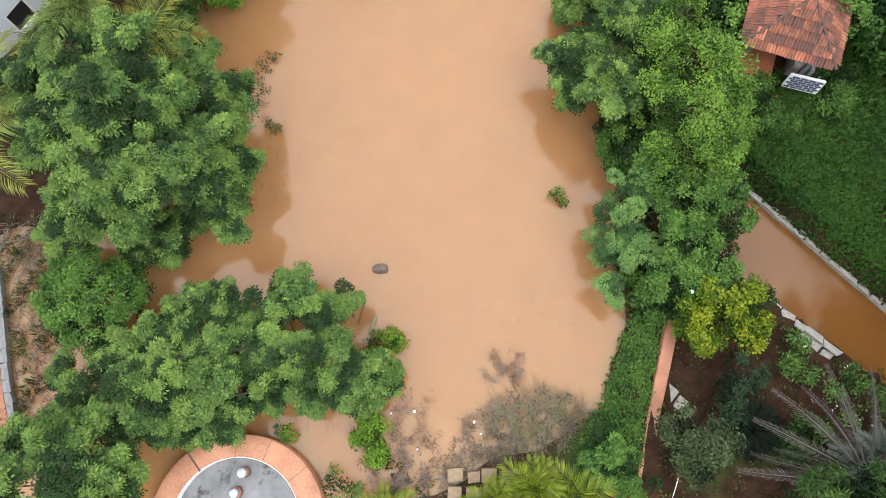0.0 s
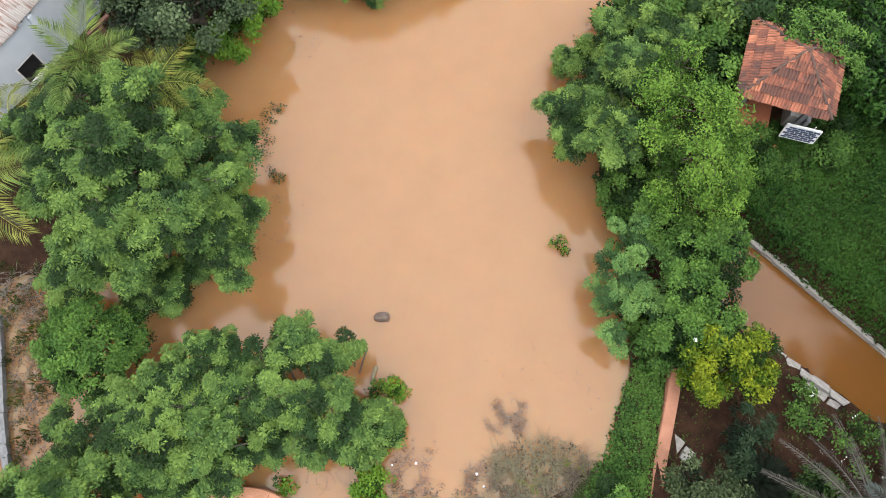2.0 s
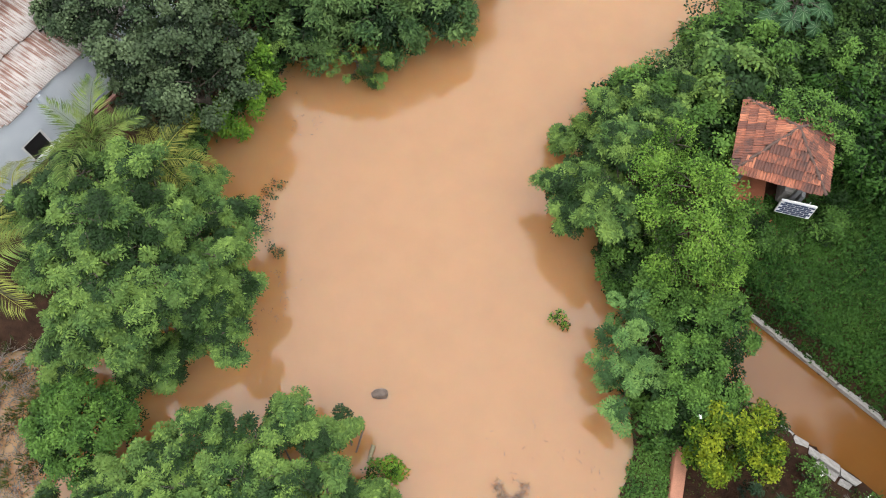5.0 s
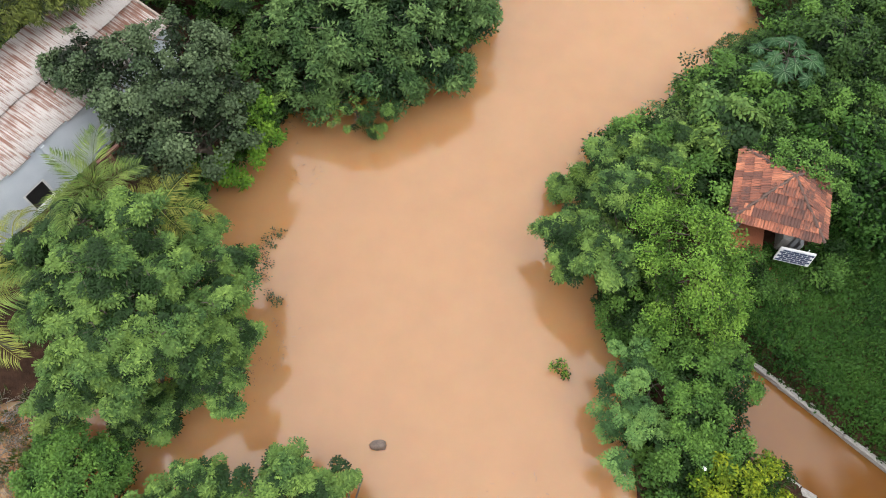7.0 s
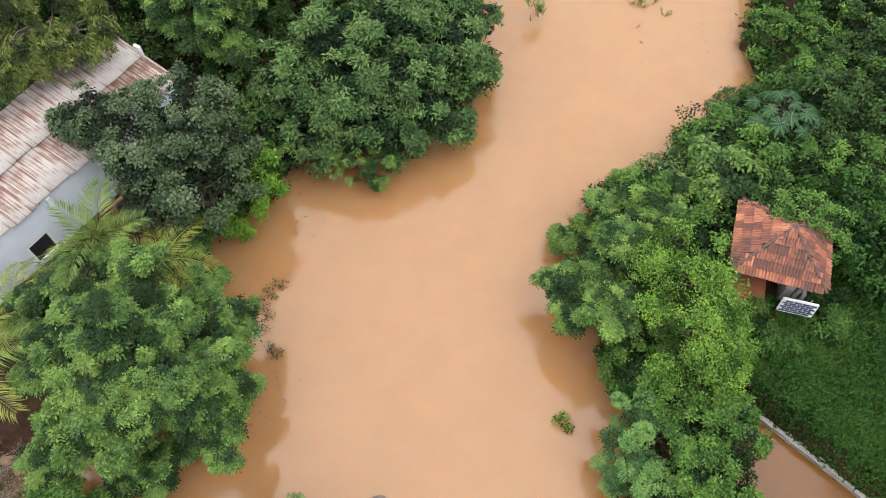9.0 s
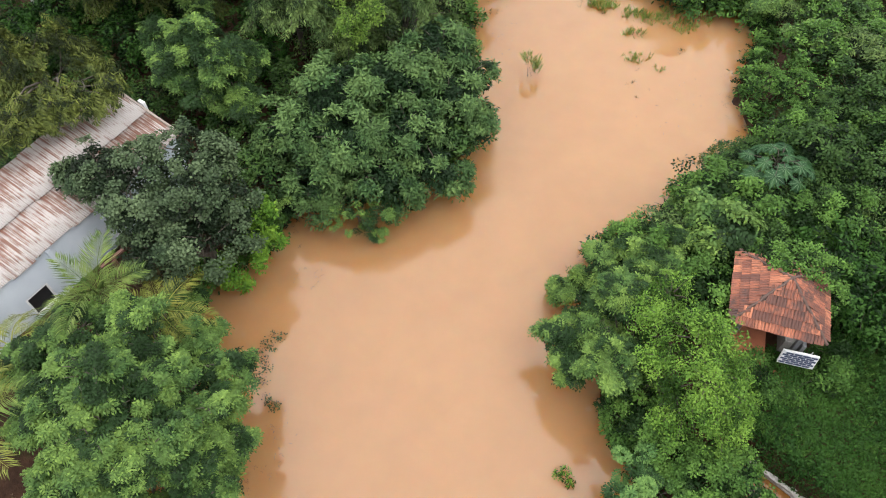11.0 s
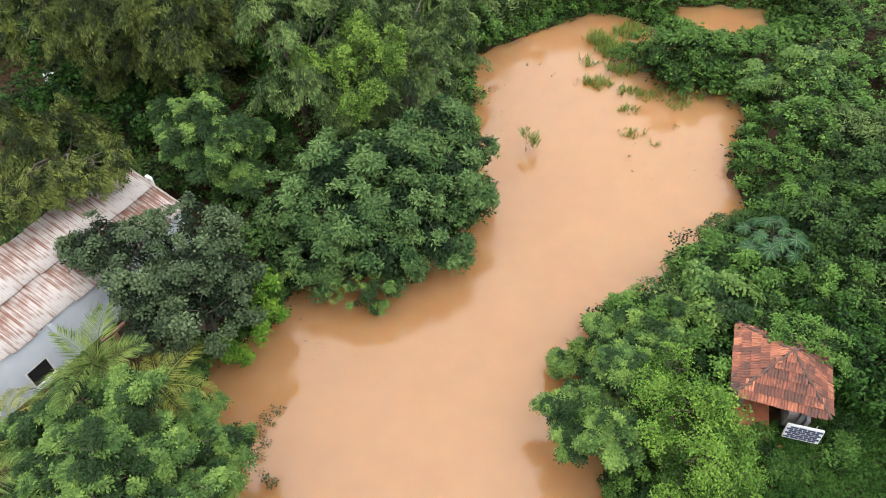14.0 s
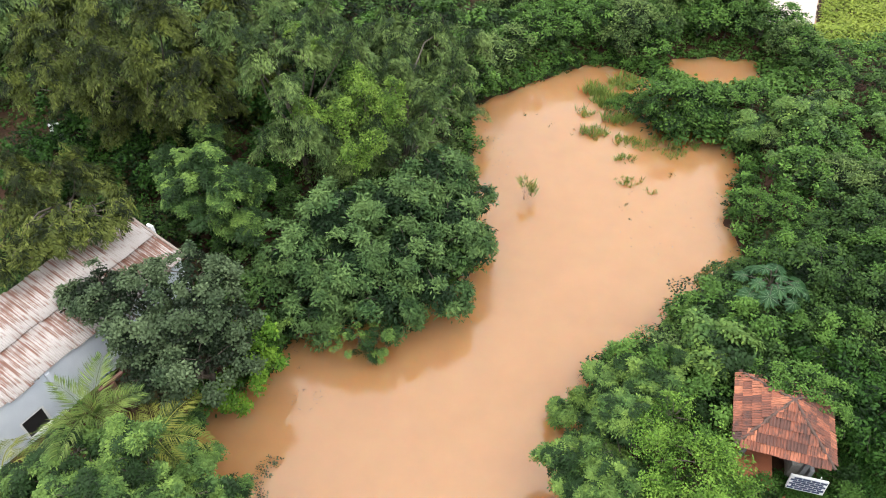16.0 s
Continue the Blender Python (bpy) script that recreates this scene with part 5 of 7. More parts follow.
def run_wall(name, points, width, z0, z1, label, mat):
    root = thing(name, (0, 0, 0), label, "wall", "", "structure")
    bm = bmesh.new()
    L, R = [], []
    for k, (x, y) in enumerate(points):
        a = points[max(k - 1, 0)]
        b = points[min(k + 1, len(points) - 1)]
        d = math.hypot(b[0] - a[0], b[1] - a[1])
        nx, ny = -(b[1] - a[1]) / d * width / 2, (b[0] - a[0]) / d * width / 2
        L.append([bm.verts.new((x + nx, y + ny, z)) for z in (z0, z1)])
        R.append([bm.verts.new((x - nx, y - ny, z)) for z in (z0, z1)])
    for k in range(len(points) - 1):
        bm.faces.new((L[k][1], R[k][1], R[k + 1][1], L[k + 1][1]))
        bm.faces.new((L[k][0], L[k][1], L[k + 1][1], L[k + 1][0]))
        bm.faces.new((R[k][1], R[k][0], R[k + 1][0], R[k + 1][1]))
    bm.faces.new((L[0][0], R[0][0], R[0][1], L[0][1]))
    bm.faces.new((L[-1][1], R[-1][1], R[-1][0], L[-1][0]))
    bmesh.ops.recalc_face_normals(bm, faces=list(bm.faces))
    bmesh.ops.bevel(bm, geom=[e for e in bm.edges if all(v.co.z > z1 - 0.001 for v in e.verts)], offset=0.02, segments=2, affect="EDGES")
    part("core", bm, mat, root)
    return root


FAR_BANK = [(9.55, 7.48), (10.47, 6.64), (11.17, 5.95), (11.85, 5.3), (12.48, 4.65), (13.8, 3.38), (17.5, -0.2)]
NEAR_BANK = [(9.6, 3.95), (10.4, 3.27), (11.2, 2.65), (11.9, 2.1)]
w = run_wall("canal_wall_far", FAR_BANK, 0.12, -0.5, 0.12, "pale stone retaining wall along the canal", M_STONE)
stone_run(w, FAR_BANK, 0.14, 0.16, 0.2, 0.55, 3, shift=0.01, meshes=ROUGH)
stone_run(w, FAR_BANK, 0.12, 0.2, 0.22, 0.3, 4, shift=0.17, meshes=ROUGH, keep=0.4)
stone_run(w, FAR_BANK, 0.1, 0.2, 0.25, 0.2, 14, shift=0.28, meshes=ROUGH, keep=0.3)
w = run_wall("canal_wall_near", NEAR_BANK, 0.2, -0.5, 0.3, "pale stone wall between canal and garden", M_STONE)
stone_run(w, NEAR_BANK, 0.22, 0.2, 0.4, 0.5, 5, meshes=ROUGH)
stone_run(w, NEAR_BANK, 0.2, 0.25, 0.3, 0.34, 6, shift=-0.24, meshes=ROUGH, keep=0.6)
COPING = [(6.98, 2.9), (6.62, 1.6), (6.22, 0.2), (5.8, -1.6), (5.42, -3.4)]
w = run_wall("coping_wall", COPING, 0.36, -0.2, 0.85, "low garden wall with a red oxide coping", M_COPING)
lower = thing("stone", (6.85, 0.75, 0.28), "pale flat stones beside the coping wall", "stone", "stones by the wall", rz=30)
for dx, dy, s in ((0, 0, 0.42), (0.1, -0.42, 0.38)):
    o = mesh_part("block", STONES[1], lower)
    o.matrix_basis = pose(dx, dy, 0.12, 2, 3, 20) @ Matrix.Diagonal((s, s * 0.8, 0.25, 1))

# ---- the round basin ----
def stained_mat():
    """Wet cement with black algae blotches."""
    m, nt, b, out = material("stained_cement")
    base = ramp(nt, noise_fac(nt, 1.4, 5.0), [(0.3, (0.075, 0.08, 0.09)), (0.7, (0.165, 0.17, 0.18))])
    blot = ramp(nt, noise_fac(nt, 2.1, 6.0, 0.65), [(0.56, (0, 0, 0)), (0.66, (1, 1, 1))])
    nt.links.new(mix_rgb(nt, blot, base, (0.025, 0.026, 0.028)), b.inputs["Base Color"])
    b.inputs["Roughness"].default_value = 0.45
    return m


M_STAINED = stained_mat()
M_CAP = plain_mat("pale_blue_cap", (0.27, 0.33, 0.36), (0.45, 0.5, 0.53), 9.0, 0.6, 0.0)
M_DRIFTLINE = plain_mat("dark_joint", (0.05, 0.035, 0.03), (0.1, 0.06, 0.05), 9.0, 0.9, 0.0)
basin = thing("round_basin", (-5.82, -2.98, 0), "round cement basin with a wide red oxide rim", "basin")


def ring(bm, c0, r0, c1, r1, z0, z1, n=64):
    """A ring between two circles, with walls inside and outside."""
    A = [[bm.verts.new((c[0] + r * math.cos(2 * math.pi * k / n), c[1] + r * math.sin(2 * math.pi * k / n), z)) for k in range(n)] for c, r, z in ((c0, r0, z0), (c0, r0, z1), (c1, r1, z1), (c1, r1, z0))]
    for k in range(n):
        j = (k + 1) % n
        for p, q in ((0, 1), (1, 2), (2, 3)):
            bm.faces.new((A[p][k], A[p][j], A[q][j], A[q][k]))
    bmesh.ops.bevel(bm, geom=[e for e in bm.edges if all(abs(v.co.z - z1) < 1e-4 for v in e.verts) and abs((e.verts[0].co - e.verts[1].co).length) < 0.5], offset=0.015, segments=1, affect="EDGES")


bm = bmesh.new()
ring(bm, (0, 0), 2.52, (-0.05, 0.02), 1.86, -0.5, 0.5)
part("rim", bm, M_RIM, basin, "red oxide plastered rim", True)
bm = bmesh.new()
ring(bm, (-0.05, 0.02), 1.858, (-0.05, 0.02), 1.835, 0.0, 0.47)
part("lip", bm, M_WHITE, basin, "white painted inner lip")
bm = bmesh.new()
bmesh.ops.create_circle(bm, cap_ends=True, segments=64, radius=1.95)
bmesh.ops.translate(bm, vec=(-0.05, 0.02, 0.12), verts=list(bm.verts))
part("floor", bm, M_STAINED, basin, "wet stained grey cement floor")
for dx, dy in ((0.05, 1.43), (-0.14, 0.87)):
    bm = bmesh.new()
    bmesh.ops.create_cone(bm, cap_ends=True, segments=24, radius1=0.17, radius2=0.15, depth=0.35)
    bmesh.ops.translate(bm, vec=(dx, dy, 0.295), verts=list(bm.verts))
    ped = part("pedestal", bm, M_COPING, basin, "", True)
    bm = bmesh.new()
    bmesh.ops.create_cone(bm, cap_ends=True, segments=24, radius1=0.15, radius2=0.11, depth=0.1)
    bmesh.ops.translate(bm, vec=(dx, dy, 0.525), verts=list(bm.verts))
    part("cap", bm, M_CAP, ped, "pale blue-white cap", True)

for ang, wd in ((128, 0.05), (95, 0.012), (70, 0.012), (40, 0.012)):
    bm = bmesh.new()
    box(bm, 1.87, -wd / 2, 0.5, 2.5, wd / 2, 0.506)
    o = part("rim_joint", bm, M_DRIFTLINE, basin, "dark crack across the rim")
    o.matrix_basis = pose(0, 0, 0, 0, 0, ang)

# ---- paved path with a kerb, and the stone pavers at the water's edge ----
KERB = [(-13.95, 4.6), (-13.6, 3.1), (-13.28, 1.65), (-13.05, 0.75), (-12.75, -0.1), (-12.55, -0.55)]
w = run_wall("path_kerb", KERB, 0.16, -0.3, 0.18, "grey kerb stones along the paved path", M_CEMENT)
kerb_me = [m.copy() for m in STONES[:3]]
for m in kerb_me:
    m.materials[0] = M_CEMENT
stone_run(w, KERB, 0.2, 0.2, 0.26, 0.42, 8, "kerb_stone", 0.0, kerb_me)
PATH = [(x - 0.62, y - 0.15) for x, y in KERB]
run_wall("path", PATH, 1.0, -0.3, 0.2, "path paved in salmon-red cement", M_COPING)
M_PAVER = plain_mat("buff_paver", (0.14, 0.1, 0.06), (0.26, 0.19, 0.12), 3.0, 0.85, 0.006)
paver_me = [m.copy() for m in STONES[:3]]
for m in paver_me:
    m.materials[0] = M_PAVER
pavers = thing("pavers", (0, 0, 0), "buff stone pavers at the water's edge", "paving", "", "structure")
rs = random.Random(21)
for i in range(6):
    for j in range(5):
        if i < 2 and j < 2:
            continue
        x, y = -0.55 + i * 0.5, -1.65 - j * 0.45
        if x > 0 and y < -2.9:
            continue
        o = mesh_part("paver", rs.choice(paver_me), pavers)
        o.matrix_basis = pose(x + rs.uniform(-0.04, 0.04), y + rs.uniform(-0.04, 0.04), 0.22 + rs.uniform(-0.02, 0.02), 0, 0, rs.uniform(-5, 5)) @ Matrix.Diagonal((rs.uniform(0.36, 0.46), rs.uniform(0.3, 0.42), 0.6, 1))

# ---- palms ----
def frond_mesh(name, length, pairs, leaflet, width, arch, mat, seed, gap=0.12, vee=0.35, fall=0.95):
    """A palm frond along +x: arched midrib with two rows of long leaflets."""
    r = np.random.default_rng(seed)
    vs = []
    pts = []
    for k in range(13):
        s = k / 12
        pts.append((length * s * (1 - 0.12 * arch * s), 0, length * (0.35 * s - arch * s * s * 0.75)))
    pts = np.array(pts)
    for k in range(pairs):
        s = gap + (1 - gap) * k / pairs
        q = np.array([np.interp(s, np.linspace(0, 1, 13), pts[:, i]) for i in range(3)])
        q2 = np.array([np.interp(min(s + 0.02, 1), np.linspace(0, 1, 13), pts[:, i]) for i in range(3)])
        t = unit(q2 - q + np.array([1e-5, 0, 0]))
        nrm = unit(np.cross(t, np.array([0, 1.0, 0])))
        nrm = nrm if nrm[2] > 0 else -nrm
        ll = leaflet * (0.45 + 0.75 * math.sin(math.pi * min(1, s * 0.85 + 0.12))) * r.uniform(0.8, 1.1)
        for sg in (-1, 1):
            d = unit(t * (0.5 + 0.5 * s) + np.array([0, sg * 1.0, 0]) + nrm * vee + 0.08 * r.normal(size=3))
            d2 = unit(d - np.array([0, 0, fall]))
            side = unit(np.cross(d, nrm))
            a, m, e = q, q + d * ll * 0.5, q + d * ll * 0.5 + d2 * ll * 0.5
            vs += [a, m + side * width / 2, e, m - side * width / 2]
    V = np.array(vs)
    F = np.arange(len(V)).reshape(-1, 4)
    tv, tf = tubes([(pts, np.linspace(0.022, 0.004, 13) * (length / 2.2))], 5)
    return mesh_arrays(name, np.concatenate([V, tv]), np.concatenate([F, tf + len(V)]), mat)


def palm(name, at, fronds, meshes, label, trunk_h, trunk_r, seed, tilt=(10, 55), start=0.0, scale=(0.85, 1.1), extra=()):
    root = thing(name, at, label, "palm")
    n = 8
    pts = [(0.05 * math.sin(k), 0.04 * math.cos(k * 1.3), trunk_h * k / n - 0.2) for k in range(n + 1)]
    v, f = tubes([(pts, [trunk_r * (1.15 - 0.3 * k / n + 0.06 * (k % 2)) for k in range(n + 1)])], 10)
    mesh_part("trunk", mesh_arrays(name + "_trunk", v, f, M_BARK), root)
    r = random.Random(seed)
    for k in range(fronds):
        o = mesh_part("frond", r.choice(meshes), root)
        a = start + 360 * k / fronds + r.uniform(-14, 14)
        s = r.uniform(*scale)
        o.matrix_basis = pose(0, 0, trunk_h - 0.2, 0, 0, a) @ pose(0, 0, 0, r.uniform(-20, 20), -r.uniform(tilt[0], tilt[1])) @ Matrix.Diagonal((s, s, s, 1))
    for a, s in extra:
        o = mesh_part("frond", r.choice(meshes), root)
        o.matrix_basis = pose(0, 0, trunk_h - 0.2, 0, 0, a) @ pose(0, 0, 0, r.uniform(-20, 20), r.uniform(0, 10)) @ Matrix.Diagonal((s, s, s, 1))
    return root


F_COCO = [frond_mesh("coconut_frond", 2.4, 54, 0.8, 0.032, a, M_PALM, i, 0.12, 0.5, 0.7) for i, a in ((1, 0.7), (2, 0.95), (3, 1.1))]
F_COCO_Y = [frond_mesh("yellow_frond", 2.3, 50, 0.7, 0.03, a, M_PALM_Y, i, 0.12, 0.45, 0.8) for i, a in ((4, 1.0), (5, 1.25))]
F_ARECA = [frond_mesh("areca_frond", 1.15, 28, 0.5, 0.038, a, M_ARECA, i, 0.2, 0.6, 0.3) for i, a in ((6, 0.9), (7, 1.2))]
F_DRY = [frond_mesh("dry_frond", 2.4, 40, 0.17, 0.014, a, M_DRY, i, 0.3, v) for i, a, v in ((8, 0.35, 0.2), (9, 0.5, 0.9), (14, 0.6, -0.4))]
F_BLUE = [frond_mesh("blue_frond", 1.4, 34, 0.34, 0.035, a, M_SILVER, i, 0.15, 0.3) for i, a in ((10, 0.7), (11, 0.9))]

palm("coconut_palm", (-10.68, 11.59, 0.2), 9, F_COCO, "young green coconut palm beside the white house", 3.2, 0.14, 3, (0, 65), 20, (0.72, 0.98))
palm("coconut_palm", (-8.9, 11.4, 0.2), 7, F_COCO_Y, "small yellowed coconut palm behind the pinnate tree", 2.6, 0.11, 4, (-5, 25), 10, (0.6, 0.9))
palm("coconut_palm", (-13.6, 7.6, 0.2), 10, F_COCO_Y[:1] + F_COCO[:1], "yellowed coconut palm at the flooded garden's edge", 3.3, 0.14, 5, (0, 30), 5)
palm("coconut_palm", (-13.2, 10.2, 0.2), 6, F_COCO_Y, "yellowish coconut palm beside the house wall", 2.6, 0.13, 6, (0, 30), 30, (0.8, 1.0))
palm("areca_palm", (2.7, -2.0, 0.2), 20, F_ARECA, "clump of yellow-green areca palm at the water's edge", 0.5, 0.09, 7, (20, 75), 0, (0.65, 1.0))
palm("areca_palm", (1.5, -2.3, 0.2), 12, F_ARECA, "spreading areca palm beside the stone pavers", 0.4, 0.07, 18, (15, 70), 0, (0.65, 0.9))
palm("areca_palm", (3.9, -2.2, 0.2), 12, F_ARECA, "small areca palm beside the coping wall", 0.4, 0.07, 8, (10, 60), 0, (0.7, 1.0))
palm("areca_palm", (-1.6, -2.6, 0.2), 10, F_ARECA, "low green palm beside the stone pavers", 0.35, 0.07, 9, (15, 65), 0, (0.6, 0.85))
DRY_SPREAD = ((137, 1.5), (151, 1.45), (169, 1.35), (175, 1.55), (120, 1.3), (101, 1.4), (83, 1.35), (73, 1.1), (183, 0.95), (99, 1.1), (160, 1.1), (128, 1.0))
palm("date_palm", (11.75, -1.6, 0.3), 9, F_DRY, "palm with dry grey-brown drooping fronds", 1.5, 0.16, 10, (-5, 45), 100, (0.5, 0.8), DRY_SPREAD)
palm("date_palm", (12.2, -1.0, 0.3), 11, F_BLUE, "silvery blue-green palm in the garden", 1.3, 0.12, 11, (10, 50), 40, (0.8, 1.1))
# near-black leaf colour stands in for deep shade over the cycad
M_SHADY = leaf_shader("shade_black_leaflet", (0.003, 0.005, 0.003), (0.006, 0.01, 0.006), (0.012, 0.018, 0.01), 0.1, 1.0, 0.9, 0.0)
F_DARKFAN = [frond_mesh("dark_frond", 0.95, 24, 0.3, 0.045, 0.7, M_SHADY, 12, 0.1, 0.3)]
palm("cycad", (9.15, -0.3, 0.25), 26, F_DARKFAN, "low cycad coloured near-black for the garden's shade", 0.45, 0.12, 13, (5, 55), 0, (0.85, 1.05))

UNDER_PALM = [(10.5, -0.35, 0.9, 0.4), (10.8, -0.6, 0.8, 0.35), (10.3, -0.7, 0.7, 0.3), (11.6, -1.3, 1.0, 0.4)]
tree("shrub", UNDER_PALM, T_SMALL, M_DEEP, "small green shrub under the dry palm", "shrub", density=32, base=(10.6, -0.5), trunk_r=0.02, seed=44, ground=0.3)

# ---- shrubs over the banks: one master of each kind, then copies ----
KINDS = {}


def master_bush(key, templates, mat, label, lobes, density, seed, size=(0.9, 1.3), category="bush", twigs=1, trunk_r=0.04, clump=0.34, spread=1.9):
    KINDS[key] = tree(key, lobes, templates, mat, label, category, density, size, 0.3, (0, 0), trunk_r, 0.55, seed, None, -0.3, "", 0.0, twigs, clump, spread)


def random_lobes(seed, n, r_area, h, rl):
    r = random.Random(seed)
    out = [(0.0, 0.0, h * 0.72, rl)]
    for k in range(n):
        a = 2 * math.pi * (k + r.uniform(-0.3, 0.3)) / n
        q = r_area * r.uniform(0.55, 1.0)
        out.append((q * math.cos(a), q * math.sin(a), h * r.uniform(0.3, 0.7), rl * r.uniform(0.7, 1.0)))
    return out


master_bush("creeper_bush", T_VINE, M_BUSH, "dense creeper-covered green bush on the bank", random_lobes(1, 6, 0.8, 1.9, 0.75), 11, 101, (0.85, 1.25))
master_bush("thicket_bush", T_VINE, M_DEEP, "dark dense-leaved bush in a thicket", random_lobes(2, 6, 0.85, 2.1, 0.8), 9, 102, (0.9, 1.3))
master_bush("feather_bush", T_FINE, M_FEATHER, "feathery mid-green bush on the bank", random_lobes(3, 6, 0.85, 2.0, 0.75), 9.5, 103, (1.05, 1.5))
master_bush("light_bush", T_GLIRI, M_GLIRI_L, "light green pinnate-leaved bush on the bank", random_lobes(4, 5, 0.8, 2.2, 0.7), 5, 104)
master_bush("leafy_bush", T_SMALL, M_BUSH, "dense small-leaved creeper bush on the bank", random_lobes(5, 6, 0.8, 1.9, 0.75), 24, 105, (1.0, 1.45))
master_bush("deep_bush", T_SMALL, M_DEEP, "dense dark small-leaved bush on the bank", random_lobes(8, 6, 0.85, 2.0, 0.78), 22, 108, (1.0, 1.45))
# darker leaves on this kind paint shade into its colour
master_bush("shade_toned_bush", T_VINE, M_COVER, "green bush coloured dark to paint deep shade", random_lobes(9, 6, 0.85, 2.0, 0.78), 9.5, 109, (0.9, 1.3))
master_bush("fringe_bush", T_VINE, M_BUSH, "small green bush rooted at the waterline", random_lobes(6, 4, 0.35, 0.9, 0.36), 12, 106, (0.9, 1.3), twigs=0, trunk_r=0.02, clump=0.26)
TALL = {}
for key, tp, mt, sd, lab, sz in (("woodland_tree", S_PLUME, M_FEATHER, 201, "tall feathery tree in dense woodland", (1.1, 1.7)), ("woodland_tree_olive", S_PLUME, M_OLIVE, 202, "tall olive-green tree in dense woodland", (1.1, 1.7)),
                             ("woodland_tree_dark", T_BROAD, M_DEEP, 203, "tall dense dark green woodland tree", (1.1, 1.6))):
    lb = random_lobes(sd, 7, 1.7, 7.0, 1.5)
    lb += [(x * 0.8, y * 0.8, z - 1.6, r) for x, y, z, r in lb[1:]]
    TALL[key] = tree("woodland_tree", lb, tp, mt, lab, "tree", 2.0 if tp is S_PLUME else 8, (sz[0] * 1.2, sz[1] * 1.2), 0.4, (0, 0), 0.2, 0.5, sd, None, -0.4, "", 0.0, 2, 0.55, 0.95, spray=tp is S_PLUME, tight=0.8, hang=0.5, bough=(1.1, 7, -0.35, 0.7, 0.12, (0.6, 1.35)) if tp is S_PLUME else None)

used = set()


def plant(store, key, x, y, turn, size, z=None, group="", squash=1.0):
    """Puts the master itself at its first place and a copy at each later one."""
    ob = store[key]
    m = pose(x, y, gz(x, y) - 0.1 if z is None else z, 0, 0, turn)
    if key in used:
        ob = copy_thing(ob, m)
    else:
        used.add(key)
        ob.matrix_world = m
    ob.scale = (size, size, size * squash)
    if group:
        ob["group"] = group
    return ob


rs = random.Random(77)
hut_c, hut_s = math.cos(radians(-HUT_TURN)), math.sin(radians(-HUT_TURN))


def near_hut(x, y, margin):
    dx, dy = x - HUT[0], y - HUT[1]
    lx, ly = dx * hut_c - dy * hut_s, dx * hut_s + dy * hut_c
    return -1.5 - margin < lx < 1.5 + margin and -3.6 - margin < ly < 1.5 + margin


bush_spots = []
y = 8.5
while y < 50:
    step = 1.35 + 0.024 * max(0, y - 12)
    x = 4.0
    while x < 36:
        px, py = x + rs.uniform(-0.4, 0.4) * step, y + rs.uniform(-0.4, 0.4) * step
        x += step
        d = poly_distance(np.array([(px, py)]), POND)[0]
        if d < 0.45 or px > 0.445 * py + 11.0:
            continue
        if min(poly_distance(np.array([(px, py)]), c)[0] for c in (CANAL, INLET, FAR_WATER)) < 0.7:
            continue
        if poly_distance(np.array([(px, py)]), FAR_WATER)[0] < 3.2 and px > 20.5:
            continue
        if near_hut(px, py, 0.35):
            continue
        if py < 11.2 and px > 8.6:
            continue
        if py < 12.0 and px < 9.2:
            continue
        if px > 18.5 and py > 38.3 + 0.2 * (24 - px):
            continue
        bush_spots.append((px, py, d))
    y += step
for px, py, d in bush_spots:
    kinds_w = (0.55, 0.19, 0.18, 0.08) if px < 11.5 + 0.25 * py - 2.5 or py > 22 else (0.28, 0.6, 0.08, 0.04)
    key = rs.choices(["creeper_bush", "thicket_bush", "feather_bush", "light_bush"] if py > 22 else ["leafy_bush", "deep_bush", "feather_bush", "light_bush"], kinds_w)[0]
    # dark-leaved kind paints the shadowy thicket right of the hut
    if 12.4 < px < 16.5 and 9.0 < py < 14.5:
        key = "shade_toned_bush"
    s = rs.uniform(0.75, 1.25) * (0.8 if d < 1.2 else 1.0)
    if 14.3 < px < 19.5 and 31.5 < py < 37.0:
        s *= 0.45
    if 20.3 < px < 26.5 and 37.0 < py < 44.0:
        if py > 39.2:
            continue
        s *= 0.5
    plant(KINDS, key, px, py, rs.uniform(0, 360), s, None, "bank bushes", rs.uniform(0.75, 1.05))

# a fringe of small bushes along the waterline
edge = POND + POND[:1]
s_at, total = 0.0, path_len(edge)
while s_at < total:
    px, py, hd = along(edge, s_at)
    s_at += rs.uniform(0.95, 1.35)
    a = radians(hd)
    px, py = px - 0.3 * math.sin(a), py + 0.3 * math.cos(a)
    if (py < 12.2 and not (px > 4.5 and py > 3.6)) or near_hut(px, py, 0.1):
        continue
    plant(KINDS, "fringe_bush", px, py, rs.uniform(0, 360), rs.uniform(0.75, 1.3), -0.12, "waterline bushes")

# creeper that spills over the back of the hut roof
CREEPER = [(10.6, 13.4, 3.0, 0.55), (11.2, 13.2, 3.1, 0.6), (10.4, 13.3, 3.15, 0.35), (10.7, 12.95, 3.5, 0.35), (11.8, 12.9, 3.2, 0.6), (12.3, 12.4, 3.1, 0.6), (11.5, 12.6, 3.6, 0.4), (11.0, 12.5, 3.7, 0.3), (12.4, 11.6, 2.9, 0.45), (11.9, 12.2, 3.5, 0.35), (10.2, 13.0, 3.4, 0.3), (10.45, 12.5, 3.8, 0.28), (10.75, 12.1, 4.0, 0.22), (11.3, 12.2, 3.8, 0.32), (11.8, 11.9, 3.55, 0.3), (9.8, 13.35, 3.2, 0.3)]
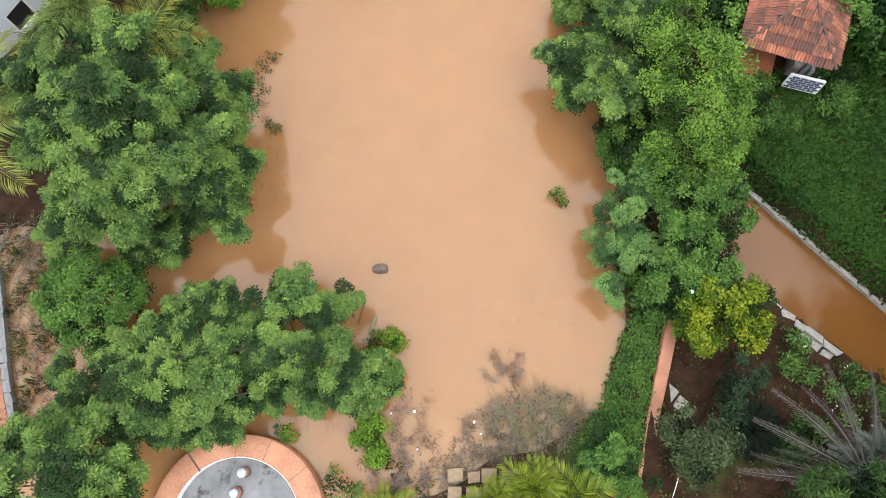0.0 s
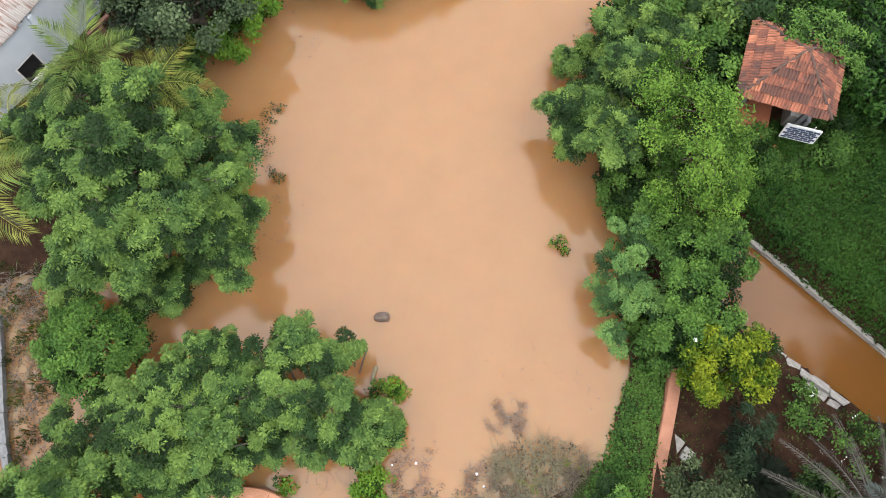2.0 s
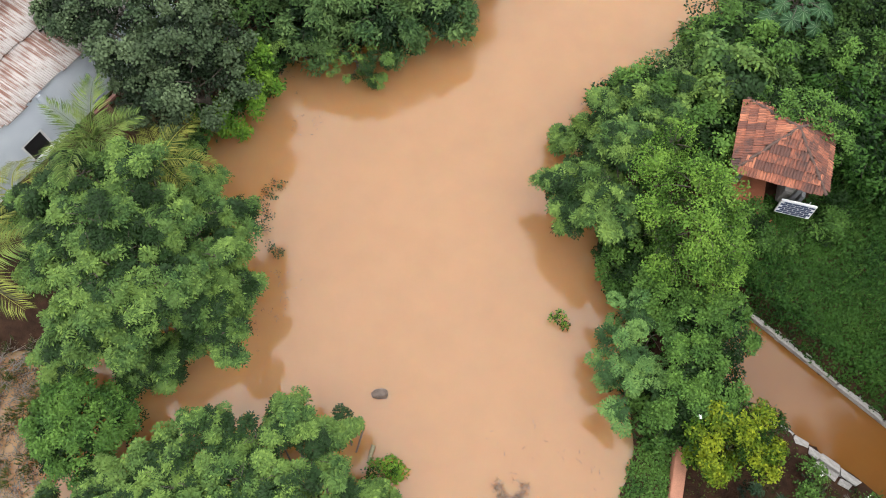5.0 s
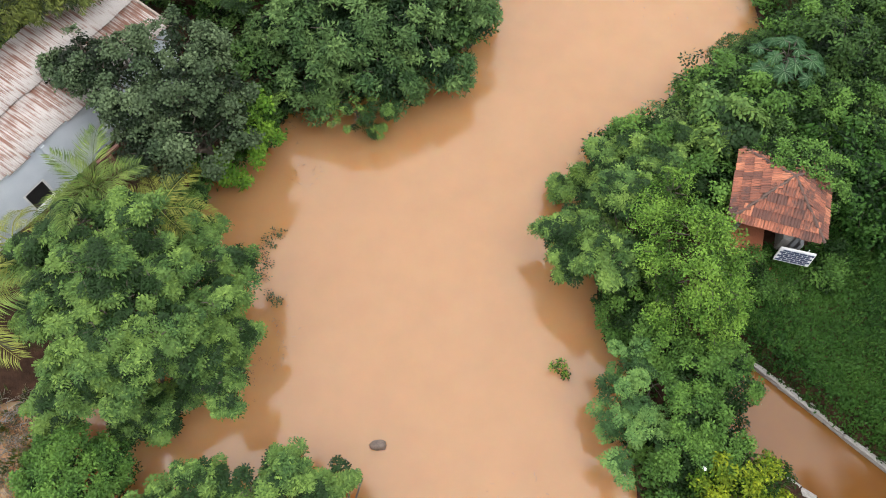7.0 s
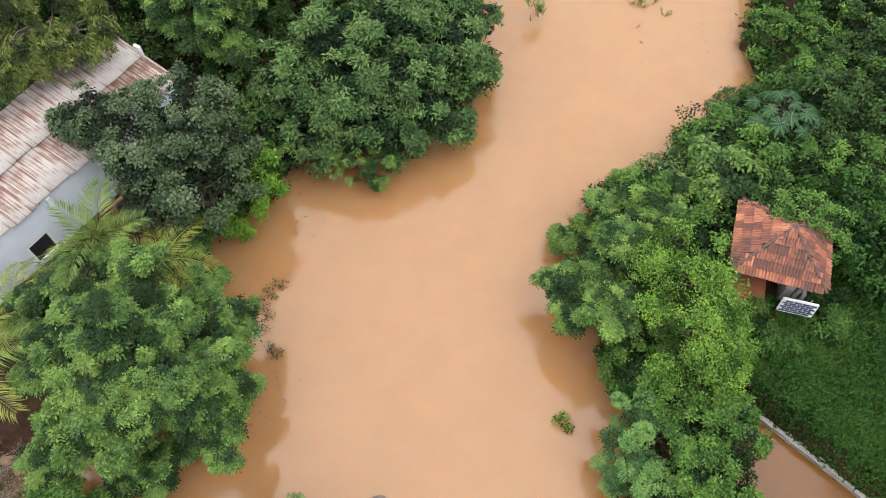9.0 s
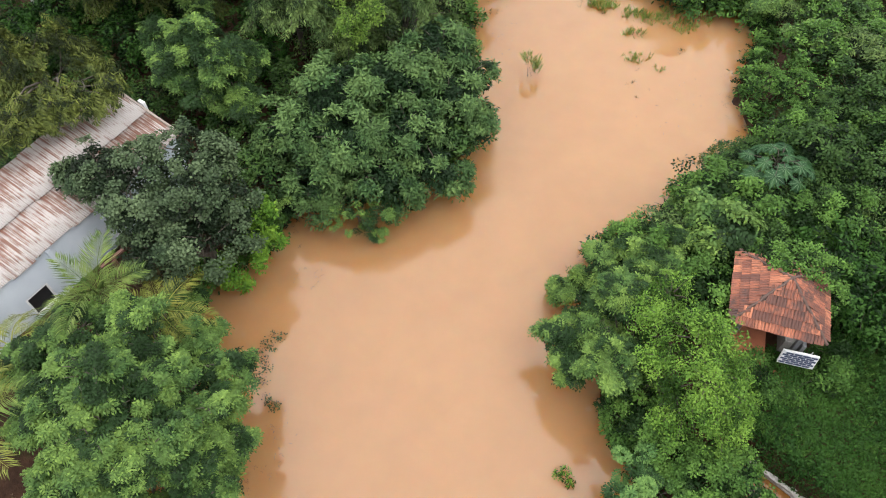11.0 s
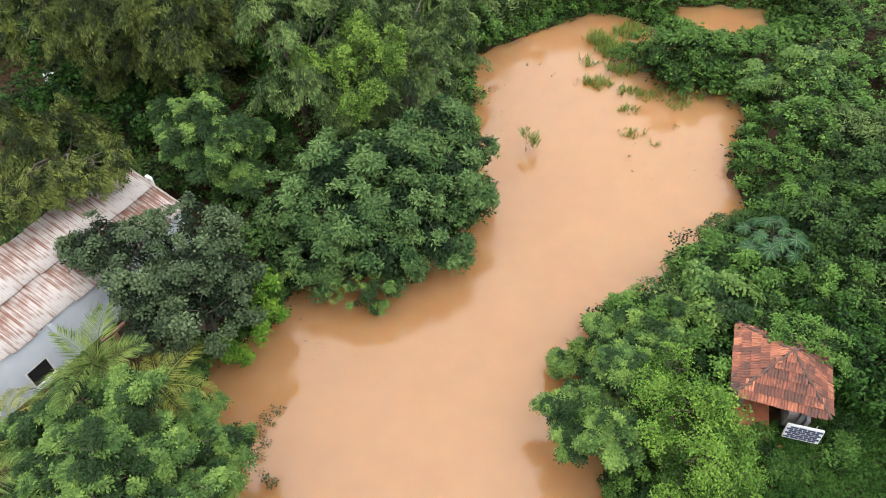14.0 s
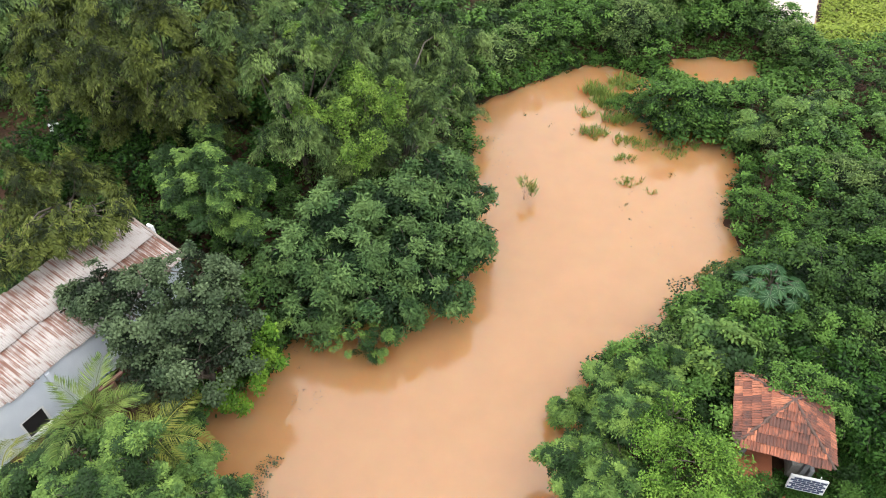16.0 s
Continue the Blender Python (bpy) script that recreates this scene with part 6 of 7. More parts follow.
tree("roof_creeper", CREEPER, T_SMALL, M_BUSH, "green creeper spilling over the tiled hut roof", "creeper", density=34, clump=0.22, spread=0.9, base=(11.9, 13.6), trunk_r=0.03, seed=28, ground=1.2, young=0.5)
FRONT = [(9.7, 9.9, 1.6, 0.45), (9.3, 10.0, 1.7, 0.5), (10.0, 9.7, 1.3, 0.4), (10.2, 9.3, 1.05, 0.35), (10.9, 9.25, 1.05, 0.35), (11.5, 9.2, 1.1, 0.4), (12.2, 9.6, 1.4, 0.5), (12.6, 10.4, 1.5, 0.6), (9.2, 10.3, 1.3, 0.5)]
tree("creeper_bush", FRONT, T_SMALL, M_BUSH, "low green creeper growing up in front of the hut", "bush", density=40, base=(10.9, 9.3), trunk_r=0.02, seed=29, ground=1.1)

# bushes under and between the trees on the house side, round a bare clearing
CLEARING = (-22.0, 29.6)
y = 17.5
while y < 47:
    x = -0.46 * y - 10.5
    while x < 1.5:
        px, py = x + rs.uniform(-0.6, 0.6), y + rs.uniform(-0.6, 0.6)
        x += 2.9 if y < 30 else 3.4
        if poly_distance(np.array([(px, py)]), POND)[0] < 0.5 or px < -0.46 * py - 10.5:
            continue
        hx, hy = (px + 9.83) * 0.527 + (py - 18.95) * 0.85, -(px + 9.83) * 0.85 + (py - 18.95) * 0.527
        if -12 < hx < 0.9 and -0.8 < hy < 4.2:
            continue
        if (px - CLEARING[0]) ** 2 + (py - CLEARING[1]) ** 2 < 5.5:
            continue
        # dark-leaved kind paints the shaded hollow below the tall crowns
        key = "shade_toned_bush" if px < -7 and 22.5 < py < 33 else rs.choices(["creeper_bush", "thicket_bush", "feather_bush"], (0.4, 0.4, 0.2))[0]
        plant(KINDS, key, px, py, rs.uniform(0, 360), rs.uniform(0.75, 1.1) * (1.15 if py < 29 else 1.75), None, "undergrowth bushes")
    y += 2.6 if y < 30 else 3.2

# woodland behind, then trees out of view beside the canal and garden
for px, py, key, s in ((-2.5, 31.5, "woodland_tree", 0.95), (-6.5, 33.0, "woodland_tree_dark", 1.0), (-10.5, 32.5, "woodland_tree_olive", 1.05), (-15.0, 32.5, "woodland_tree", 1.1),
                       (-18.6, 34.0, "woodland_tree_olive", 1.1), (-23.5, 34.5, "woodland_tree", 1.1), (0.0, 36.0, "woodland_tree_dark", 0.75), (14.6, 41.4, "woodland_tree", 0.75), (18.6, 41.6, "woodland_tree", 0.75), (16.6, 42.6, "woodland_tree", 0.7), (11.8, 42.5, "woodland_tree_dark", 0.45), (7.0, 43.5, "woodland_tree_dark", 0.6),
                       # first two are mirrored in the canal; last three, unseen, shade the garden
                       (20.5, 5.2, "woodland_tree_dark", 2.0), (20.0, -0.4, "woodland_tree_dark", 2.0), (19.6, -6.4, "woodland_tree_dark", 2.3), (14.0, -9.8, "woodland_tree_dark", 2.0), (12.5, -6.5, "woodland_tree_dark", 1.0)):
    plant(TALL, key, px, py, rs.uniform(0, 360), s, None, "woodland trees")

# hedge behind the head of the pond
for px, py in ((2.6, 35.6), (4.0, 37.2), (5.8, 38.4), (7.6, 39.6), (9.4, 39.4), (11.4, 39.0), (3.0, 39.0), (5.0, 40.4), (7.4, 41.6), (10.0, 41.4), (12.6, 40.2), (14.4, 40.4), (16.4, 40.6), (18.6, 40.6), (20.6, 39.4), (20.4, 36.6), (16.0, 41.2), (18.0, 41.4), (14.4, 41.0), (9.0, 44.0), (4.0, 43.0), (10.6, 38.3), (12.4, 38.7), (13.2, 39.6), (15.6, 39.9), (17.4, 39.8), (19.2, 39.4), (8.2, 38.9), (11.6, 39.9)):
    plant(KINDS, rs.choice(["creeper_bush", "creeper_bush", "feather_bush", "thicket_bush"]), px, py, rs.uniform(0, 360), rs.uniform(0.95, 1.3), None, "hedge bushes")

# bushes and grass islands at the head of the pond
for px, py, key, s in ((12.3, 31.3, "leafy_bush", 1.45), (10.9, 32.3, "leafy_bush", 0.75), (13.6, 31.4, "leafy_bush", 1.3), (14.5, 32.6, "creeper_bush", 1.0), (11.4, 33.3, "creeper_bush", 0.9), (9.4, 32.8, "creeper_bush", 0.45), (10.2, 33.2, "creeper_bush", 0.5),
                       (13.6, 32.8, "creeper_bush", 0.8), (11.8, 33.2, "creeper_bush", 0.7)):
    plant(KINDS, key, px, py, rs.uniform(0, 360), s, -0.1, "island bushes")
for px, py in ((11.6, 31.2), (12.3, 30.8), (13.2, 30.7), (14.1, 30.8), (12.8, 31.0), (11.9, 31.3), (14.6, 31.3), (13.6, 30.9)):
    plant(KINDS, "fringe_bush", px, py, rs.uniform(0, 360), rs.uniform(1.2, 1.7), -0.12, "island bushes")


# ---- low growth: stuff ----
def ground_cover(name, poly, per_m2, templates, mat, size, label, category, seed, up=0.7, lift=0.0, relief=0.0, keep_out=None):
    rng = np.random.default_rng(seed)
    A = np.array(poly, float)
    lo, hi = A.min(0), A.max(0)
    n = int(per_m2 * (hi - lo).prod())
    P = rng.uniform(lo, hi, (n, 2))
    P = P[poly_distance(P, poly) < 0.0]
    if keep_out is not None:
        P = P[keep_out(P)]
    z = ground_z(P) + lift + relief * np.maximum(0, bumps(P, 0.9, seed)) + rng.uniform(-0.02, 0.06, len(P))
    nrm = np.tile([[0.0, 0, 1.0]], (len(P), 1)) + 0.35 * rng.normal(size=(len(P), 3))
    v, f, _ = scatter(templates, np.column_stack([P, z]), unit(nrm), size, rng, up)
    return tagged(new(name, mesh_arrays(name, v, f, mat)), label, category, "", "stuff")


SLOPE = [(8.7, 8.4), (9.7, 7.55), (11.1, 6.2), (12.45, 4.86), (13.85, 3.52), (15.6, 1.9), (16.2, 5.0), (15.8, 12.0), (13.0, 14.0), (12.0, 10.6), (9.0, 11.0), (8.4, 9.5)]
ground_cover("ground_cover", SLOPE, 300, T_TINY, M_COVER, (0.8, 1.2), "low dense green ground cover on the slope", "ground cover", 31, 0.6, 0.02, 0.14)
ground_cover("slope_grass", SLOPE, 34, T_GRASS, M_BUSH, (0.3, 0.6), "thin grass strands among the ground cover", "grass", 41, 0.5, 0.05, 0.14)
STRIP = [(6.05, 3.3), (6.7, 2.9), (6.38, 1.6), (5.98, 0.2), (5.54, -1.9), (3.9, -1.9), (4.3, -0.3), (5.0, 0.9), (5.6, 2.4)]
ground_cover("ground_cover", STRIP, 330, T_TINY, M_BUSH, (0.75, 1.15), "bright green ground cover between water and coping wall", "ground cover", 32, 0.6, 0.02, 0.08)
FIELD = [(24.0, 38.0), (27.0, 36.0), (32.0, 38.5), (37.0, 51.0), (28.4, 53.0), (26.4, 46.6), (24.6, 42.4), (23.4, 41.4), (22.8, 39.2)]
ground_cover("field_grass", FIELD, 62, T_MID, M_WEED, (1.3, 2.0), "tall yellow-green field grass", "grass", 33, 0.75, 0.0)
UNDER = [(-26, 17), (-14, 12), (-9, 18.8), (-5.8, 18.4), (1.0, 22.5), (1.0, 34), (-28, 34)]
ground_cover("undergrowth", UNDER, 8, T_BROAD, M_COVER, (1.2, 2.0), "dark low undergrowth below the trees", "undergrowth", 34, 0.6, 0.0, 0.2, lambda P: np.hypot(P[:, 0] - CLEARING[0], P[:, 1] - CLEARING[1]) > 1.8)
GARDEN = [(6.6, 2.6), (9.4, 3.6), (13.0, 0.9), (13.5, -3.5), (5.9, -3.5)]
ground_cover("garden_weeds", GARDEN, 9, T_SMALL, M_OLIVE, (0.6, 1.2), "sparse weeds on the garden soil", "weeds", 35, 0.6)
BANK = [(4.5, 6.0), (6.0, 3.0), (7.2, 2.8), (9.8, 4.2), (9.4, 7.8), (8.6, 12.5), (14.0, 16.0), (20.0, 26.0), (20.0, 33.0), (14.0, 31.0), (12.0, 22.0), (5.0, 16.0)]
ground_cover("bank_cover", BANK, 14, T_BROAD, M_COVER, (1.0, 1.7), "creeping green cover on the bank", "ground cover", 36, 0.6, 0.0, 0.15, lambda P: ground_z(P) > 0.1)
HEADLAND = [(1.2, 33.8), (4.8, 35.7), (8.6, 38.1), (10.4, 35.1), (15.0, 31.7), (20.5, 33.5), (23.0, 37.5), (22.6, 40.8), (20.0, 42.4), (8.0, 45.5), (0.5, 43.0)]
ground_cover("bank_cover", HEADLAND, 34, T_BROAD, M_BUSH, (1.3, 2.1), "creeping green cover behind the pond", "ground cover", 39, 0.6, 0.0, 0.4, lambda P: ground_z(P) > 0.022)
SEDGE = [(8.21, 30.86, 0.8, 0.6, 1.0), (7.89, 32.84, 0.6, 0.4, 1.0), (9.63, 30.2, 0.7, 0.5, 0.9), (9.35, 28.63, 0.5, 0.35, 0.8), (10.72, 29.76, 0.8, 0.45, 0.8), (12.04, 29.18, 0.8, 0.5, 0.8), (13.08, 29.65, 0.4, 0.35, 0.8), (9.18, 26.89, 0.7, 0.4, 0.7), (10.13, 26.16, 0.4, 0.3, 0.6), (9.52, 33.93, 1.0, 0.7, 1.5), (8.84, 35.08, 0.8, 0.6, 1.5), (10.61, 35.65, 0.8, 0.6, 1.6), (11.57, 30.34, 0.6, 0.4, 0.8), (9.68, 32.13, 0.9, 0.5, 1.3)]
for k, (x, y, rx, ry, h) in enumerate(SEDGE):
    oval = [(x + rx * math.cos(a) * (1 + 0.2 * math.sin(3 * a + k)), y + ry * math.sin(a)) for a in np.linspace(0, 2 * math.pi, 12, endpoint=False)]
    ground_cover("water_grass", oval, 40, T_GRASS, M_SEDGE, (0.55 * h, 1.2 * h), "wispy green grass tufts standing in shallow water", "grass", 370 + k, 0.85, 0.44, 0.0, lambda P: bumps(P, 0.8, 12) > -0.5)
for k, (x, y, r) in enumerate(((4.9, 32.5, 0.5), (6.0, 31.7, 0.4), (2.4, 30.2, 0.4), (7.1, 31.0, 0.5), (8.7, 25.0, 0.4), (11.5, 27.3, 0.4), (8.9, 24.2, 0.3))):
    oval = [(x + r * math.cos(a), y + 0.6 * r * math.sin(a)) for a in np.linspace(0, 2 * math.pi, 10, endpoint=False)]
    ground_cover("water_weeds", oval, 40, T_GRASS, M_OLIVE_DARK, (0.2, 0.5), "thin brownish weeds poking out of the water", "weeds", 390 + k, 0.7, 0.46, 0.0, lambda P: bumps(P, 0.6, 15) > 0.0)
MUD = [(-13.7, -0.6), (-11.9, -0.6), (-11.4, 2.0), (-11.6, 6.2), (-14.6, 6.2)]
ground_cover("mud_weeds", MUD, 60, T_GRASS, M_OLIVE, (0.35, 0.8), "thin dull weeds standing in shallow mud", "weeds", 40, 0.7, 0.06, 0.0, lambda P: bumps(P, 1.1, 17) > -0.05)


# ---- small plants and drift in the pond ----
def water_plant(x, y, size, templates, mat, label, seed, n=14, h=0.5):
    lobes = [(x, y, h * 0.7, size), (x + 0.1, y - 0.15, h * 0.4, size * 0.8)]
    return tree("water_plant", lobes, templates, mat, label, "plant", 20, (0.7, 1.1), 0.3, (x, y), 0.015, 0.6, seed, None, -0.2, "", -0.3, 4, 0.14, 3.0)


water_plant(3.75, 7.05, 0.17, T_SMALL, M_BRIGHT, "small green plant standing alone in the water", 61, h=0.3)
tree("water_plant", [(4.05, 25.7, 0.55, 0.28), (4.1, 25.6, 0.25, 0.24), (3.98, 25.75, 0.85, 0.2)], T_GRASS, M_SEDGE, "pale green upright plant standing alone in water", "plant", density=16, size=(0.7, 1.15), inner=0, base=(4.05, 25.7), trunk_r=0.015, up=0.85, seed=62, low=-0.2, ground=-0.3, clump=0.14, spread=2.0)
for k, (x, y, sz) in enumerate(((-6.1, 11.7, 0.13), (-5.9, 12.0, 0.08), (-6.2, 10.9, 0.12), (-5.7, 9.5, 0.08), (-6.2, 10.3, 0.1), (-6.3, 11.3, 0.1))):
    tree("water_plant", [(x, y, 0.1, sz), (x + 0.2, y - 0.15, 0.06, sz * 0.7)], T_TINY, M_OLIVE_DARK, "dark twiggy weed tips showing above the water", "plant", 3.0, (0.7, 1.0), 0, (x, y), 0.02, 0.6, 400 + k, None, -0.1, "weed tips in the water", -0.25, 5, 0.14, 0.5)

M_DRIFT = plain_mat("wet_driftwood", (0.05, 0.035, 0.025), (0.14, 0.1, 0.08), 9.0, 0.6, 0.006)
M_STRAW = plain_mat("bleached_reed", (0.1, 0.09, 0.05), (0.27, 0.24, 0.145), 9.0, 0.8, 0.004)


def stick(name, pts, r0, r1, mat, label, category="driftwood", group=""):
    o = pts[0]
    root_pts = [(p[0] - o[0], p[1] - o[1], p[2] - o[2]) for p in pts]
    v, f = tubes([(root_pts, np.linspace(r0, r1, len(pts)))], 7)
    ob = new(name, mesh_arrays(name, v, f, mat))
    ob.matrix_world = pose(*o)
    return tagged(ob, label, category, group)


# half-sunk stump
stump = thing("stump", (-1.9, 4.6, 0), "dark half-sunk tree stump in the water", "stump")
bm = bmesh.new()
bmesh.ops.create_icosphere(bm, subdivisions=3, radius=0.24)
for v in bm.verts:
    k = noise.noise(v.co * 6.0)
    v.co = Vector((v.co.x * 1.15, v.co.y * 0.62, v.co.z * 0.55)) * (1 + 0.35 * k)
part("wood", bm, M_DRIFT, stump, "", True)
stick("pole", [(-2.62, 2.75, -0.1), (-2.45, 3.2, 0.25), (-2.33, 3.55, 0.4)], 0.035, 0.025, M_DRIFT, "dark wooden pole leaning out of the water", "pole")
stick("pole", [(-2.72, 3.0, -0.1), (-2.76, 3.3, 0.3)], 0.035, 0.025, M_DRIFT, "short dark pole leaning out of the water", "pole")
stick("log", [(-2.2, 2.55, 0.0), (-2.13, 2.8, 0.1), (-2.06, 3.05, 0.12)], 0.06, 0.07, M_STRAW, "pale broken log at the shoal", "log")
stick("white_pole", [(6.62, -2.5, 0.3), (6.66, -1.9, 0.9), (6.7, -1.4, 1.3)], 0.013, 0.012, M_WHITE, "thin white pole in the garden", "pole")
ball = thing("white_ball", (7.05, 3.5, 2.35), "white ball caught in the bush", "ball")
bm = bmesh.new()
bmesh.ops.create_icosphere(bm, subdivisions=3, radius=0.07)
part("shell", bm, M_WHITE, ball, "", True)


def drift(name, cx, cy, rx, ry, count, length, radius, mat, label, seed, z=0.02, height=0.15, category="debris"):
    """A matted raft of thin stalks lying on the water."""
    r = np.random.default_rng(seed)
    paths = []
    for k in range(2 * count):
        a, q = r.uniform(0, 2 * np.pi), 1.25 * r.random() ** 0.6
        x, y = cx + rx * q * math.cos(a), cy + ry * q * math.sin(a)
        if bumps(np.array([(x, y)]), 0.8, 4)[0] < 0.1:
            continue
        h = r.uniform(0, 2 * np.pi)
        l = length * r.uniform(0.4, 1.2)
        z0 = z + height * max(0.05, 1 - q) * r.random()
        b = r.uniform(-0.2, 0.2)
        p = [(x, y, z0), (x + l / 2 * math.cos(h), y + l / 2 * math.sin(h), z0 + r.uniform(0, 0.06)), (x + l / 2 * math.cos(h) + l / 2 * math.cos(h + b), y + l / 2 * math.sin(h) + l / 2 * math.sin(h + b), z0 + r.uniform(-0.05, 0.05))]
        paths.append((p, (radius, radius * 0.8, radius * 0.3)))
    v, f = tubes(paths, 3)
    return tagged(new(name, mesh_arrays(name, v, f, mat)), label, category, "", "stuff")


drift("reed_drift", 2.85, 0.05, 1.2, 0.7, 850, 0.62, 0.007, M_STRAW, "matted bleached reeds washed on the shoal", 71, 0.03, 0.25)
drift("twig_drift", 1.6, -0.55, 1.0, 0.7, 700, 0.28, 0.0045, M_DRIFT, "dark twigs and litter washed on the mud", 72, 0.0, 0.12)
drift("twig_drift", 3.9, -0.25, 0.7, 0.6, 360, 0.4, 0.006, M_DRIFT, "dark twigs at the foot of the green slope", 73, 0.02, 0.15)
drift("twig_drift", 1.95, 1.55, 0.6, 0.45, 420, 0.2, 0.0045, M_TWIG, "grey twigs floating on the water", 74, 0.0, 0.04)
drift("twig_drift", -1.0, -0.3, 0.75, 0.8, 260, 0.3, 0.0055, M_DRIFT, "dark twigs caught in the shallows", 75, 0.0, 0.08)
drift("twig_drift", -1.0, -1.6, 1.1, 0.5, 500, 0.28, 0.0055, M_TWIG, "dry litter along the edge of the pavers", 76, 0.05, 0.15)
drift("twig_drift", -3.6, 0.0, 0.9, 0.5, 70, 0.4, 0.0035, M_DRIFT, "twigs showing through shallow water", 77, 0.0, 0.05)
drift("twig_drift", -12.3, 2.4, 0.7, 2.2, 260, 0.3, 0.009, M_TWIG, "dry stalks in the flooded garden strip", 78, 0.0, 0.12)
drift("twig_drift", -13.3, 5.4, 1.2, 0.9, 260, 0.35, 0.01, M_TWIG, "dry stalks beside the flooded garden", 79, 0.1, 0.2)
for k, (cx, cy, rx, ry, n) in enumerate(((-5.3, 8.6, 0.5, 0.8, 46), (-5.2, 7.2, 0.35, 0.5, 24), (-5.0, 14.6, 0.5, 0.5, 40), (2.4, 3.0, 1.0, 0.7, 40), (4.2, 2.3, 0.8, 0.5, 26), (10.0, 24.0, 1.6, 2.4, 60), (3.0, 29.0, 0.6, 1.6, 40))):
    drift("leaf_drift", cx, cy, rx, ry, n // 2, 0.13, 0.009, M_DRIFT, "dark leaf litter floating on the water", 90 + k, 0.0, 0.02)


# ---- matted litter under the stalks ----
def litter(cx, cy, rx, ry, count, mat, size, label, seed, low=0.0):
    rng = np.random.default_rng(seed)
    a, q = rng.uniform(0, 2 * np.pi, count), 1.2 * rng.random(count) ** 0.6
    P = np.column_stack([cx + rx * q * np.cos(a), cy + ry * q * np.sin(a)])
    P = P[bumps(P, 0.8, 4) > low]
    z = np.maximum(ground_z(P), 0.0) + rng.uniform(0.004, 0.05, len(P))
    v, f, _ = scatter(T_LITTER, np.column_stack([P, z]), np.tile([[0.0, 0, 1.0]], (len(P), 1)), size, rng, 0.9)
    return tagged(new("leaf_litter", mesh_arrays("leaf_litter", v, f, mat)), label, "litter", "", "stuff")


T_LITTER = variants(tuft_broad, leaves=9, length=0.13, width=0.028, spread=0.14, up=0.25, mess=1.5)
M_MATTED = leaf_mat("matted_dead_leaf", (0.04, 0.029, 0.02), (0.105, 0.08, 0.056), (0.22, 0.175, 0.12), 0.2, 2.0, 0.8, 0.05)
M_MUDDY = leaf_mat("mud_coated_leaf", (0.08, 0.05, 0.035), (0.14, 0.09, 0.06), (0.2, 0.14, 0.095), 0.2, 2.0, 0.8, 0.05)
litter(2.85, 0.05, 1.25, 0.75, 420, M_MATTED, (0.6, 1.2), "matted dead reeds and leaves on the shoal", 301, -0.25)
litter(1.7, -0.5, 1.1, 0.7, 360, M_MATTED, (0.5, 1.0), "dark leaf litter washed on the mud", 302, -0.2)
litter(1.95, 1.55, 0.65, 0.5, 170, M_MUDDY, (0.5, 0.9), "mud-coated leaves floating on the water", 303, 0.0)
litter(3.9, -0.3, 0.7, 0.7, 160, M_MATTED, (0.5, 1.0), "dead leaves at the foot of the green slope", 304, -0.2)
litter(-0.9, -1.2, 1.3, 0.8, 300, M_MATTED, (0.5, 1.0), "dead leaves along the edge of the pavers", 305, -0.1)
litter(-1.0, 0.0, 0.8, 1.0, 130, M_MUDDY, (0.4, 0.9), "muddy leaves in the shallows", 306, 0.0)
litter(-12.6, 3.0, 1.1, 2.8, 1150, M_MATTED, (0.5, 1.1), "muddy stalks in the flooded garden strip", 307, -0.3)
litter(-12.9, 5.2, 1.3, 1.0, 480, M_MATTED, (0.5, 1.1), "dead stalks beside the flooded garden", 308, -0.4)
litter(2.2, -1.25, 1.9, 0.4, 330, M_MATTED, (0.5, 1.1), "dead leaves and reeds along the earth bank", 310, -0.6)
litter(0.2, -2.2, 1.6, 0.7, 300, M_MATTED, (0.4, 0.8), "dead leaves between the stone pavers", 311, -0.4)
litter(-11.9, -0.2, 0.8, 1.2, 200, M_MUDDY, (0.5, 1.0), "muddy leaves beside the kerb", 309, 0.0)
for k, (cx, cy, rx, ry, n) in enumerate(((5.0, 13.0, 0.4, 2.4, 60), (8.6, 17.0, 0.9, 0.6, 40), (13.0, 23.5, 0.4, 2.2, 50), (14.9, 29.0, 0.5, 1.6, 40), (-5.8, 16.6, 0.7, 1.0, 40), (2.2, 31.5, 0.5, 1.6, 36), (-6.0, 8.0, 0.5, 1.8, 40))):
    litter(cx, cy, rx, ry, n, M_MUDDY, (0.3, 0.7), "scraps of leaf floating near the bank", 320 + k, 0.1)


# papaya with palmate leaves on long stalks
M_PAPAYA = leaf_mat("papaya_leaf", (0.01, 0.031, 0.013), (0.022, 0.056, 0.023), (0.048, 0.106, 0.036), 0.12, 1.4)
M_RIB = plain_mat("pale_leaf_rib", (0.07, 0.125, 0.055), (0.12, 0.19, 0.09), 8.0, 0.6, 0.0)
M_RUSSET = leaf_mat("russet_leaf", (0.03, 0.028, 0.014), (0.075, 0.07, 0.03), (0.16, 0.12, 0.06), 0.15, 1.5)
PAPAYA = (12.05, 17.25, gz(12.05, 17.25))
M_PALEWOOD = plain_mat("bleached_wood", (0.3, 0.28, 0.25), (0.5, 0.47, 0.42), 9.0, 0.85, 0.004)
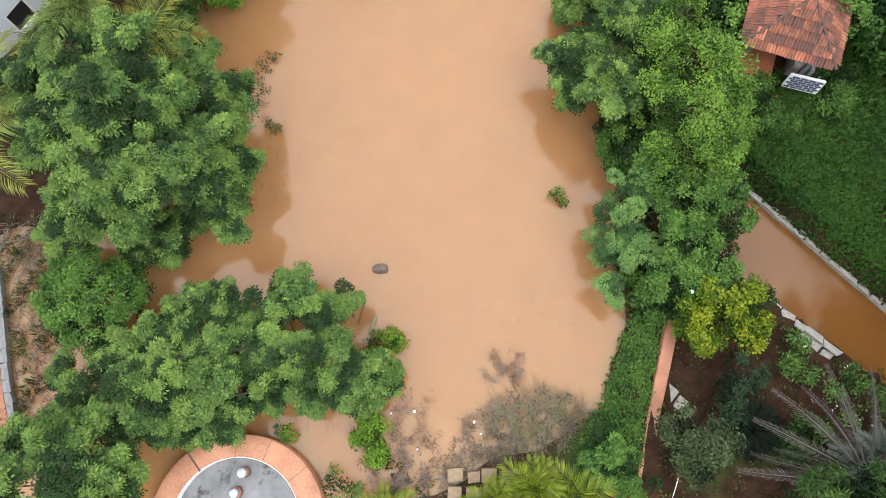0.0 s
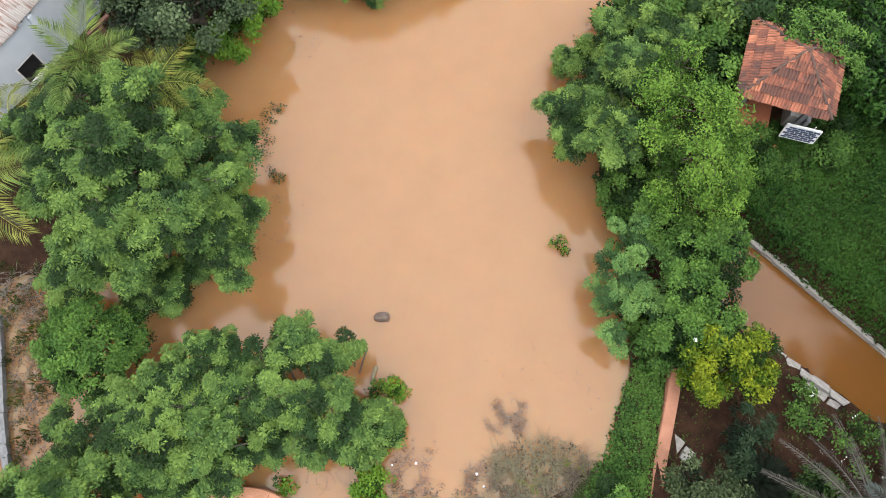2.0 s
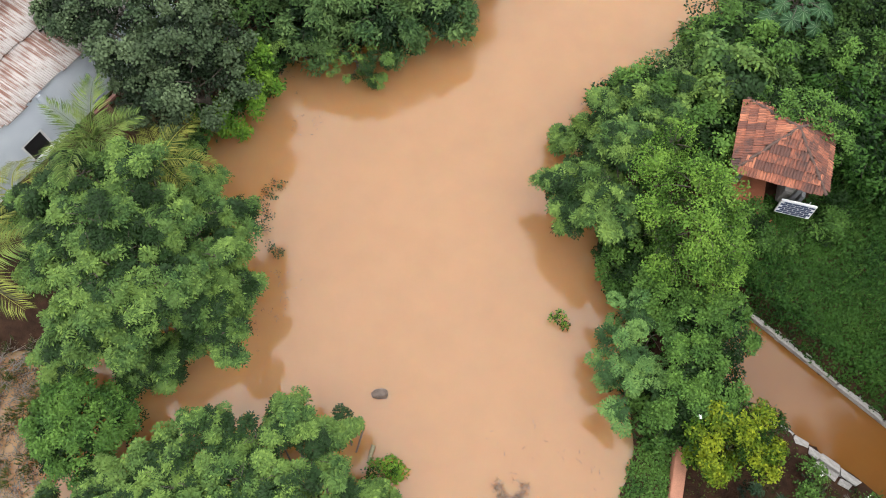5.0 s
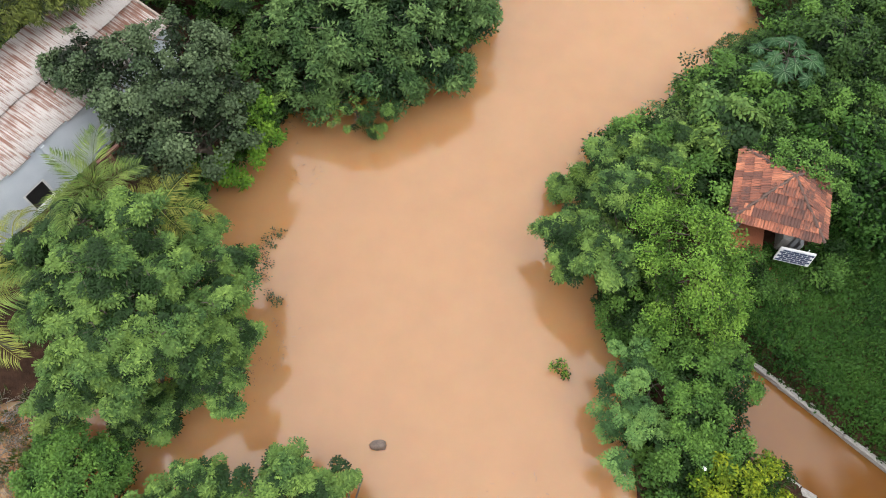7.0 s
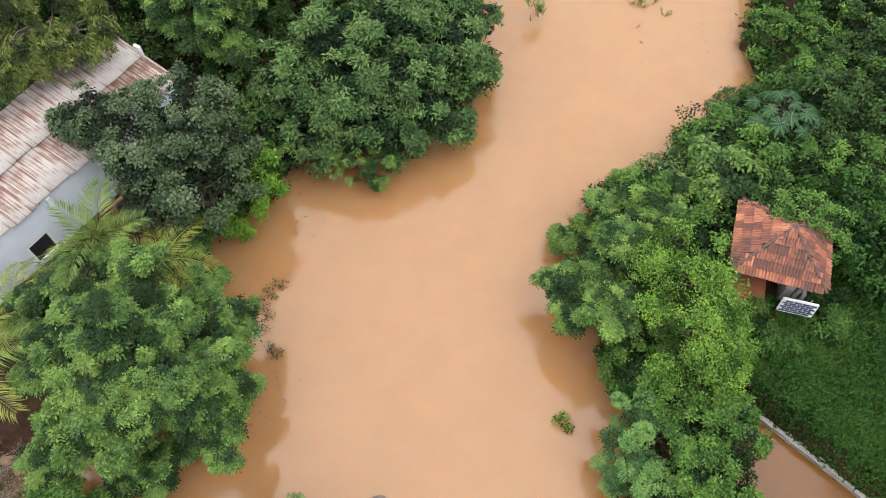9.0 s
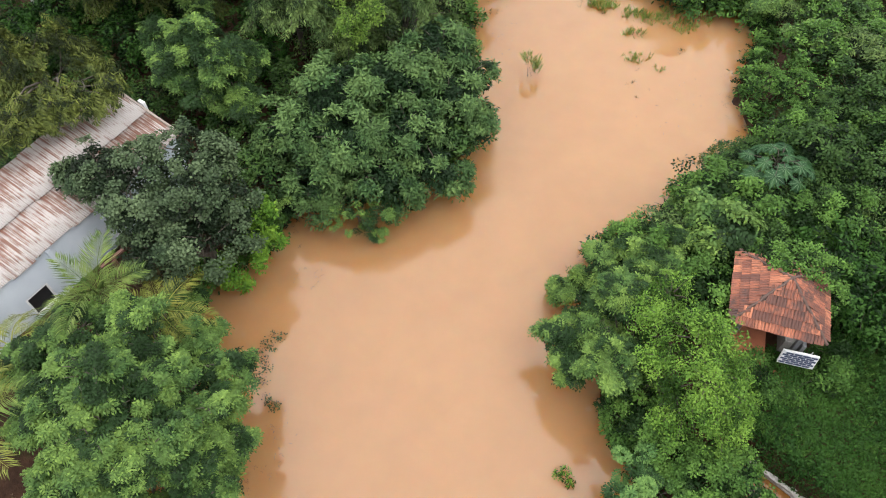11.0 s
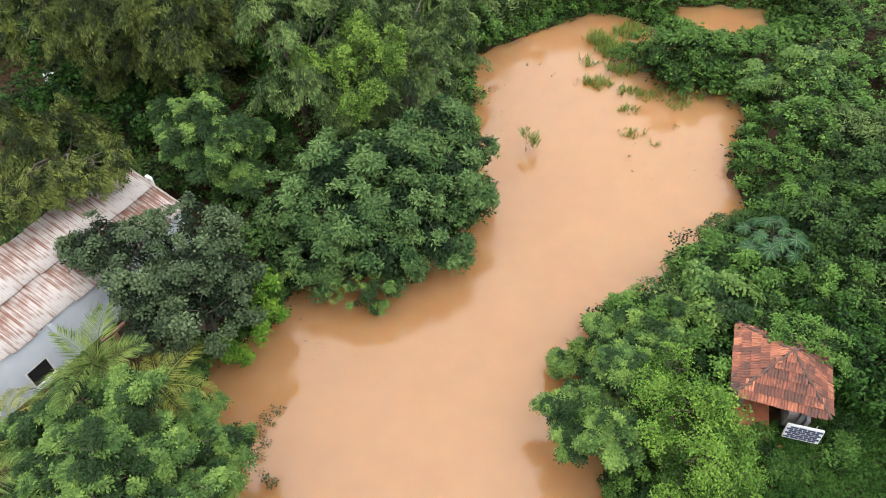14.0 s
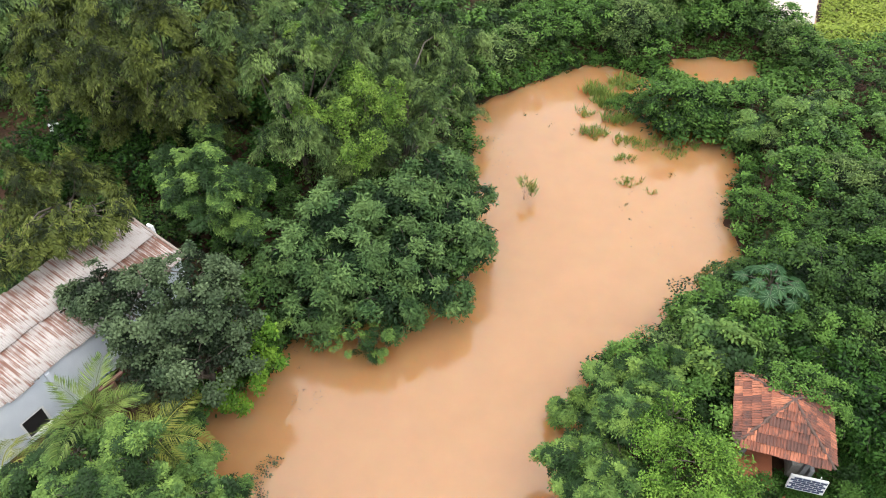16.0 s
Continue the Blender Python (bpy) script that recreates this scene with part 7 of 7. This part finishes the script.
BRANCHES = [[(12.6, 6.1, 0.75), (12.9, 5.85, 0.8), (13.2, 5.75, 0.72)], [(12.7, 5.45, 0.7), (12.95, 5.6, 0.8), (13.3, 5.5, 0.85), (13.6, 5.55, 0.75)], [(12.95, 5.2, 0.7), (13.1, 5.4, 0.78), (13.5, 5.35, 0.74)], [(13.1, 6.3, 0.75), (13.35, 6.1, 0.82), (13.6, 6.2, 0.76)]]
SCRAPS = [(-0.8, 0.2, 0.035), (1.0, -0.1, 0.035), (-1.5, 0.15, 0.025), (1.2, -0.45, 0.025), (-0.7, -0.9, 0.03)]


def palmate(rng, radius):
    """A lobed palmate leaf, tip towards +x: toothed lobes round the stalk, and a pale rib along each lobe."""
    vs, ribs = [], []
    for k in range(9):
        a = (k - 4) * 0.64
        l = radius * (1.0 - 0.07 * abs(k - 4)) * rng.uniform(0.88, 1.08)
        d = unit(np.array([math.cos(a), math.sin(a), -0.3]))
        vs += blade(np.zeros(3), d, np.array([0, 0, 1.0]), l, radius * 0.32, 0.25)
        for sg in (-1, 1):
            q = d * l * 0.45
            e = unit(np.array([math.cos(a + sg * 0.55), math.sin(a + sg * 0.55), -0.3]))
            vs += blade(q, e, np.array([0, 0, 1.0]), l * 0.42, radius * 0.13, 0.2)
        ribs += blade(np.array([0, 0, 0.012]), d, np.array([0, 0, 1.0]), l * 0.8, radius * 0.028, 0.0)
    return np.array(vs), np.array(ribs)


papaya = thing("papaya_plant", PAPAYA, "young papaya with large blue-green palmate leaves", "papaya")
rng_p = np.random.default_rng(55)
paths = [([(0, 0, -0.2), (0.03, 0, 0.9), (0, 0.04, 1.9)], (0.07, 0.06, 0.05))]
leaves = []
for k in range(14):
    a, q = 2.4 * k + rng_p.uniform(-0.3, 0.3), math.sqrt((k + 0.4) / 14)
    reach = 1.25 * q * rng_p.uniform(0.85, 1.1)
    tip = np.array([reach * math.cos(a), reach * math.sin(a), 2.3 - 0.55 * q * q + rng_p.uniform(-0.2, 0.2)])
    paths.append(([(0, 0, 1.75), tip * np.array([0.5, 0.5, 1]) + np.array([0, 0, 0.05]), tip], (0.018, 0.014, 0.01)))
    radius, dip = rng_p.uniform(0.42, 0.62), rng_p.uniform(0.1, 0.8) * q
    leaves.append([rot_z(rot_y(m, dip), a) + tip for m in palmate(rng_p, radius)])
v, f = tubes(paths, 6)
mesh_part("stem", mesh_arrays("papaya_stem", v, f, M_BARK), papaya)
for blade_v, rib_v in leaves:
    leaf = mesh_part("leaf", mesh_arrays("papaya_leaf", blade_v, np.arange(len(blade_v)).reshape(-1, 4), M_PAPAYA), papaya)
    mesh_part("rib", mesh_arrays("papaya_rib", rib_v, np.arange(len(rib_v)).reshape(-1, 4), M_RIB), leaf)

# feathery shrub and a reddish twiggy one on the bank below the papaya
FEATHERY = [(9.7, 16.83, 2.3, 0.55), (10.44, 16.71, 2.5, 0.6), (11.1, 16.9, 2.4, 0.5), (9.95, 16.19, 2.2, 0.6), (10.64, 16.19, 2.2, 0.55), (9.47, 16.43, 1.9, 0.45), (9.26, 16.93, 1.3, 0.4)]
tree("feather_shrub", FEATHERY, S_GLIRI, M_GLIRI_L, "light green feathery shrub below a papaya plant", "shrub", density=1.8, spread=1.3, clump=0.22, young=0.3, spray=True, inner=0.2, size=(0.6, 0.9), trunk_r=0.05, seed=63, ground=0.6, bough=(1.3, 6, -0.3, 0.35, 0.08, (0.5, 1.4)))
TWIGGY = [(10.43, 18.86, 1.1, 0.3), (10.94, 18.98, 1.3, 0.35), (11.5, 19.13, 1.4, 0.35), (11.26, 18.83, 1.2, 0.3)]
tree("twiggy_shrub", TWIGGY, T_TINY, M_RUSSET, "reddish twiggy shrub at the water's edge", "shrub", density=16, size=(0.7, 1.1), inner=0.2, trunk_r=0.03, seed=64, ground=0.3, twigs=9, clump=0.2)

# white sack at the clearing's edge
sack_me = stone_mesh(5, 0.55, 0.4, 0.75, 1.2)
sack = tagged(new("sack", sack_me), "white plastic sack standing by a clearing in the woods", "sack")
sack.matrix_world = pose(-19.9, 30.2, gz(-19.9, 30.2) + 0.7, 3, 3, 30)
sack_me.materials.clear()
sack_me.materials.append(M_WHITE)

# pale bare branches lying on the slope
for k, pts in enumerate(BRANCHES):
    stick("fallen_branch", pts, 0.022, 0.008, M_PALEWOOD, "pale bare branch lying on the green slope", "branch", "branches on the slope")
# white scraps on the shoals
for k, (x, y, s) in enumerate(SCRAPS):
    bm = bmesh.new()
    bmesh.ops.create_grid(bm, x_segments=3, y_segments=3, size=s)
    for v in bm.verts:
        v.co.z += 0.5 * s * noise.noise(v.co * 9.0 + Vector((k, 0, 0)))
    bmesh.ops.solidify(bm, geom=list(bm.faces), thickness=0.006)
    me = bpy.data.meshes.new("plastic_scrap")
    bm.to_mesh(me)
    bm.free()
    me.materials.append(M_WHITE)
    ob = new("plastic_scrap", me)
    ob.matrix_world = pose(x, y, max(gz(x, y), 0.0) + 0.04, 8, 5, 40 * k)
    tagged(ob, "crumpled scrap of white plastic on the mud", "litter", "plastic scraps")

# small growth round the basin and the pavers
SMALL_GREEN = [(-3.05, -1.75, 0.45, 0.32), (-2.7, -1.9, 0.4, 0.28), (-3.3, -1.95, 0.35, 0.25)]
tree("bush", SMALL_GREEN, T_SMALL, M_BUSH, "small green bush between the basin and the pavers", "bush", density=36, clump=0.14, spread=1.0, base=(-3.0, -1.85), trunk_r=0.02, seed=501, ground=0.1)
RIM_GREEN = [(-4.75, -0.35, 0.3, 0.22), (-4.55, -0.42, 0.25, 0.18)]
tree("bush", RIM_GREEN, T_SMALL, M_BRIGHT, "tuft of bright weeds at the foot of the basin", "bush", density=36, clump=0.1, spread=0.8, base=(-4.7, -0.38), trunk_r=0.015, seed=502, ground=-0.1)
SEDGE = [(-2.6, -1.5), (-1.2, -1.2), (-0.2, -1.45), (-0.3, -2.1), (-1.8, -2.3), (-2.6, -2.1)]
ground_cover("sedge", SEDGE, 70, T_GRASS, M_OLIVE, (0.4, 0.85), "brownish sedge and weeds at the water's edge", "grass", 503, 0.8, 0.02, 0.0, lambda P: bumps(P, 0.9, 21) > -0.3)
ground_cover("sedge", [(2.0, 0.6), (3.6, 0.7), (4.2, 0.0), (3.2, -0.6), (2.2, -0.4)], 26, T_GRASS, M_WEED, (0.35, 0.7), "thin green sedge growing through matted reeds", "grass", 504, 0.8, 0.03, 0.0, lambda P: bumps(P, 0.7, 23) > 0.15)
